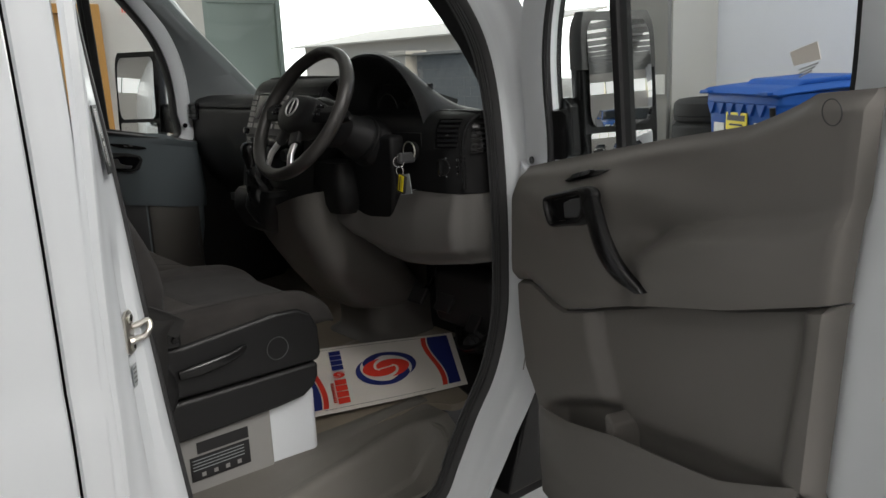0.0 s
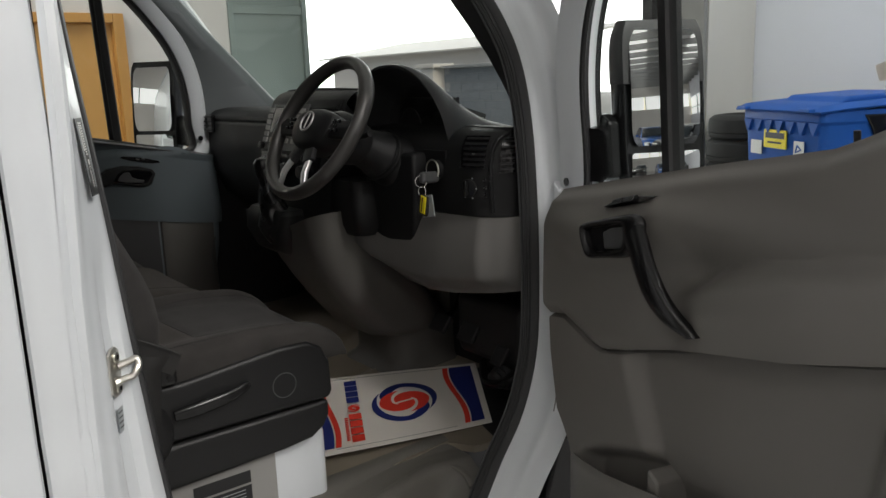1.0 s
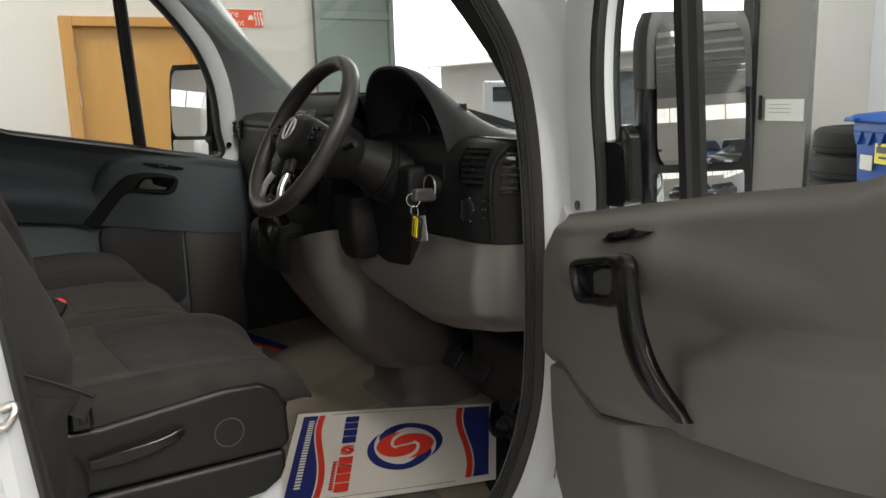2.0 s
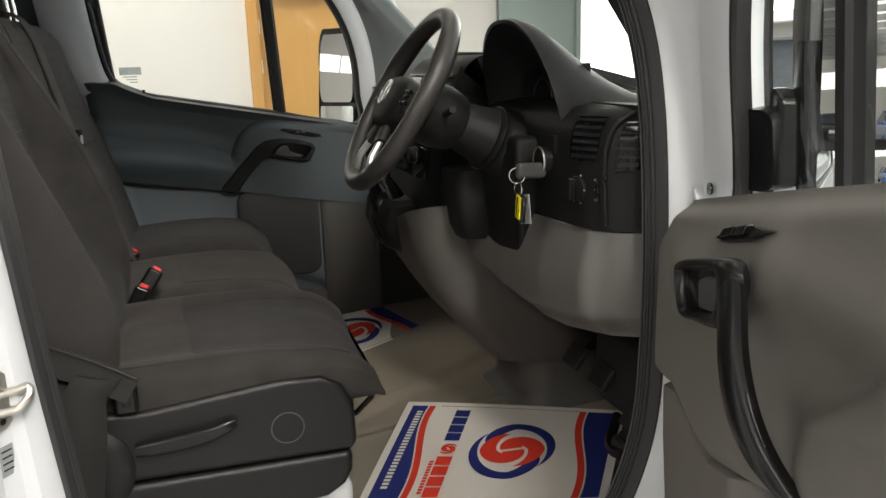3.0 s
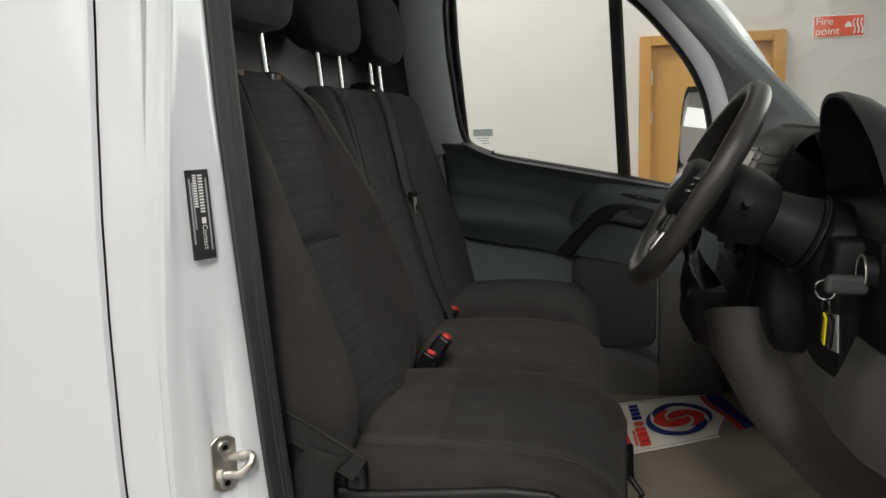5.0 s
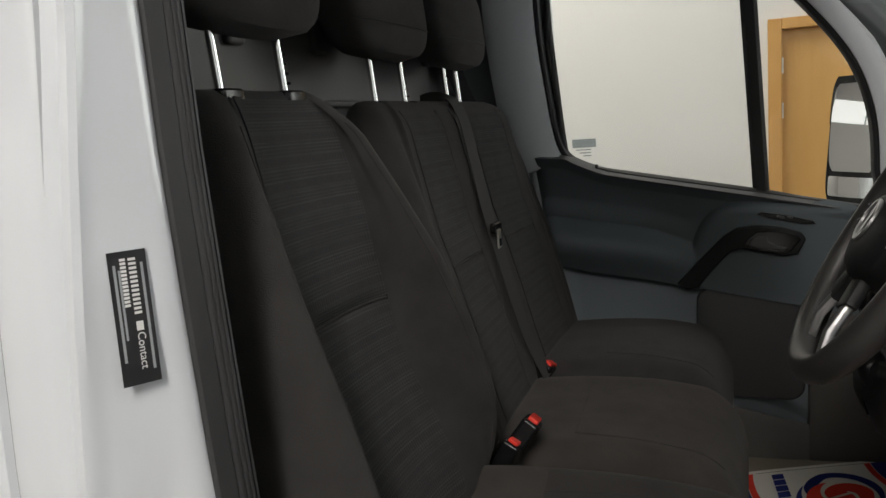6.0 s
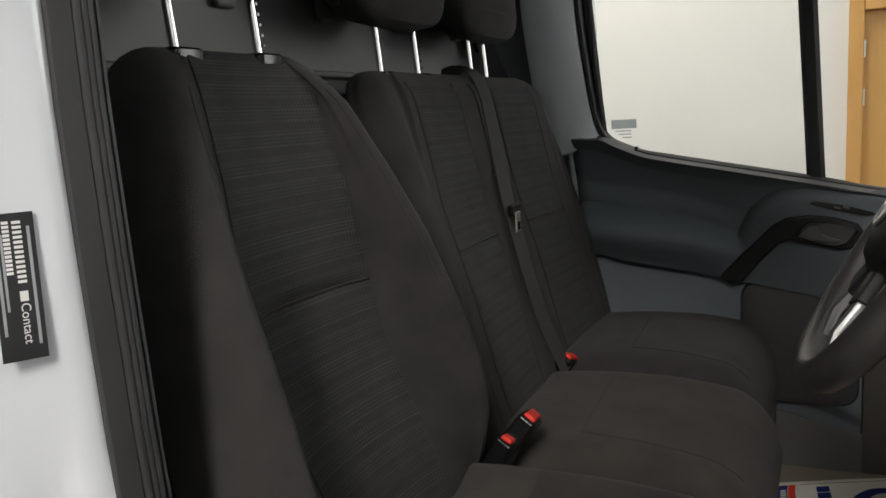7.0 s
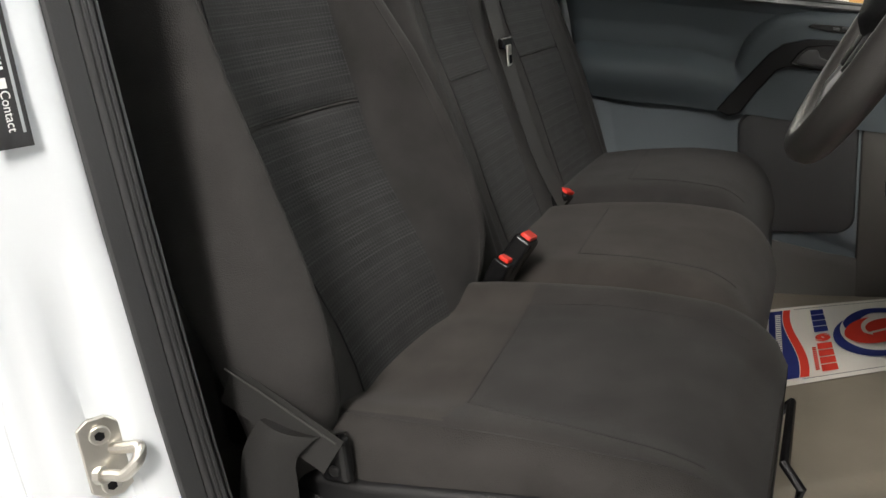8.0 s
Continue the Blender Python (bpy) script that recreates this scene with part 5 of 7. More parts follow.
    # round speaker badge ring and locking pin
    cz = 1.463
    part("trim_plug", sweep([P(1.045 + 0.015 * math.cos(a), W(1.045, cz) + 0.0015, cz + 0.019 * math.sin(a)) for a in [2 * math.pi * i / 24 for i in range(24)]], circle(0.0010, 6), True, inn), SEALTRIM, door)
    part("lock_pin", rod(P(0.913, 0.03, 1.438), P(0.913, 0.03, 1.462), 0.005), RUBBER, door, "small black lock pin")
    # label stuck inside the glass, with fine print below
    if shift_w:
        part("glass_label", prism([(0.856, 1.548), (0.907, 1.564), (0.913, 1.535), (0.863, 1.525)], -0.0775, -0.0765, lambda p, q, r: P(p, r, q)), PAPER, gl, "cream paper label on the glass", smooth=False)
        for k in range(3):
            part("label_print", prism([(0.872, 1.517 - 0.006 * k), (0.908 - 0.006 * k, 1.528 - 0.006 * k), (0.908 - 0.006 * k, 1.5305 - 0.006 * k), (0.872, 1.5195 - 0.006 * k)], -0.0775, -0.0765, lambda p, q, r: P(p, r, q)), LABELG, gl, smooth=False)
    else:
        part("glass_label", prism([(0.915, 1.512), (0.985, 1.512), (0.985, 1.537), (0.915, 1.537)], 0.006, 0.0068, lambda p, q, r: Q(p, r, q)), LABELT, gl, "grey translucent label on the glass", smooth=False)
        for k in range(3):
            part("label_print", prism([(0.93, 1.504 - 0.009 * k), (0.975 - 0.01 * k, 1.504 - 0.009 * k), (0.975 - 0.01 * k, 1.507 - 0.009 * k), (0.93, 1.507 - 0.009 * k)], 0.006, 0.0068, lambda p, q, r: Q(p, r, q)), LABELT, gl, smooth=False)
    # mirror on its arm; both glasses are crowned
    mu, mw, tn = mirror_at
    au, aw = math.sin(tn), -math.cos(tn)       # across the glass, outboard
    fu, fw = math.cos(tn), math.sin(tn)        # out of the glass

    def on_mirror(a, h, d):
        d = d + MIRROR_NOD * (h - 1.475)
        return put(mu + au * a + fu * d, mw + aw * a + fw * d, h)
    prof = [(-0.113, 0.0), (-0.118, -0.03), (-0.098, -0.075), (-0.03, -0.098), (0.05, -0.085), (0.103, -0.045), (0.113, 0.0), (0.106, 0.012), (0.097, 0.006), (0.0, 0.004), (-0.097, 0.006), (-0.106, 0.012)]

    def shell_rows(z0, z1, n, grow):
        rows = []
        for k in range(n + 1):
            z = lerp(z0, z1, k / n)
            q = (z - 1.475) / 0.195
            sc = max(0.30, (1 - min(1, abs(q)) ** 6) ** 0.5)
            rows.append([on_mirror(a * (0.80 + 0.20 * sc) * grow, z, d * (0.5 + 0.5 * sc) * grow) for a, d in prof])
        return rows
    mir = part("mirror_housing", loft(shell_rows(1.28, 1.67, 26, 1.0)), GLOSSB, door, "black door mirror housing", bevel=0.004)
    part("mirror_shell", loft([r[:8] + r[-1:] for r in shell_rows(1.525, 1.672, 14, 1.015)], True, True), SHELLP if shift_w else GLOSSB, mir, "upper mirror shell")
    part("mirror_arm", sweep(spline([put(0.10, -0.06, 1.36), put(lerp(0.10, mu, 0.5) - 0.05, mw * 0.55, 1.37), on_mirror(-0.10, 1.375, -0.06)], 10), rrect(0.07, 0.13, 0.025), False, (0, 0, 1)), GLOSSB, mir)
    part("mirror_foot", prism([(0.04, 1.285), (0.135, 1.306), (0.12, 1.44), (0.08, 1.46), (0.04, 1.38)], -0.12, -0.085, lambda p, q, r: put(p, r, q)), GLOSSB, mir, bevel=0.01)

    def mirror_face(z0, z1, nod, d, radius, corner):
        zc = (z0 + z1) / 2

        def f(s, t):
            a = lerp(-0.091, 0.091, s) * (1 - corner * (abs(2 * t - 1) ** 9))
            z = lerp(z0, z1, t)
            return on_mirror(a, z, d + nod * (z - zc) - (a * a + (z - zc) ** 2) / (2 * radius))
        return sheet(f, 24, 24, 0.002)
    part("mirror_glass", mirror_face(1.378, 1.648, 0.0, 0.022, MIRROR_R, 0.18), MIRROR, mir, "clear mirror glass")
    part("wide_mirror_glass", mirror_face(1.300, 1.362, 0.05, 0.020, 0.45, 0.06), MIRROR, mir, "small wide-angle mirror glass")
    # small plug in the bow, hinge strap on the leading edge
    part("frame_plug", rod(Q(0.150, BOWTOP, 1.356), Q(0.150, BOWTOP + 0.004, 1.356), 0.010, 20), PIANO, door, "black blanking plug")
    for z in (0.72, 1.08):
        part("hinge_strap", boxes((Vector(P(-0.012, -0.005, z)), (0.05, 0.03, 0.07))), RUBBER, door, bevel=0.006)
    return door


MIRROR_NOD, MIRROR_R = -0.105, 1.3
OPEN = radians(73.5)
HINGE = Vector((0.906, 1.069))
UD, ND = Vector((math.sin(OPEN), -math.cos(OPEN))), Vector((-math.cos(OPEN), -math.sin(OPEN)))


def put_driver(u, w, z):
    u = u + 0.13 * max(0, u - 0.70)
    p = HINGE + UD * u + ND * w
    return (p.x, p.y, z)


def put_passenger(u, w, z):
    return (-0.89 + w, 1.0 - u, z)


BOW = [(0.004, -0.03), (0.034, -0.042), (0.060, -0.04), (0.066, -0.02), (0.066, 0.030), (0.055, 0.042), (0.030, 0.040), (0.008, 0.026), (0.004, 0.0), (0.004, -0.03)]
CHANNEL = [(-0.010, -0.012), (0.000, -0.020), (0.006, -0.020), (0.008, 0.020), (0.003, 0.028), (-0.006, 0.024), (-0.010, 0.012), (-0.010, -0.012)]
# on the open door the channel is seen to be a deep reveal, with the bow standing well inside the glass
DEEPBOW = [(0.010, -0.01), (0.03, -0.025), (0.050, -0.01), (0.054, 0.05), (0.050, 0.074), (0.040, 0.082), (0.006, 0.072), (-0.027, 0.061), (-0.031, 0.056), (0.006, 0.02), (0.010, -0.01)]
DEEPCHANNEL = [(0.022, -0.02), (0.014, -0.012), (0.013, 0.004), (0.003, 0.020), (-0.024, 0.042), (-0.038, 0.052), (-0.036, 0.059), (-0.026, 0.060), (0.006, 0.03), (0.010, 0.0), (0.008, -0.02)]
WINDOW_SHUT, WINDOW_OPEN = (0.0, 0.0, BOW, CHANNEL), (-0.088, -0.085, DEEPBOW, DEEPCHANNEL)
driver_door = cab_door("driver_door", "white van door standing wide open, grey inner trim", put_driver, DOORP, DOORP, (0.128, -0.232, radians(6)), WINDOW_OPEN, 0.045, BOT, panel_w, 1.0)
passenger_door = cab_door("passenger_door", "closed white van door, grey inner trim tinted for shade", put_passenger, SOFTP, LOWERP, (0.182, -0.357, radians(37)), WINDOW_SHUT, 0.0, BOT_SHUT, panel_shut, 0.45)

# ---- dashboard ----
dash = root("dashboard", "black moulded dashboard with grey lower panels", "dashboard", at=(0, 1.1, 1.0))
PD = [(1.40, 1.40), (1.12, 1.452), (0.97, 1.455), (0.925, 1.445), (0.902, 1.425), (0.899, 1.412), (0.905, 1.405), (0.896, 1.398), (0.893, 1.33), (0.905, 1.22), (0.95, 1.12), (1.05, 1.04), (1.40, 1.04)]
part("passenger_dash", prism(PD, -0.85, -0.10, along_x), DASHTOP, dash, "charcoal passenger side dash", bevel=0.008)
# end vent on the passenger side
ev = part("side_vent", boxes(((-0.80, 0.893, 1.395), (0.075, 0.02, 0.07))), PIANO, dash, bevel=0.006)
for k in range(4):
    part("vent_slat", boxes(((-0.80, 0.882, 1.37 + 0.017 * k), (0.066, 0.012, 0.004))), DASH, ev)

# centre stack
def stack(s, t):
    x = lerp(-0.178, 0.297, s)
    z = lerp(1.08, 1.517, t)
    bow = 0.022 * (2 * s - 1) ** 4
    y = table([(1.08, 0.752), (1.18, 0.766), (1.33, 0.791), (1.44, 0.829), (1.482, 0.848), (1.502, 0.868), (1.512, 0.89), (1.517, 0.92)], z) + bow
    return (x, y, z)


part("console_face", sheet(stack, 30, 40, 0.25), DASH, dash, "black centre console stack")
part("console_lid", sheet(lambda s, t: (lerp(-0.178, 0.297, s), lerp(0.905, 1.4, t) + 0.022 * (2 * s - 1) ** 4 * (1 - t), 1.516 - 0.10 * t ** 1.5 + 0.006 * math.sin(math.pi * s)), 20, 10, 0.02), DASHTOP, dash, "charcoal console lid")


def on_stack(s, t, d=0.0):
    x, y, z = stack(s, t)
    return (x, y - d, z)


def stack_plate(name, s0, s1, t0, t1, d, material, parent, label="", **how):
    def f(s, t):
        return on_stack(lerp(s0, s1, s), lerp(t0, t1, t), d)
    return part(name, sheet(f, 6, 6, 0.008), material, parent, label, **how)


radio = stack_plate("radio", 0.07, 0.645, 0.585, 0.905, 0.006, SEALTRIM, dash, "grey radio with buttons and dark display")
stack_plate("radio_screen", 0.20, 0.50, 0.70, 0.875, 0.010, PIANO, radio)
stack_plate("disc_slot", 0.18, 0.54, 0.885, 0.893, 0.0105, PIANO, radio)
for i in range(6):
    stack_plate("radio_button", 0.085, 0.165, 0.635 + 0.042 * i, 0.665 + 0.042 * i, 0.011, BOXGREY, radio)
    stack_plate("radio_button", 0.535, 0.625, 0.635 + 0.042 * i, 0.665 + 0.042 * i, 0.011, BOXGREY, radio)
for sx in (0.25, 0.35, 0.45):
    stack_plate("radio_button", sx - 0.035, sx + 0.035, 0.635, 0.668, 0.011, BOXGREY, radio)
kc = Vector(on_stack(0.105, 0.602, 0.006))
part("volume_knob", rod(kc, kc + Vector((0, -0.016, 0.004)), 0.011, 18), GLOSSB, radio, bevel=0.002)
cv = stack_plate("centre_vent", 0.69, 0.97, 0.60, 0.93, 0.006, DASH, dash, "black centre air vent")
for i in range(7):
    stack_plate("vent_slat", 0.70, 0.96, 0.625 + 0.042 * i, 0.64 + 0.042 * i, 0.013, DASHTOP, cv)
part("vent_tab", boxes((Vector(on_stack(0.83, 0.75, 0.016)), (0.012, 0.010, 0.006))), STEEL, cv)
cl = stack_plate("climate_panel", 0.10, 0.90, 0.33, 0.56, 0.006, PIANO, dash, "climate control panel")
for s in (0.25, 0.50, 0.75):
    c = Vector(on_stack(s, 0.45, 0.006))
    part("climate_knob", rod(c, c + Vector((0, -0.022, 0.002)), 0.02, 20, 0.018), DASH, cl, bevel=0.003)
    part("knob_ring", tube([c + Vector((0.021 * math.cos(a), -0.006, 0.021 * math.sin(a))) for a in [2 * math.pi * i / 20 for i in range(20)]], 0.0016, 6, 0, True, (0, 1, 0)), CHROME, cl)

# gear pod and lever
pod = part("gear_pod", loft([[(0.055 + p, 0.80 + q, z) for p, q in rrect(w, d, 0.03)] for z, w, d in ((1.015, 0.15, 0.12), (1.04, 0.19, 0.20), (1.10, 0.25, 0.24), (1.15, 0.26, 0.22), (1.165, 0.24, 0.20))]), DASH, dash, "black gear lever pod")
part("column_base", loft([[(0.30 + p, 0.875 + q, z) for p, q in rrect(w, d, 0.03)] for z, w, d in ((1.10, 0.20, 0.10), (1.13, 0.24, 0.13), (1.2, 0.26, 0.15), (1.26, 0.24, 0.14))]), DASH, dash, "black lower column housing")
boot = []
for k in range(15):
    t = k / 14
    r0 = table([(0, 0.062), (0.25, 0.070), (0.5, 0.056), (0.75, 0.036), (1.0, 0.018)], t)
    boot.append([(0.085 + (r0 * (1 + 0.10 * math.sin(4 * a + 0.9 * k) + 0.05 * math.sin(7 * a - 0.6 * k))) * math.cos(a), 0.745 - 0.05 * t + 0.85 * r0 * (1 + 0.10 * math.sin(4 * a + 0.9 * k)) * math.sin(a), 1.06 + 0.185 * t) for a in [2 * math.pi * i / 30 for i in range(30)]])
part("gear_boot", loft(boot), BOOTL, pod, "crumpled black gear boot", angle=80)
part("gear_knob", loft([[(0.085 + r * math.cos(a), 0.69 + r * math.sin(a), 1.235 + h) for a in [2 * math.pi * i / 16 for i in range(16)]] for h, r in ((0, 0.012), (0.02, 0.018), (0.045, 0.026), (0.07, 0.028), (0.085, 0.02), (0.09, 0.006))]), GLOSSB, pod, "black gear knob")
# centre leg down to the floor, with a collar and a flared foot
leg = []
for k in range(24):
    t = k / 23
    z = lerp(1.085, 0.585, t)
    cx = table([(0.585, 0.10), (0.72, 0.105), (0.90, 0.145), (1.085, 0.165)], z)
    y0 = table([(0.585, 1.005), (0.597, 1.025), (0.62, 1.038), (0.715, 1.03), (0.722, 0.965), (0.73, 0.958), (0.80, 0.895), (0.865, 0.838), (0.94, 0.782), (1.015, 0.735), (1.085, 0.715)], z)
    w = table([(0.585, 0.37), (0.597, 0.335), (0.62, 0.31), (0.715, 0.295), (0.73, 0.33), (0.90, 0.335), (1.085, 0.34)], z)
    tilt = 0.32 * step(0.90, 1.085, z)              # the top edge climbs towards the driver
    leg.append([(cx + p, y0 + 0.16 + q, z + tilt * (p + 0.10)) for p, q in rrect(w, 0.32, 0.075, 6)])
part("console_leg", loft(leg), LEGP, dash, "grey plastic console leg, shade in its colour", angle=40)

# driver's side fascia; it wraps forward at the door
PLAN = [(0.28, 0.90), (0.45, 0.905), (0.66, 0.915), (0.76, 0.922), (0.81, 0.938), (0.845, 0.965), (0.868, 1.015), (0.872, 1.10)]
plan = spline([(x, y, 0) for x, y in PLAN], 60)


def fascia(s, t):
    p = plan[min(59, int(s * 59 + 0.5))]
    z = lerp(1.19, 1.412, t)
    back = table([(1.19, 0.004), (1.30, 0.0), (1.365, 0.008), (1.39, 0.022), (1.404, 0.045), (1.412, 0.10)], z)
    return (p.x - 0.25 * back * step(0.80, 0.87, p.x), p.y + back, z)


part("driver_fascia", sheet(fascia, 59, 26, 0.03), DASH, dash, "black driver side fascia")
part("fascia_top", sheet(lambda s, t: (lerp(0.28, 0.855, s), lerp(1.0, 1.36, t), 1.411 - 0.03 * t), 16, 8, 0.02), DASHTOP, dash, "charcoal dash top")


def on_fascia(x, z, d):
    best = min(range(60), key=lambda i: abs(plan[i].x - x))
    a, b = plan[max(0, best - 1)], plan[min(59, best + 1)]
    t = (b - a).normalized()
    n = Vector((t.y, -t.x, 0))
    back = table([(1.19, 0.004), (1.30, 0.0), (1.365, 0.008), (1.39, 0.022), (1.404, 0.045), (1.412, 0.10)], z)
    q = plan[best] + n * d
    return Vector((q.x, q.y + back, z))


# air vents and their slats
for x0, x1, z0, z1 in ((0.752, 0.818, 1.312, 1.392), (0.843, 0.866, 1.30, 1.385)):
    vent = part("air_vent", sheet(lambda s, t: on_fascia(lerp(x0, x1, s), lerp(z0, z1, t), 0.004), 6, 6, 0.004), PIANO, dash, "black slatted air vent")
    for k in range(6):
        zz = lerp(z0 + 0.008, z1 - 0.008, k / 5)
        part("vent_slat", sheet(lambda s, t: on_fascia(lerp(x0 + 0.003, x1 - 0.003, s), zz + 0.005 * t, 0.0045 + 0.002 * (1 - t)), 6, 1, 0.0015), DASH, vent)
    edge = [on_fascia(lerp(x0, x1, f), z, 0.006) for f, z in ((0, z0), (1, z0), (1, z1), (0, z1))]
    part("vent_frame", tube(edge + [edge[0]], 0.0015, 6), DASH, vent)
part("vent_wheel", rod(on_fascia(0.788, 1.349, 0.008), on_fascia(0.796, 1.349, 0.011), 0.002), CHROME, dash)
# raised moulding between vent and end cap
part("end_moulding", tube([on_fascia(0.852, 1.405, 0.0), on_fascia(0.838, 1.385, 0.002), on_fascia(0.831, 1.34, 0.002), on_fascia(0.828, 1.28, 0.002), on_fascia(0.828, 1.20, 0.001)], 0.006, 8, 24), DASH, dash)
# light switch
sw0 = on_fascia(0.775, 1.262, 0.0)
ls = part("light_switch", rod(sw0, sw0 + Vector((0.003, -0.008, 0)), 0.023, 28), DASH, dash, "black rotary light switch", bevel=0.003)
part("switch_grip", boxes((sw0 + Vector((0.004, -0.014, 0)), (0.010, 0.014, 0.042))), GLOSSB, ls, bevel=0.003)
for a in range(-2, 4):
    ang = radians(60 * a)
    c = sw0 + Vector((0.029 * math.cos(ang), -0.002, 0.029 * math.sin(ang)))
    part("switch_mark", boxes((c, (0.003, 0.0015, 0.003))), LABELG, ls, smooth=False)
for k in range(3):
    c = on_fascia(0.818, 1.282 - 0.018 * k, 0.001)
    part("dimmer", boxes((c, (0.010, 0.004, 0.012))), GLOSSB, ls, bevel=0.002)
    part("dimmer_mark", boxes((c + Vector((0, -0.004, 0)), (0.003, 0.0008, 0.002))), LABELG, ls, smooth=False)

# lower grey panel with an arched right end
def knee(s, t):
    x = lerp(0.27, 0.868, s)
    lo = table([(0.27, 1.13), (0.30, 1.07), (0.33, 1.03), (0.37, 0.995), (0.45, 0.960), (0.55, 0.950), (0.65, 0.957), (0.87, 0.990)], x)
    z = lerp(lo, 1.187, t)
    yb = table([(0.27, 0.845), (0.33, 0.872), (0.40, 0.897), (0.46, 0.908), (0.66, 0.918), (0.80, 0.94), (0.845, 0.972), (0.868, 1.02)], x)
    d = 0.022 * math.sin(math.pi * min(1, t * 0.9 + 0.08)) * (1 - step(0.80, 0.83, x) * 0.6) - 0.05 * (1 - step(0.0, 0.25, t))
    return (x, yb - d, z)


part("knee_panel", sheet(knee, 60, 26, 0.02), KNEEP, dash, "grey lower knee panel")
part("footwell_panel", boxes(((0.55, 1.28, 0.98), (0.62, 0.03, 0.75))), RUBBER, dash, smooth=False)
part("footwell_roof", boxes(((0.55, 1.14, 1.08), (0.58, 0.30, 0.03))), RUBBER, dash, smooth=False)
part("passenger_footwell", boxes(((-0.45, 1.30, 0.98), (0.9, 0.03, 0.75)), ((-0.30, 1.10, 1.06), (0.5, 0.4, 0.03))), DASH, dash, smooth=False)

# instrument hood
def hood_row(y, a, b):
    """Half an oval standing on the fascia, its top leaning towards the driver."""
    rows = []
    for i in range(33):
        th = radians(-6 + 192 * i / 32)
        ca, sa = math.cos(th), math.sin(th)
        rows.append((0.486 + a * math.copysign(abs(ca) ** 0.84, ca), y + 0.048 * (1 - max(0, sa)), 1.362 + b * math.copysign(abs(sa) ** 0.92, sa)))
    return rows


hood_rows = [hood_row(y, a, b) for y, a, b in ((1.0, 0.150, 0.150), (0.95, 0.172, 0.182), (0.905, 0.192, 0.204), (0.888, 0.197, 0.208), (0.886, 0.203, 0.215), (0.90, 0.206, 0.217), (0.93, 0.202, 0.208),
             (0.97, 0.190, 0.180), (1.02, 0.174, 0.140), (1.08, 0.160, 0.098), (1.15, 0.150, 0.062), (1.24, 0.14, 0.04))]
hood = part("instrument_hood", loft(hood_rows, False, False), DASHTOP, dash, "charcoal instrument hood")
part("dial_face", boxes(((0.486, 1.02, 1.41), (0.27, 0.012, 0.15))), DIALFACE, hood, smooth=False)
part("dial_lens", sheet(lambda s, t: (0.486 + lerp(-0.15, 0.15, s), 0.985 + 0.01 * t, lerp(1.362, 1.48, t)), 4, 4, 0.002), CLUSTERGLASS, hood).visible_shadow = False
for x, r in ((0.41, 0.05), (0.562, 0.05), (0.486, 0.025)):
    part("dial_ring", tube([(x + r * math.cos(a), 1.012, 1.405 + r * math.sin(a)) for a in [2 * math.pi * i / 32 for i in range(32)]], 0.0016, 6, 0, True, (0, 1, 0)), SEALTRIM, hood)
part("hood_shelf", sheet(lambda s, t: (0.486 + lerp(-0.20, 0.205, s), lerp(0.915, 1.05, t), 1.352 + 0.01 * t), 6, 6, 0.05), DASH, hood)
# column cover panel, ignition and shroud
part("knee_cover", loft([[(x0, y0, z), (x1, y1, z), (x1, 0.96, z), (x0, 0.96, z)] for z, x0, x1, y0, y1 in ((1.345, 0.40, 0.605, 0.865, 0.875), (1.30, 0.39, 0.612, 0.855, 0.868), (1.20, 0.385, 0.60, 0.862, 0.878), (1.10, 0.385, 0.565, 0.878, 0.895), (1.07, 0.40, 0.545, 0.895, 0.905))]), DASH, dash, "black steering column cover", bevel=0.012)
ig = part("ignition", rod((0.657, 0.925, 1.301), (0.657, 0.898, 1.303), 0.026, 28), DASH, dash, "black ignition switch", bevel=0.002)
part("ignition_ring", tube([(0.657 + 0.026 * math.cos(a), 0.899, 1.303 + 0.026 * math.sin(a)) for a in [2 * math.pi * i / 28 for i in range(28)]], 0.0022, 6, 0, True, (0, 1, 0)), STEEL, ig)

# pedal box with its rubber gaiters and pipes
pb = part("pedal_box", boxes(((0.60, 1.17, 0.80), (0.30, 0.10, 0.20))), RUBBER, dash, "black pedal box", bevel=0.03)
part("gaiter", loft([[(0.70 + p, 1.10 - 0.008 * k, 0.69 + q * 0.8) for p, q in circle(0.045 - 0.004 * k + (0.006 if k % 2 else 0), 14)] for k in range(7)]), RUBBER, pb, "ribbed rubber gaiter")
part("pipe", tube([(0.58, 1.12, 0.70), (0.66, 1.06, 0.675), (0.75, 1.05, 0.70), (0.80, 1.08, 0.76)], 0.012, 8, 16), GLOSSB, pb)
# pedals
for x, z, w in ((0.66, 0.76, 0.05), (0.52, 0.80, 0.075), (0.38, 0.80, 0.075)):
    pedal = root("pedal", "black rubber-faced foot pedal", "pedal", "pedals", (x, 1.12, z))
    part("pad", boxes(((x, 1.10, z), (w, 0.016, 0.06), Euler((radians(-35), 0, 0)).to_matrix())), RUBBER, pedal, bevel=0.005)
    part("arm", tube([(x, 1.11, z), (x, 1.17, z + 0.05), (x, 1.22, z + 0.2)], 0.009, 8, 10), GLOSSB, pedal)

# the whole fascia sits a little further in and up
dash.location = dash.location + Vector((-0.012, -0.006, 0.018))

# ---- steering wheel ----
WC = Vector((0.460, 0.6635, 1.4415))
WUP, WR_ = Vector((0, 0.523, 0.852)).normalized(), Vector((1, 0, 0))
WN = WR_.cross(WUP).normalized() * -1          # towards the driver
if WN.y > 0:
    WN = -WN
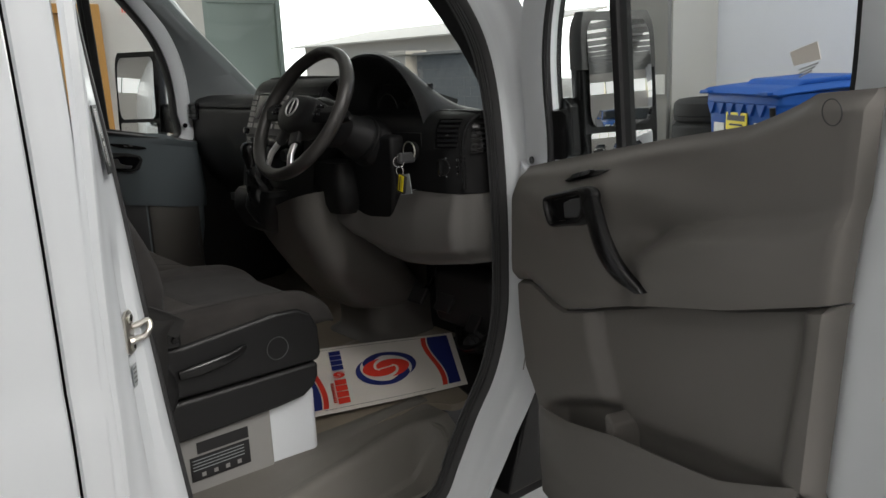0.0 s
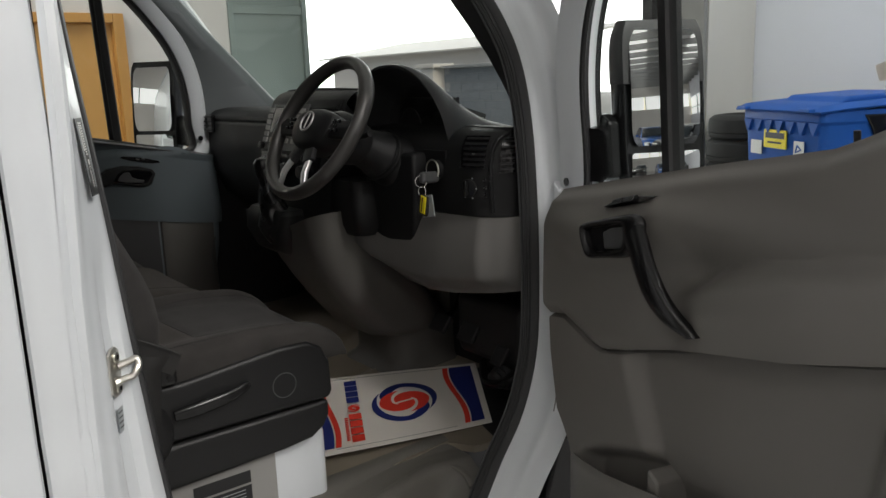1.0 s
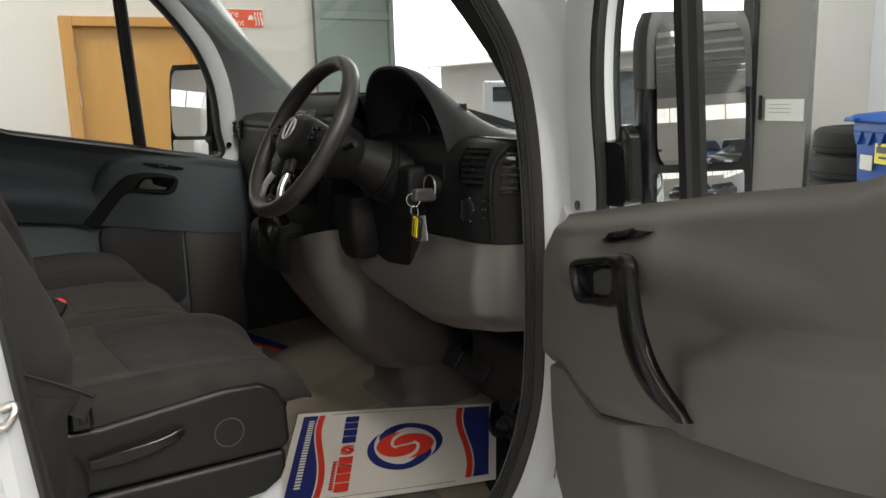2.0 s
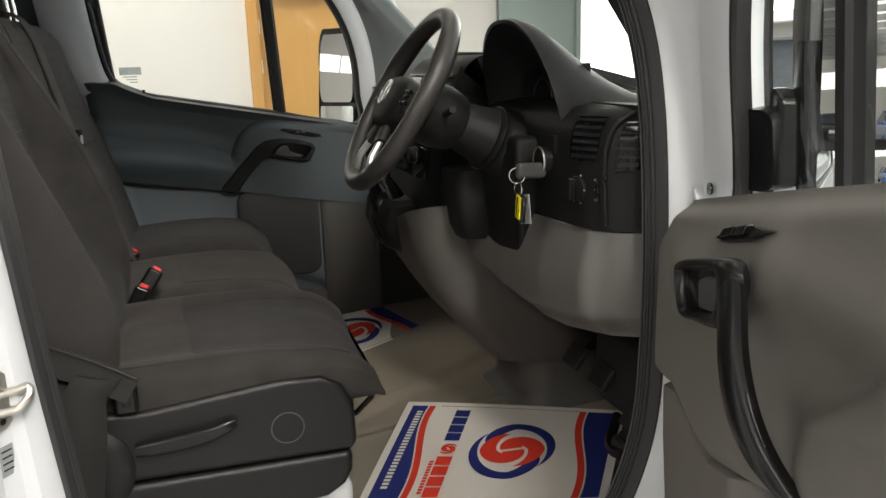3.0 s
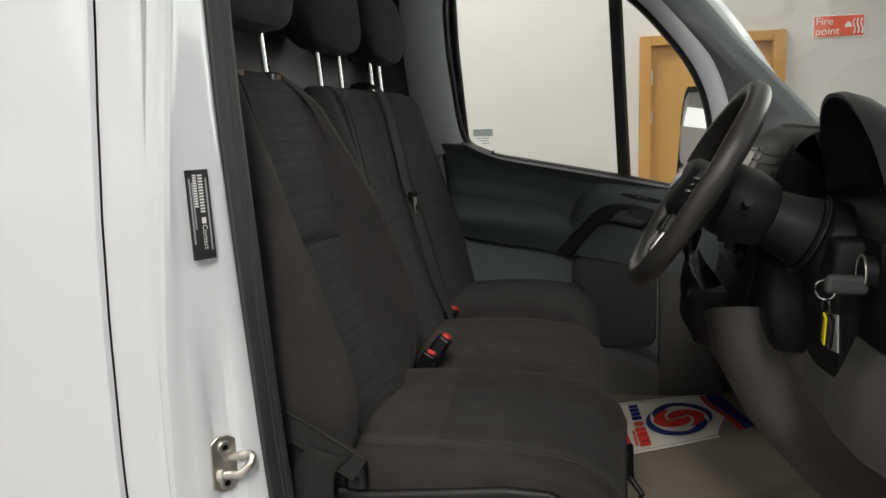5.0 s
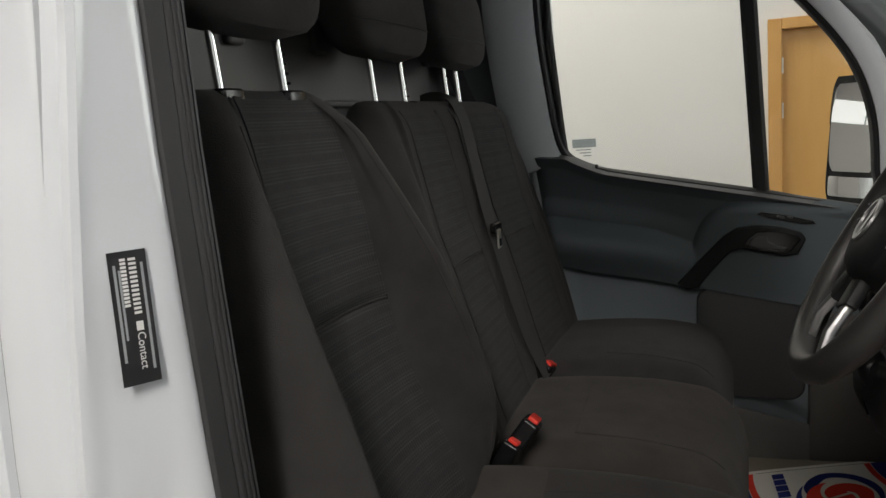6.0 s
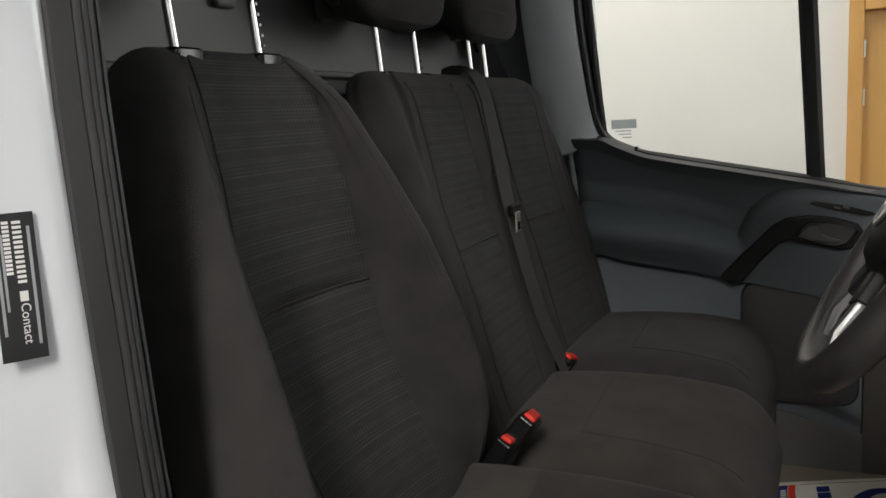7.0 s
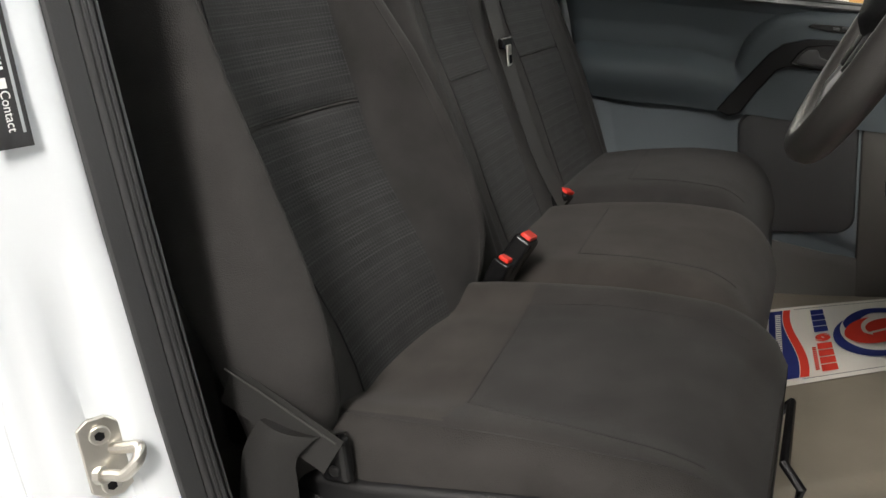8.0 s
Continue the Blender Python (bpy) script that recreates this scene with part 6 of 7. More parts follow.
wheel = root("steering_wheel", "worn grey-black four-spoke steering wheel", "steering wheel", at=WC)


def on_wheel(a, r, h=0.0):
    return WC + WR_ * (r * math.sin(a)) + WUP * (r * math.cos(a)) + WN * h


rings = []
for i in range(72):
    a = 2 * math.pi * i / 72
    fat = 1 + 0.12 * (math.exp(-((math.degrees(a) - 60) / 18) ** 2) + math.exp(-((math.degrees(a) - 300) / 18) ** 2))
    c = on_wheel(a, 0.1905)
    out = (c - WC).normalized()
    rings.append([c + out * (0.0168 * fat * math.cos(b)) + WN * (0.0195 * fat * math.sin(b)) for b in [2 * math.pi * k / 14 for k in range(14)]])
rings.append(rings[0])
part("rim", loft(rings, True, False), LEATHER, wheel, "worn grey leather-look rim")
padpts = [(0, 0.052), (35, 0.062), (65, 0.088), (90, 0.095), (115, 0.088), (140, 0.075), (165, 0.068), (180, 0.066), (195, 0.068), (220, 0.075), (245, 0.088), (270, 0.095), (295, 0.088), (325, 0.062)]
pad_loop = spline([(r * math.sin(radians(a)), r * math.cos(radians(a)), 0) for a, r in padpts], 56, True)
part("airbag_cover", loft([[WC + WR_ * (p.x * k) + WUP * (p.y * k - 0.005) + WN * h for p in pad_loop] for k, h in ((0.9, -0.045), (1.0, -0.03), (1.0, 0.0), (0.95, 0.016), (0.8, 0.026), (0.45, 0.032), (0.1, 0.033))]), DASH, wheel, "black airbag cover")
for sgn in (1, -1):
    sp = [[WC + WR_ * (sgn * x) + WUP * (y0 + dy * 1) + WN * h for dy, h in ((0.024, -0.005), (0.024, 0.006), (0.0, 0.014), (-0.026, 0.006), (-0.026, -0.006), (0.0, -0.012))] for x, y0 in ((0.07, -0.002), (0.12, -0.004), (0.16, -0.004), (0.185, 0.0))]
    s1 = part("side_spoke", loft(sp), DASH, wheel, "black spoke with buttons", bevel=0.004)
    for dx, dy in ((0.105, 0.012), (0.125, 0.012), (0.105, -0.012), (0.125, -0.012), (0.115, 0.0)):
        part("wheel_button", boxes((WC + WR_ * (sgn * dx) + WUP * dy + WN * 0.016, (0.009, 0.009, 0.009))), PIANO, s1, bevel=0.002)
        part("button_mark", boxes((WC + WR_ * (sgn * dx) + WUP * dy + WN * 0.0210, (0.002, 0.0012, 0.002))), LABELG, s1, smooth=False)
    a0 = radians(180 - sgn * 24)
    p0, p1 = on_wheel(a0, 0.105, 0.004), on_wheel(radians(180 - sgn * 21), 0.180, -0.002)
    part("spoke_root", sweep([on_wheel(a0, 0.055, 0.004), on_wheel(a0, 0.108, 0.005)], rrect(0.040, 0.016, 0.005, 2), False, WN), DASH, wheel)
    part("lower_spoke", sweep([p0, (p0 + p1) / 2 + WN * 0.006, p1], rrect(0.020, 0.012, 0.004, 2), False, WN), SILVERP, wheel, "silver lower spoke")
part("emblem_ring", tube([WC + WR_ * (0.026 * math.cos(a)) + WUP * (0.026 * math.sin(a)) + WN * 0.0335 for a in [2 * math.pi * i / 28 for i in range(28)]], 0.0028, 6, 0, True, WN), SILVERP, wheel, "silver emblem ring")
part("emblem_bar", rod(WC + WUP * 0.024 + WN * 0.034, WC - WUP * 0.02 + WN * 0.034, 0.0022, 8), SILVERP, wheel)

shroud = root("steering_column", "black ribbed steering column shroud with stalks", "column", at=(0.472, 0.8, 1.36))
ax = (Vector((0.46, 0.905, 1.33)) - WC).normalized()
rr = []
for d, r in ((0.035, 0.055), (0.05, 0.066), (0.09, 0.068), (0.13, 0.058), (0.135, 0.05), (0.19, 0.06), (0.20, 0.066), (0.206, 0.062), (0.212, 0.068), (0.218, 0.064), (0.224, 0.07), (0.27, 0.08)):
    c = WC + ax * d
    rr.append([c + WR_ * (r * 1.25 * math.cos(b)) + WR_.cross(ax) * (r * math.sin(b)) for b in [2 * math.pi * k / 24 for k in range(24)]])
part("cowl", loft(rr), DASH, shroud, "black column cowl")
part("cowl_rib", tube([WC + ax * 0.21 + WR_ * (0.088 * math.cos(b)) + WR_.cross(ax) * (0.071 * math.sin(b)) for b in [2 * math.pi * k / 24 for k in range(24)]], 0.003, 6, 0, True, ax), DASH, shroud)
for sgn in (1, -1):
    part("stalk", tube([WC + ax * 0.08 + WR_ * (sgn * 0.06), WC + ax * 0.075 + WR_ * (sgn * 0.105) + WUP * 0.008, WC + ax * 0.07 + WR_ * (sgn * 0.14) + WUP * 0.014], 0.007, 8, 8), DASH, shroud)

# ---- seats ----
def rounded(a, w, d, e=0.36):
    """A point on a soft rectangle of half sizes w, d at angle a."""
    c, s = math.cos(a), math.sin(a)
    return (w * math.copysign(abs(c) ** e, c), d * math.copysign(abs(s) ** e, s))


class Back:
    """A backrest cut in level slices: rows (z, centre y) for the padded middle, (z, x, y) for the crests of its two side bolsters."""

    def __init__(self, mid, outer, inner, seams, thick, top, lip=0.036, pinch=None):
        self.mid, self.outer, self.inner, self.seams, self.thick, self.top, self.lip, self.pinch = mid, outer, inner, seams, thick, top, lip, pinch

    def slice(self, z, grow=0.0):
        """Closed outline at height z: outer flank, outer bolster, middle, inner bolster, inner flank, back."""
        ym = table(self.mid, z)
        xo, yo = table([(r[0], r[1]) for r in self.outer], z), table([(r[0], r[2]) for r in self.outer], z)
        xi, yi = table([(r[0], r[1]) for r in self.inner], z), table([(r[0], r[2]) for r in self.inner], z)
        so, si = table([(r[0], r[1]) for r in self.seams], z), table([(r[0], r[2]) for r in self.seams], z)
        back = ym - self.thick
        k = self.lip
        dent = self.pinch[1] * math.exp(-((z - self.pinch[0]) / 0.013) ** 2) if self.pinch else 0.0
        pts = [(xo + 0.55 * k, back + 0.028), (xo + k, lerp(back, yo, 0.50)), (xo + 0.80 * k, yo - 0.030), (xo + 0.32 * k, yo - 0.007), (xo - 0.010, yo - 0.002), (xo - 0.030, lerp(yo, ym, 0.32)), (lerp(so, xo, 0.35), lerp(ym + 0.014, yo, 0.20)),
               (so, ym + 0.010), (lerp(so, si, 0.22), ym + 0.001 - dent), (lerp(so, si, 0.5), ym - 0.002 - dent), (lerp(so, si, 0.78), ym + 0.001 - dent), (si, ym + 0.010),
               (lerp(si, xi, 0.35), lerp(ym + 0.014, yi, 0.20)), (xi + 0.030, lerp(yi, ym, 0.32)), (xi + 0.010, yi - 0.002), (xi - 0.32 * k, yi - 0.007), (xi - 0.80 * k, yi - 0.030), (xi - k, lerp(back, yi, 0.50)), (xi - 0.55 * k, back + 0.028),
               (lerp(xi, xo, 0.25), back), (lerp(xi, xo, 0.75), back)]
        z1, yt, reach = self.top
        f = max(0.0, (z - (z1 - reach)) / reach)
        sh = 1 - math.sqrt(max(0.0, 1 - f * f))
        cx = (xo + xi) / 2
        pts = [(cx + (x - cx) * (1 - 0.16 * sh), lerp(y, yt, 0.86 * sh)) for x, y in pts]
        loop = spline([(x, y, z) for x, y in pts], 6 * len(pts), True)
        if grow:
            loop = [p + Vector((0, grow, grow * 0.25)) for p in loop]
        return loop

    def levels(self, z0, z1, n):
        zt, _, reach = self.top
        out = []
        for i in range(n + 1):
            z = lerp(z0, z1, i / n)
            if z > zt - reach:
                f = (z - (zt - reach)) / reach
                z = zt - reach + reach * math.sin(f * math.pi / 2 * 0.985)
            out.append(z)
        return out

    def solid(self, z0):
        return loft([self.slice(z) for z in self.levels(z0, self.top[0], 70)])

    def patch(self, z0, z1, i0, i1, grow, n=46):
        """The stretch of the skin between two of the outline's corners, laid a little proud, with its true size as UV."""
        rows = [self.slice(z, grow)[6 * i0:6 * i1 + 1] for z in self.levels(z0, z1, n)]
        bm = bmesh.new()
        lay = bm.loops.layers.uv.new("UVMap")
        vs = [[bm.verts.new(p) for p in r] for r in rows]
        v = 0.0
        for j in range(len(rows) - 1):
            dv = (rows[j + 1][len(rows[j]) // 2] - rows[j][len(rows[j]) // 2]).length
            for i in range(len(rows[j]) - 1):
                fc = bm.faces.new((vs[j][i], vs[j][i + 1], vs[j + 1][i + 1], vs[j + 1][i]))
                for lp, (a, b) in zip(fc.loops, ((rows[j][i].x, v), (rows[j][i + 1].x, v), (rows[j + 1][i + 1].x, v + dv), (rows[j + 1][i].x, v + dv))):
                    lp[lay].uv = (a, b)
            v += dv
        return bm

    def line(self, z0, z1, corner, grow=0.001, n=40):
        """A seam that runs up the skin at one of the outline's corners (which may lie between two)."""
        return [self.slice(z, grow)[int(6 * corner + 0.5)] for z in self.levels(z0, z1, n)]

    def across(self, z, i0, i1, grow=0.001):
        return self.slice(z, grow)[6 * i0:6 * i1 + 1]


def cushion(cx, w, y0, y1, z0, top, dish=0.018, front_drop=0.05, e=0.30):
    """A seat cushion: soft box with raised sides and a rounded nose."""
    rings = []
    ny = 40
    for k in range(ny + 1):
        t = k / ny
        y = lerp(y0, y1, t)
        nose = math.sqrt(max(0.0, 1 - max(0, (t - 0.80) / 0.20) ** 2))
        tail = math.sqrt(max(0.0, 1 - max(0, (0.08 - t) / 0.08) ** 2))
        h = (top - z0) * (0.25 + 0.75 * min(nose, 0.5 + 0.5 * tail)) if t > 0.5 else (top - z0) * (0.6 + 0.4 * tail)
        ww = w * (0.93 + 0.07 * min(1, t * 4)) * (1 - 0.10 * max(0, (t - 0.80) / 0.20) ** 2.2)
        ring = []
        for j in range(56):
            a = 2 * math.pi * j / 56
            x, q = rounded(a, ww, 1.0, e)
            r = abs(x) / ww
            z = z0 + (q + 1) / 2 * h
            if q > 0:
                z += q * (-dish * (1 - step(0.5, 0.9, r)) + 0.012 * math.sin(math.pi * t))
                z -= q * front_drop * step(0.55, 1.0, t) * 0.35
            ring.append(Vector((cx + x, y, z)))
        rings.append(ring)
    return loft(rings)


def seam_on(shape, pts, r=0.0010):
    """A seam along the cushion's top: pts are shares of the half width and of the length."""
    cx, w, y0, y1, z0, top, dish, drop, e = shape
    out = []
    for p in spline(pts, 40):
        t, ww = p.y, w * (0.93 + 0.07 * min(1, p.y * 4)) * (1 - 0.10 * max(0, (p.y - 0.80) / 0.20) ** 2.2)
        nose = math.sqrt(max(0.0, 1 - max(0, (t - 0.80) / 0.20) ** 2))
        h = (top - z0) * (0.25 + 0.75 * nose) if t > 0.5 else (top - z0)
        r_ = abs(p.x)
        q = (1 - min(0.999, r_) ** (2 / e)) ** (e / 2)
        z = z0 + (q + 1) / 2 * h + q * (-dish * (1 - step(0.5, 0.9, r_)) + 0.012 * math.sin(math.pi * t)) - q * drop * step(0.55, 1.0, t) * 0.35
        out.append((cx + ww * p.x, lerp(y0, y1, t), z + 0.0004))
    return tube(out, r, 6)


def cushion_patch(shape, x0, x1, t0, t1, lift, n=24):
    """A fabric panel sewn on the cushion's top, between two edges given as shares of the half width, and from t0 to t1 of the length."""
    cx, w, y0, y1, z0, top, dish, drop, e = shape

    def f(s, q):
        t = lerp(lerp(t0[0], t0[1], s), lerp(t1[0], t1[1], s), q)
        x = lerp(table(x0, t), table(x1, t), s)
        ww = w * (0.93 + 0.07 * min(1, t * 4)) * (1 - 0.10 * max(0, (t - 0.80) / 0.20) ** 2.2)
        nose = math.sqrt(max(0.0, 1 - max(0, (t - 0.80) / 0.20) ** 2))
        h = (top - z0) * (0.25 + 0.75 * nose) if t > 0.5 else (top - z0)
        c = (1 - min(0.999, abs(x)) ** (2 / e)) ** (e / 2)
        z = z0 + (c + 1) / 2 * h + c * (-dish * (1 - step(0.5, 0.9, abs(x))) + 0.012 * math.sin(math.pi * t)) - c * drop * step(0.55, 1.0, t) * 0.35
        puff = lift * step(0.0, 0.05, min(s, 1 - s, q, 1 - q))
        return (cx + ww * x, lerp(y0, y1, t), z + 0.0002 + puff)
    return sheet(f, n, 2 * n, 0.0, uv=(2 * w, y1 - y0))


def headrest(label, cx, y, z, w, posts, seat_top, cat="headrest"):
    hr = root("headrest", label, cat, "headrests", (cx, y, z))
    rings = []
    for k in range(23):
        t = k / 22
        zz = lerp(z, z + 0.21, t)
        round_ = (1 - abs(2 * t - 1) ** 4.0) ** 0.36
        dep = 0.060 * max(0.12, round_)
        ww = w * (0.93 + 0.07 * math.sin(math.pi * min(1, t * 1.1))) * max(0.42, round_ ** 0.5)
        ring = []
        for j in range(48):
            p, q = rounded(2 * math.pi * j / 48, ww, dep, 0.5)
            # the lower edge sags amidships
            sag = -0.012 * (1 - (p / w) ** 2) * step(0.4, 0.0, t)
            ring.append(Vector((cx + p, y - 0.02 * t + q + 0.012 * math.cos(p / w * 1.4), zz + sag)))
        rings.append(ring)
    cush = part("cushion", loft(rings), FAB, hr, "black fabric headrest cushion")
    part("seam", tube([rings[6][j] + Vector((0, 0.0006, 0)) for j in range(2, 23)], 0.0014, 6), RUBBER, cush)
    for i, px in enumerate(posts):
        p = part("post", rod((px, y + 0.012, seat_top - 0.006), (px, y, z + 0.04), 0.0062, 14), CHROME, hr, "chrome headrest post")
        if i:
            for n in range(6):
                part("notch", boxes(((px - 0.0048, y + 0.0165 - 0.002 * n, seat_top + 0.014 + 0.0145 * n), (0.0050, 0.006, 0.0040))), PIANO, p, smooth=False)
        part("post_guide", loft([[(px - 0.006 + a, y + 0.014 + b, seat_top + h) for a, b in rrect(wd, dp, 0.010, 3)] for h, wd, dp in ((-0.012, 0.056, 0.036), (0.000, 0.056, 0.036), (0.003, 0.050, 0.030))]), GLOSSB, hr, "black post guide")
    return hr


# driver's seat
seat = root("driver_seat", "black fabric driver seat with ribbed insert", "seat", "cab seats", (0.535, 0.2, 0.78))
db = Back([(0.93, 0.075), (1.0, 0.072), (1.05, 0.062), (1.1, 0.045), (1.15, 0.020), (1.2, -0.008), (1.25, -0.032), (1.3, -0.050), (1.4, -0.070), (1.5, -0.086), (1.6, -0.113), (1.67, -0.135)],
          [(0.93, 0.745, 0.06), (0.98, 0.752, 0.083), (1.05, 0.758, 0.110), (1.1, 0.760, 0.116), (1.15, 0.757, 0.110), (1.2, 0.750, 0.094), (1.3, 0.735, 0.052), (1.4, 0.723, 0.008), (1.5, 0.708, -0.034), (1.6, 0.684, -0.082), (1.67, 0.655, -0.125)],
          [(0.93, 0.285, 0.045), (0.98, 0.278, 0.066), (1.05, 0.272, 0.088), (1.1, 0.272, 0.096), (1.15, 0.278, 0.097), (1.2, 0.286, 0.091), (1.3, 0.300, 0.063), (1.4, 0.313, 0.026), (1.5, 0.328, -0.024), (1.6, 0.357, -0.072), (1.67, 0.392, -0.122)],
          [(0.93, 0.655, 0.405), (1.1, 0.655, 0.402), (1.3, 0.652, 0.378), (1.34, 0.650, 0.374), (1.5, 0.640, 0.385), (1.67, 0.625, 0.400)], 0.105, (1.672, -0.150, 0.055), 0.036, (1.338, 0.007))
bk = part("backrest", db.solid(0.93), FAB, seat, "black fabric backrest", angle=60)
part("upper_insert", db.patch(1.342, 1.664, 7, 11, 0.0025), PLAID, bk, "ribbed plaid insert panel")
part("lower_insert", db.patch(0.98, 1.334, 7, 11, 0.0025), PLAID, bk, "ribbed plaid insert panel")
for corner in (7, 11):
    part("seam", tube(db.line(0.98, 1.664, corner), 0.0015, 6), RUBBER, bk)
for corner in (4.3, 13.7):
    part("seam", tube(db.line(0.98, 1.62, corner, 0.0003), 0.0013, 6), FAB, bk, "double-stitched bolster seam")
part("seam", tube(db.across(1.338, 7, 11, 0.001), 0.0022, 6), FAB, bk)
part("back_shell", boxes(((0.525, -0.085, 1.08), (0.40, 0.04, 0.28))), SEATP, seat, bevel=0.02)
CX, CW, CY0, CY1, CZ0, CZ1 = 0.517, 0.246, -0.02, 0.548, 0.915, 1.032
CUSHION = (CX, CW, CY0, CY1, CZ0, CZ1, 0.026, 0.05, 0.40)
cu = part("seat_cushion", cushion(*CUSHION), FABDARK, seat, "worn charcoal seat cushion")
part("rear_strip", cushion_patch(CUSHION, [(0, -0.9), (1, -0.9)], [(0, 0.85), (1, 0.85)], (0.10, 0.10), (0.37, 0.43), 0.0012), FABLIT, cu, "brownish rear strip, warm light in its colour")
part("front_insert", cushion_patch(CUSHION, [(0.37, -0.62), (0.55, -0.66), (0.75, -0.68), (0.92, -0.70)], [(0.42, 0.56), (0.56, 0.66), (0.75, 0.68), (0.92, 0.66)], (0.378, 0.430), (0.92, 0.92), 0.0015), FAB, cu, "dark insert panel")
# seams pressed into the cushion: one across, two along it and one round the nose
for pts in ([(-0.62, 0.375, 0.0), (-0.2, 0.395, 0.0), (0.2, 0.41, 0.0), (0.56, 0.425, 0.0)], [(-0.62, 0.375, 0.0), (-0.66, 0.55, 0.0), (-0.68, 0.75, 0.0), (-0.70, 0.92, 0.0)],
            [(0.56, 0.425, 0.0), (0.66, 0.56, 0.0), (0.68, 0.75, 0.0), (0.66, 0.90, 0.0)], [(0.86, 0.12, 0.0), (0.88, 0.4, 0.0), (0.87, 0.7, 0.0), (0.80, 0.90, 0.0)]):
    part("cushion_seam", seam_on(CUSHION, pts), FAB, cu)

# plastic side valance in two mouldings, with lever and round cap
side_poly = [(0.03, 0.845), (0.025, 0.95), (0.05, 0.972), (0.14, 0.968), (0.36, 0.990), (0.43, 0.988), (0.465, 0.968), (0.484, 0.93), (0.487, 0.86), (0.48, 0.842)]
vl = part("side_valance", prism(side_poly, 0.70, 0.772, along_x), SEATP, seat, "black textured seat valance", bevel=0.012, segs=3)
lower_poly = [(0.0, 0.735), (0.0, 0.838), (0.478, 0.838), (0.476, 0.80), (0.462, 0.775), (0.43, 0.755), (0.36, 0.748)]
part("lower_valance", prism(lower_poly, 0.69, 0.768, along_x), SEATP, seat, "black lower seat skirt", bevel=0.012, segs=3)
part("front_valance", boxes(((0.52, 0.478, 0.88), (0.40, 0.03, 0.10))), SEATP, seat, bevel=0.012)
lv = [(0.778, 0.118, 0.905), (0.781, 0.17, 0.909), (0.783, 0.24, 0.919), (0.779, 0.283, 0.932)]
part("seat_lever", sweep(spline(lv, 14), rrect(0.018, 0.026, 0.007), False, (0, 0, 1), taper=lambda f: 0.8 + 0.3 * math.sin(math.pi * min(1, f * 1.3)) - 0.4 * step(0.85, 1, f)), GLOSSB, seat, "black seat adjuster lever")
part("valance_cap", tube([(0.7725, 0.366 + 0.028 * math.cos(a), 0.903 + 0.028 * math.sin(a)) for a in [2 * math.pi * i / 28 for i in range(28)]], 0.0013, 6, 0, True, (1, 0, 0)), SEALTRIM, vl)
part("recliner_cover", loft([[(x, 0.045 + r * math.cos(a), 0.875 + r * 1.1 * math.sin(a)) for a in [2 * math.pi * i / 28 for i in range(28)]] for x, r in ((0.72, 0.07), (0.775, 0.07), (0.783, 0.062), (0.786, 0.045))]), SEATP, seat, "round black recliner cover")
part("front_bar", tube([(0.50, 0.47, 0.775), (0.50, 0.53, 0.79), (0.50, 0.565, 0.822), (0.497, 0.575, 0.865), (0.48, 0.555, 0.885), (0.32, 0.555, 0.885), (0.30, 0.47, 0.775)], 0.0065, 8), GLOSSB, seat, "black height adjuster bar")
for rx in (0.71, 0.37):
    part("seat_rail", boxes(((rx, 0.24, 0.775), (0.04, 0.44, 0.03))), RUBBER, seat, bevel=0.004)
headrest("black fabric driver headrest on two chrome posts", 0.540, -0.163, 1.757, 0.182, (0.618, 0.456), 1.670)

# white seat box with its grey cover and label
sb = root("seat_box", "white steel seat box with grey battery cover", "seat box", at=(0.53, 0.25, 0.6))
part("body", boxes(((0.535, 0.215, 0.60), (0.40, 0.53, 0.33))), WHITE, sb, bevel=0.018, segs=3)
cov = part("cover", boxes(((0.737, 0.17, 0.665), (0.012, 0.35, 0.17))), BOXGREY, sb, "grey plastic access cover", bevel=0.006)
part("label", boxes(((0.745, 0.215, 0.705), (0.002, 0.13, 0.028)), ((0.745, 0.205, 0.655), (0.002, 0.15, 0.06))), LABELB, cov, "black printed warning label", smooth=False)
for k in range(4):
    part("label_print", boxes(((0.7468, 0.20, 0.677 - 0.008 * k), (0.001, 0.13, 0.0016))), LABELG, cov, smooth=False)
for k in range(4):
    part("label_print", boxes(((0.7468, 0.16 + 0.03 * k, 0.638), (0.001, 0.010, 0.010))), BOXGREY, cov, smooth=False)
for y in (0.09, 0.27):
    part("cover_clip", boxes(((0.744, y, 0.752), (0.01, 0.03, 0.012))), PIANO, cov, bevel=0.002)

# passenger bench
bench = root("passenger_bench", "black fabric double passenger bench", "bench seat", "cab seats", (-0.29, 0.2, 0.75))
MIDB = [(0.9, 0.055), (1.0, 0.030), (1.1, 0.000), (1.2, -0.026), (1.3, -0.056), (1.4, -0.090), (1.5, -0.112), (1.6, -0.135), (1.67, -0.160)]
bb = Back(MIDB, [(0.9, 0.140, 0.075), (1.1, 0.135, 0.030), (1.2, 0.134, 0.010), (1.3, 0.133, -0.018), (1.4, 0.130, -0.052), (1.5, 0.122, -0.090), (1.6, 0.108, -0.132), (1.67, 0.095, -0.165)],
          [(0.9, -0.745, 0.06), (1.1, -0.748, 0.014), (1.2, -0.750, -0.012), (1.3, -0.750, -0.040), (1.4, -0.748, -0.075), (1.5, -0.742, -0.108), (1.6, -0.735, -0.146), (1.67, -0.715, -0.175)],
          [(0.9, 0.055, -0.665), (1.67, 0.050, -0.655)], 0.105, (1.664, -0.205, 0.05), 0.036)
b1 = part("backrest", bb.solid(0.88), FAB, bench, "black fabric double backrest", angle=60)


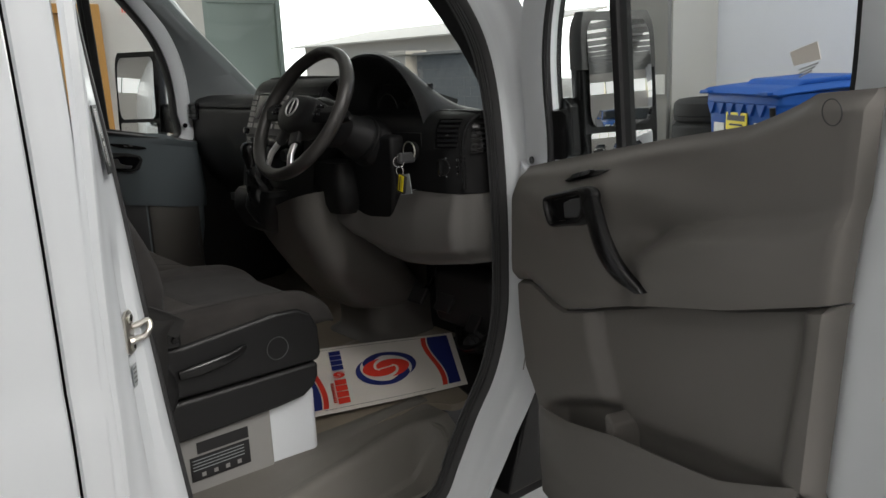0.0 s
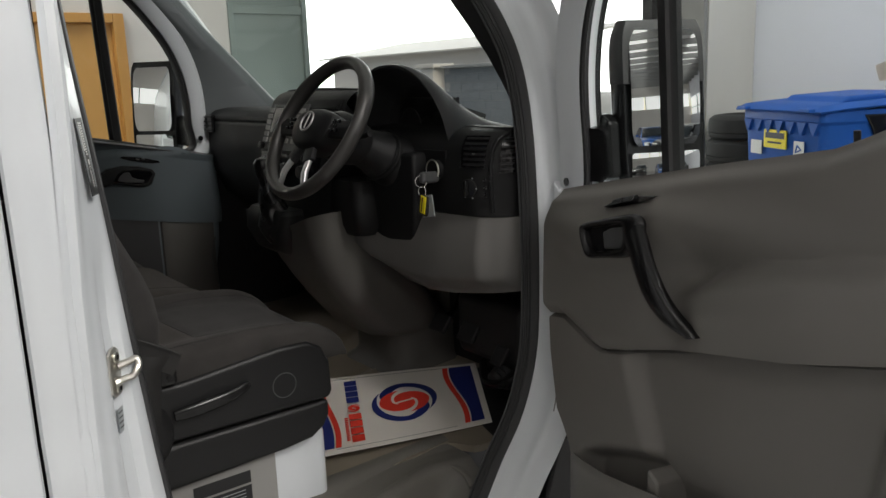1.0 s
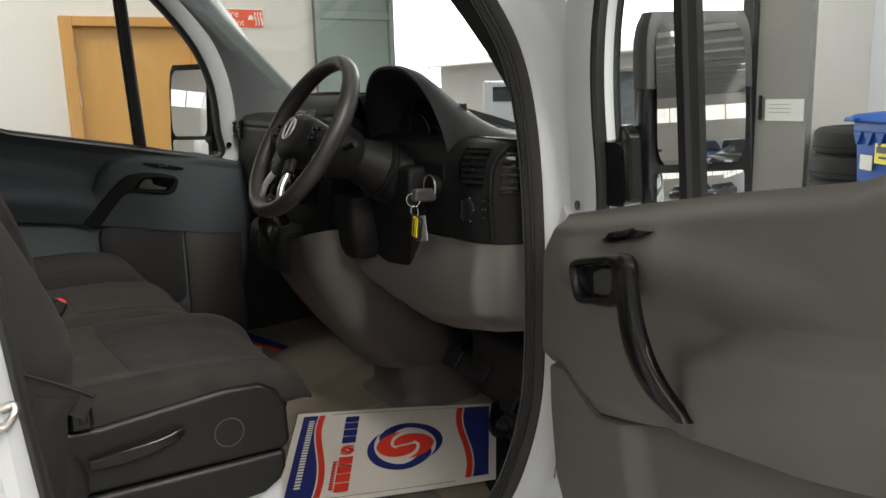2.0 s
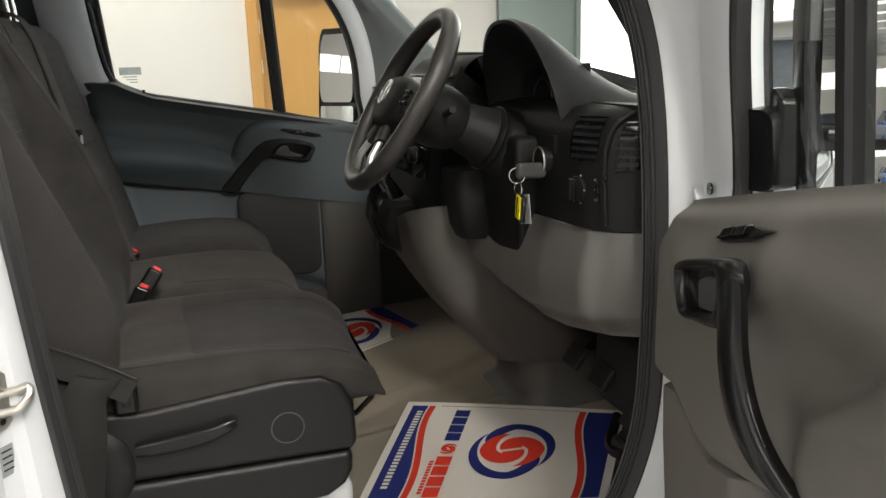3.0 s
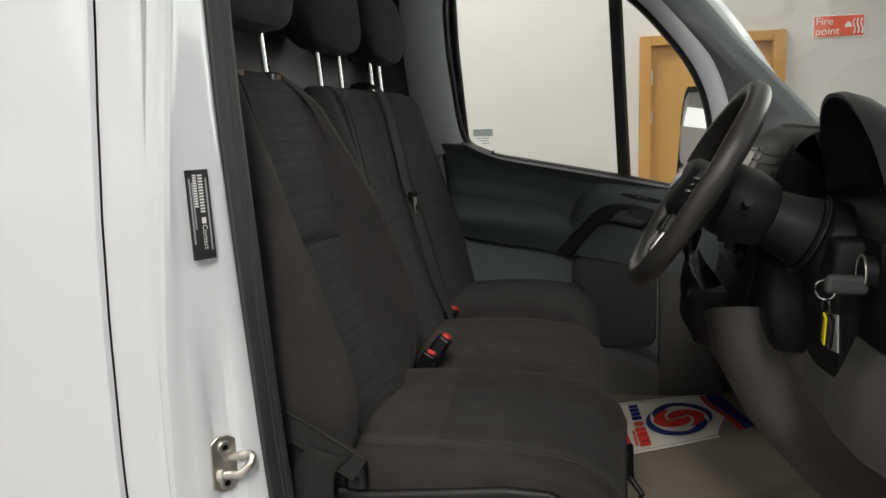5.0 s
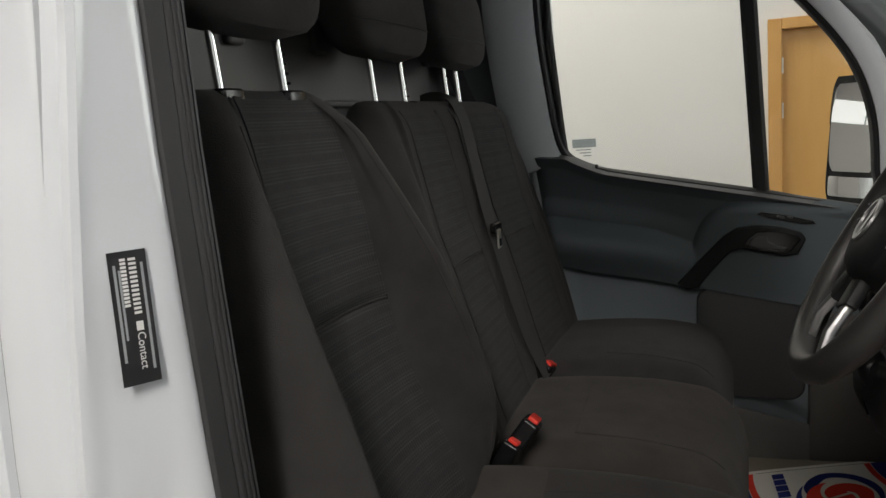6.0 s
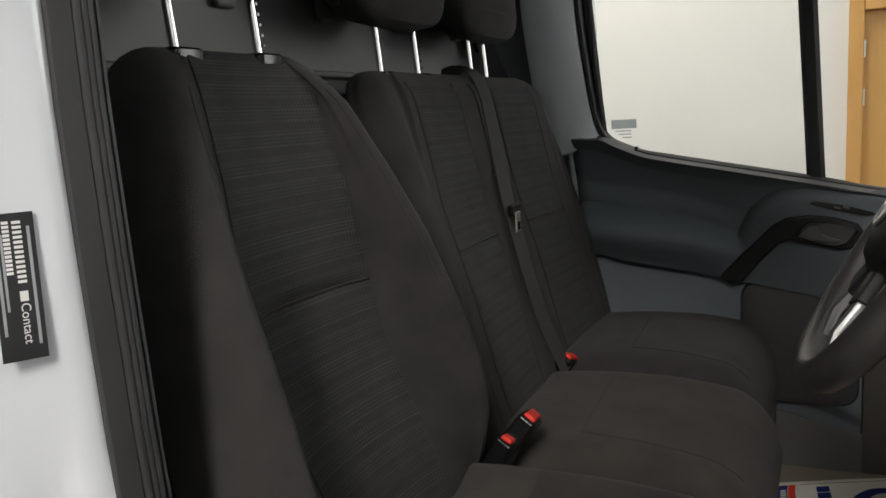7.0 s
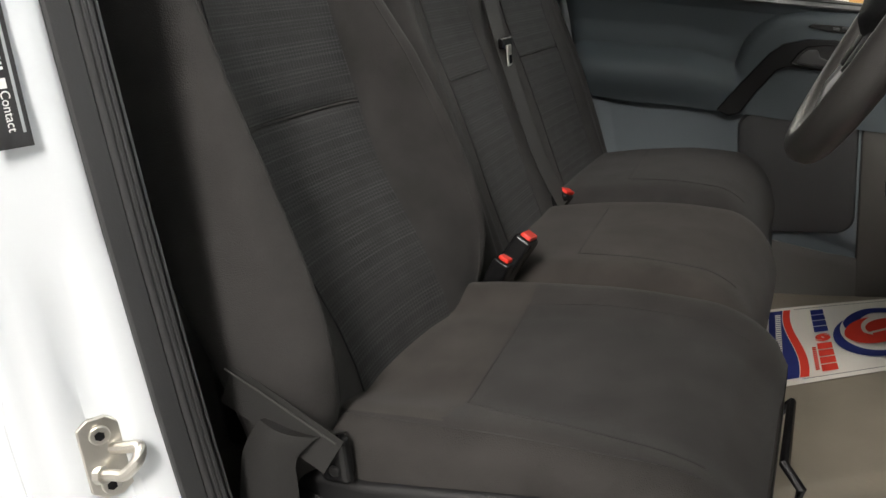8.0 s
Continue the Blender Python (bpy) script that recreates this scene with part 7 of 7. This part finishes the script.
def bench_panel(z0, z1, x0, x1, grow):
    """A panel of the bench's front between two places across it."""
    def f(s, t):
        z = lerp(z0, z1, t)
        x = lerp(x0, x1, s)
        loop = bb.slice(z)[40:68]
        for p, q in zip(loop, loop[1:]):
            if (p.x - x) * (q.x - x) <= 0:
                k = (x - p.x) / ((q.x - p.x) or 1)
                return (x, lerp(p.y, q.y, k) + grow, z + grow * 0.25)
        return (x, table(MIDB, z) + grow, z)
    return f


for x0, x1 in ((0.035, -0.175), (-0.375, -0.615)):
    for z0, z1 in ((1.325, 1.63), (0.98, 1.315)):
        part("insert", sheet(bench_panel(z0, z1, x0, x1, 0.0025), 16, 24, 0.0, (abs(x1 - x0), z1 - z0)), PLAID, b1, "ribbed plaid insert panel")
    part("seam", tube([bench_panel(1.32, 1.32, x0, x1, 0.001)(i / 16, 0) for i in range(17)], 0.0022, 6), FAB, b1)
for x in (0.040, -0.180, -0.275, -0.370, -0.620):
    part("seam", tube([bench_panel(0.98, 1.64, x, x, 0.001)(0, i / 30) for i in range(31)], 0.0026 if x == -0.275 else 0.0014, 6), RUBBER, b1)
MIDCUSH, OUTCUSH = (-0.062, 0.240, 0.0, 0.497, 0.84, 1.008, 0.010, 0.05, 0.42), (-0.535, 0.255, 0.0, 0.460, 0.84, 1.026, 0.004, 0.05, 0.46)
# the middle cushion takes the lit copy, the outer one the plain fabric
c1 = part("middle_cushion", cushion(*MIDCUSH), FABLIT, bench, "charcoal cushion, warm light in its colour")
c2 = part("outer_cushion", cushion(*OUTCUSH), FAB, bench, "black fabric cushion")
for shape, cc in ((MIDCUSH, c1), (OUTCUSH, c2)):
    part("cushion_seam", seam_on(shape, [(-0.62, 0.34, 0), (0, 0.36, 0), (0.62, 0.38, 0)]), FAB, cc)
    part("cushion_seam", seam_on(shape, [(0.62, 0.38, 0), (0.66, 0.6, 0), (0.66, 0.92, 0)]), FAB, cc)
part("bench_base", boxes(((-0.28, 0.24, 0.73), (0.86, 0.44, 0.27))), SEATP, bench, "dark bench base", bevel=0.02)
headrest("black fabric middle headrest on chrome posts", -0.038, -0.213, 1.757, 0.185, (0.030, -0.124), 1.660)
headrest("black fabric outer headrest on chrome posts", -0.485, -0.218, 1.757, 0.180, (-0.411, -0.501), 1.660)


# ---- belts and buckles ----
def strap(pts, width, facing, n=40):
    path = spline(pts, n)
    return sweep(path, [(-width / 2, -0.0007), (width / 2, -0.0007), (width / 2, 0.0007), (-width / 2, 0.0007)], False, facing)


def buckle(label, base, tip, turn):
    b = root("belt_buckle", label, "seat belt buckle", "buckles", base)
    base, tip = Vector(base), Vector(tip)
    d = (tip - base).normalized()
    q = d.to_track_quat("Z", "Y").to_matrix() @ Euler((0, 0, radians(turn))).to_matrix()
    part("stalk", rod(base - d * 0.07, base, 0.011, 10), RUBBER, b)
    part("case", boxes((base + d * 0.024, (0.034, 0.058, 0.092), q)), GLOSSB, b, "black buckle case", bevel=0.007)
    part("release_button", boxes((base + d * 0.069, (0.020, 0.046, 0.014), q)), REDBTN, b, "red release button", bevel=0.003)


buckle("black belt buckle with red button beside driver seat", (0.216, 0.100, 1.020), (0.200, 0.140, 1.075), 70)
buckle("second belt buckle with red button by driver seat", (0.238, 0.080, 0.985), (0.232, 0.105, 1.030), 70)
buckle("bench belt buckle with red button between cushions", (-0.285, 0.012, 0.965), (-0.298, 0.048, 1.015), 60)

mb = root("bench_belt", "grey seat belt lying down the bench backrest", "seat belt", at=(-0.3, -0.1, 1.7))
part("webbing", strap([(-0.345, -0.255, 1.662), (-0.340, -0.180, 1.672), (-0.328, -0.140, 1.62), (-0.300, -0.108, 1.52), (-0.268, -0.074, 1.40), (-0.252, -0.050, 1.33), (-0.238, -0.010, 1.20), (-0.245, 0.018, 1.10), (-0.265, 0.055, 1.0)], 0.047, (0.2, 1, 0.3)), WEB, mb, "grey webbing")
part("tongue", boxes(((-0.258, -0.052, 1.362), (0.058, 0.014, 0.024))), GLOSSB, mb, bevel=0.005)
tg = part("tongue_plate", boxes(((-0.255, -0.044, 1.335), (0.026, 0.004, 0.045))), STEEL, mb, "steel belt tongue", bevel=0.003)
part("tongue_slot", boxes(((-0.255, -0.0415, 1.327), (0.012, 0.002, 0.018))), PIANO, tg, smooth=False)

db2 = root("driver_belt", "grey seat belt looped beside the driver seat", "seat belt", at=(0.8, 0.05, 1.0))
def hang(sx, t):
    """The strap drops from its anchor fold, flat to the seat's side, and twists a little."""
    z = 1.058 - 0.35 * max(0, (t - 0.07) / 0.93) - 0.010 * step(0.07, 0.0, t)
    fold = step(0.20, 0.0, t)
    y = lerp(0.022, 0.088, sx) + 0.035 * fold - 0.035 * step(0.15, 1.0, t)
    x = 0.815 + 0.010 * math.sin(math.pi * sx) + 0.022 * step(0.05, 0.4, t) * (1 - sx) - 0.010 * fold * sx - 0.042 * step(0.08, 0.0, t)
    return (x, y, z - 0.022 * sx * fold)


part("webbing", sheet(hang, 10, 30, 0.0016), DARKWEB, db2, "grey webbing, shade in its colour")
part("anchor", boxes(((0.775, 0.112, 1.0), (0.02, 0.04, 0.06))), GLOSSB, db2, bevel=0.009)
part("anchor_bolt", rod((0.783, 0.115, 0.99), (0.788, 0.115, 0.99), 0.007), SEATP, db2, bevel=0.002)
part("lap_webbing", strap([(0.800, 0.000, 1.090), (0.803, 0.045, 1.070), (0.803, 0.090, 1.044), (0.800, 0.128, 1.018)], 0.046, (1, 0.0, 0.25), 24), DARKWEB, db2, "shade-darkened webbing running to its anchor")
# the webbing's lit edge, drawn as a thin paler tube
part("lit_webbing_edge", tube([(0.808, 0.008, 1.113), (0.8085, 0.05, 1.092), (0.808, 0.095, 1.066), (0.803, 0.136, 1.038)], 0.0012, 6, 16), WEB, db2, "lit edge of the webbing, a paler tube")
ub = root("outer_belt", "dark seat belt hanging on the far pillar", "seat belt", at=(-0.8, -0.15, 1.8))
part("webbing", strap([(-0.66, -0.285, 1.80), (-0.72, -0.255, 1.66), (-0.80, -0.185, 1.48), (-0.825, -0.14, 1.30), (-0.82, -0.12, 1.1)], 0.047, (1, 0.6, 0)), RUBBER, ub)
part("belt_guide", boxes(((-0.70, -0.30, 1.82), (0.05, 0.03, 0.16))), GLOSSB, ub, bevel=0.01)

# ---- paper mats ----
def paper_mat(label, tl, tr, br, bl, lift):
    pm = root("paper_mat", label, "floor mat", "paper floor mats", [sum(c) / 4 for c in zip(tl, tr, br, bl)])
    tl, tr, br, bl = (Vector(p) for p in (tl, tr, br, bl))

    def at(a, b, up=0.0):
        """a along the long side, b across it."""
        p = tl.lerp(tr, a).lerp(bl.lerp(br, a), b)
        wav = 0.002 * math.sin(4 * a + 2 * b) + 0.002 * math.sin(3 * b + 1.3)
        return p + Vector((0, 0, wav + up))
    part("sheet", sheet(lambda s, t: at(s, t), 30, 24, 0.0012), PAPER, pm, "cream printed paper")
    L, W = (tr - tl).length, (bl - tl).length

    def ink(name, outline, material, up=0.0035):
        """A flat printed shape from its outline in shares of the sheet."""
        bm = bmesh.new()
        vs = [bm.verts.new(at(a, b, up)) for a, b in outline]
        bmesh.ops.triangle_fill(bm, use_beauty=True, edges=[bm.edges.new((vs[i], vs[(i + 1) % len(vs)])) for i in range(len(vs))])
        return part(name, bm, material, pm, smooth=False)

    def ribbon(name, centre, half, material, up=0.0035):
        bm = bmesh.new()
        rows = []
        n = len(centre)
        for i, (a, b) in enumerate(centre):
            a0, b0 = centre[max(0, i - 1)]
            a1, b1 = centre[min(n - 1, i + 1)]
            da, db_ = (a1 - a0) * L, (b1 - b0) * W
            k = math.hypot(da, db_) or 1
            h = half(i / (n - 1)) if callable(half) else half
            na, nb_ = -db_ / k * h / L, da / k * h / W
            rows.append((bm.verts.new(at(a + na, b + nb_, up)), bm.verts.new(at(a - na, b - nb_, up))))
        for (p, q), (r, s) in zip(rows, rows[1:]):
            bm.faces.new((p, q, s, r))
        return part(name, bm, material, pm, smooth=False)
    # swirl: two red arms from the middle, two blue arms hooked round them
    ca, cb, R = 0.56, 0.5, 0.148
    Lm, Wm = L, (W + (br - tr).length) / 2
    for k in range(4):
        red = k < 2
        a0, a1 = (-125, 78) if red else (178, 402)
        pts = []
        for i in range(41):
            f = i / 40
            a = radians(lerp(a0, a1, f) + 180 * (k % 2))
            r = R * (0.04 + 0.45 * min(1, f * 1.7) ** 0.75 + 0.10 * f) if red else R * (0.42 + 0.46 * min(1, f * 2.6) ** 0.7)
            pts.append((ca + 0.74 * r * math.cos(a) / Lm, cb + 0.92 * r * math.sin(a) / Wm))
        thick = (lambda f: R * 0.185 * (1 - f ** 2.6) ** 0.9) if red else (lambda f: R * 0.118 * min(1, 0.25 + f * 4) * (1 - f ** 3.5))
        ribbon("swirl_arm", pts, thick, INKRED if red else INKBLUE, 0.0035 if red else 0.0030)
    # waves at both ends
    def wave(a0, b):
        return a0 + 0.030 * math.sin((b - 0.5) * 5.0)
    bs = [0.055 + 0.89 * i / 20 for i in range(21)]
    for a0, side in ((0.155, -1), (0.845, 1)):
        edge = 0.035 if side < 0 else 0.965
        ink("end_block", [(wave(a0 - 0.0, b) + side * 0.022, b) for b in bs] + [(edge, b) for b in bs[::-1]], INKBLUE)
        ribbon("end_wave", [(wave(a0, b), b) for b in bs], 0.0085, INKRED)
    part("fold_line", tube([at(0.17 + 0.64 * i / 12, 0.045, 0.0014) for i in range(13)], 0.0006, 4), RUBBER, pm)
    part("fold_line", tube([at(0.17 + 0.64 * i / 12, 0.955, 0.0014) for i in range(13)], 0.0006, 4), RUBBER, pm)
    # the maker's name and address stand as plain blocks
    def blocks(a, half, b0, b1, n, material, gap=0.22):
        for k in range(n):
            c0, c1 = lerp(b0, b1, k / n), lerp(b0, b1, (k + 1 - gap) / n)
            ink("print_block", [(a - half, c0), (a + half, c0), (a + half, c1), (a - half, c1)], material, 0.0042)
    blocks(0.285, 0.033, 0.10, 0.44, 4, INKBLUE, 0.13)
    blocks(0.285, 0.033, 0.58, 0.93, 4, INKRED, 0.13)
    blocks(0.236, 0.009, 0.62, 0.90, 12, INKRED, 0.3)
    blocks(0.082, 0.014, 0.12, 0.86, 26, PAPER, 0.35)
    for k in range(2):
        ribbon("swirl_letter", [(0.285 + (0.008 + 0.030 * i / 20) * math.cos(radians(180 * k - 100 + 260 * i / 20)), 0.508 + (0.010 + 0.042 * i / 20) * math.sin(radians(180 * k - 100 + 260 * i / 20))) for i in range(21)], lambda f: 0.0075 * (1 - f ** 3), INKRED, 0.0042)
    return pm


paper_mat("cream paper mat with red and navy print, driver footwell", (0.063, 0.746, 0.600), (0.368, 1.248, 0.624), (0.735, 1.000, 0.613), (0.565, 0.50, 0.598), 0)
paper_mat("cream paper mat with red and navy print, passenger footwell", (-0.69, 0.44, 0.596), (-0.862, 0.872, 0.607), (-0.535, 0.958, 0.615), (-0.25, 0.47, 0.596), 0)

# ---- key and tag hanging from the ignition ----
key = root("key_ring", "car key with steel rings and yellow tag", "keys", at=(0.66, 0.87, 1.28))
part("key_head", boxes(((0.663, 0.868, 1.305), (0.020, 0.066, 0.030), Euler((radians(-4), 0, radians(14))).to_matrix())), SEALTRIM, key, "black key head", bevel=0.008)
def ring_at(c, r, tilt, th=0.0016):
    q = Euler((radians(tilt[0]), radians(tilt[1]), radians(tilt[2]))).to_matrix()
    return tube([Vector(c) + q @ Vector((r * math.cos(a), 0, r * math.sin(a))) for a in [2 * math.pi * i / 24 for i in range(24)]], th, 6, 0, True, (0.3, 1, 0.2))
part("split_ring", ring_at((0.668, 0.838, 1.298), 0.015, (0, 0, 60)), CHROME, key)
part("link_ring", ring_at((0.668, 0.840, 1.272), 0.013, (0, 0, 10)), CHROME, key)
fob = part("fob", boxes(((0.668, 0.844, 1.235), (0.034, 0.012, 0.055), Euler((0, radians(12), 0)).to_matrix())), SEATP, key, "black plastic fob", bevel=0.006)
part("yellow_tag", boxes(((0.673, 0.837, 1.238), (0.021, 0.003, 0.046), Euler((0, radians(12), 0)).to_matrix())), YELLOW, fob, "yellow printed tag", bevel=0.001)
part("tag_print", boxes(((0.671, 0.8348, 1.238), (0.003, 0.001, 0.04), Euler((0, radians(12), 0)).to_matrix())), LABELB, fob, smooth=False)
part("paper_tag", boxes(((0.675, 0.851, 1.233), (0.05, 0.002, 0.056), Euler((0, radians(-10), 0)).to_matrix())), LABELG, key, "crumpled clear tag", smooth=False)

# ---- striker and labels on the rear jamb ----
sk = root("door_striker", "zinc steel door striker bolted to the jamb", "striker", at=(0.962, -0.02, 1.09))
# the jamb faces outward and forward; work in its plane
JN = Vector((0.62, 0.78, 0)).normalized()
JT = Vector((-JN.y, JN.x, 0))
JC = Vector((0.9470, -0.0300, 1.084))


def on_jamb(a, b, d=0.0):
    return JC + JT * a + Vector((0, 0, b)) + JN * d


part("plate", prism([(-0.020, -0.034), (-0.008, -0.043), (0.008, -0.043), (0.020, -0.034), (0.020, 0.034), (0.008, 0.043), (-0.008, 0.043), (-0.020, 0.034)], 0.0, 0.006, lambda p, q, r: on_jamb(p, q, r)), STEEL, sk, "zinc plate", bevel=0.002)
for b in (0.026, -0.028):
    bolt = part("bolt", rod(on_jamb(0, b, 0.006), on_jamb(0, b, 0.011), 0.010, 18), STEEL, sk, bevel=0.002)
    part("socket", rod(on_jamb(0, b, 0.009), on_jamb(0, b, 0.0113), 0.005, 6), PIANO, bolt)
LD = Vector((-0.10, 0.98, 0.14)).normalized()
b1, b2 = on_jamb(-0.010, -0.016, 0.005), on_jamb(0.008, 0.008, 0.005)
part("loop", tube([b1, b1 + LD * 0.02, b1 + LD * 0.034, (b1 + b2) / 2 + LD * 0.041, b2 + LD * 0.034, b2 + LD * 0.02, b2], 0.0060, 10, 34), STEEL, sk, "bent steel striker loop")
part("nut", rod(b1, b1 + LD * 0.008, 0.009, 8), STEEL, sk)

jl = root("jamb_label", "black service label with white print on the jamb", "label", at=(0.955, -0.045, 1.45))
JLN = Vector((0.50, 0.866, 0)).normalized()
JLT = Vector((-JLN.y, JLN.x, 0))
LC = Vector((0.9535, -0.0345, 1.450))
LUP = Vector((-0.085, -0.085, 1)).normalized()


def on_label(a, b, d):
    return LC + JLT * a + LUP * b + JLN * d


part("plate", prism([(-0.0175, -0.062), (0.0175, -0.062), (0.0175, 0.062), (-0.0175, 0.062)], 0.004, 0.0052, lambda p, q, r: on_label(p, q, r)), LABELB, jl, smooth=False)
# lettering runs down the label
lm = Matrix((((-LUP).x, JLT.x, JLN.x, 0), ((-LUP).y, JLT.y, JLN.y, 0), ((-LUP).z, JLT.z, JLN.z, 0), (0, 0, 0, 1)))
# the numbers stand as plain bars
for a, b0, b1, h in ((0.004, 0.056, 0.002, 0.0034), (-0.0045, 0.056, 0.010, 0.0026), (0.0125, 0.05, -0.05, 0.0012), (-0.0125, 0.05, -0.04, 0.0012), (-0.0085, 0.045, -0.02, 0.0010)):
    n = 13
    for k in range(n if h > 0.002 else 0):
        bb = lerp(b0, b1, (k + 0.5) / n)
        part("print_bar", prism([(a - h, bb - 0.0012), (a + h, bb - 0.0012), (a + h, bb + 0.0012), (a - h, bb + 0.0012)], 0.0053, 0.0056, lambda p, q, r: on_label(p, q, r)), LABELW, jl, smooth=False)
    if h <= 0.002:
        part("print_bar", prism([(a - h, b1), (a + h, b1), (a + h, b0), (a - h, b0)], 0.0053, 0.0056, lambda p, q, r: on_label(p, q, r)), LABELG, jl, smooth=False)
letters("print", "Contact", 0.0105, Matrix.Translation(on_label(0.004, -0.014, 0.0054)) @ lm, LABELW, jl, 0.0001)
part("print_bar", prism([(0.0008, -0.0125), (0.0072, -0.0125), (0.0072, -0.004), (0.0008, -0.004)], 0.0053, 0.0056, lambda p, q, r: on_label(p, q, r)), LABELW, jl, smooth=False)
sl = root("jamb_sticker", "small grey printed sticker below the striker", "label", at=(0.94, -0.03, 0.99))
part("plate", prism([(-0.011, -0.022), (0.011, -0.022), (0.011, 0.022), (-0.011, 0.022)], 0.002, 0.0028, lambda p, q, r: on_jamb(p + 0.004, q - 0.088, r)), LABELG, sl, smooth=False)
for k in range(4):
    part("print_bar", prism([(-0.008, -0.001), (0.008, -0.001), (0.008, 0.0015), (-0.008, 0.0015)], 0.0029, 0.0032, lambda p, q, r: on_jamb(p + 0.004, q - 0.088 + 0.014 - 0.009 * k, r)), LABELB, sl, smooth=False)

# ---- yard block wall: one block mesh shared by all ----
random.seed(4)
bk_me = to_mesh("block", boxes(((0, 0, 0), (0.43, 0.19, 0.205))), BLOCK, bevel=0.0, smooth=False)
block_mesh = bk_me.data
bpy.data.objects.remove(bk_me)
for row in range(10):
    for col in range(10):
        bx = -13.56 + 0.44 * col + (0.22 if row % 2 else 0.0)
        if bx > -9.5:
            continue
        blk = new("block", block_mesh)
        blk.parent = yw
        blk.matrix_parent_inverse = yw.matrix_basis.inverted()
        blk.location = (bx, 12.30 + random.uniform(-0.004, 0.004), -0.14 + 0.215 * row)
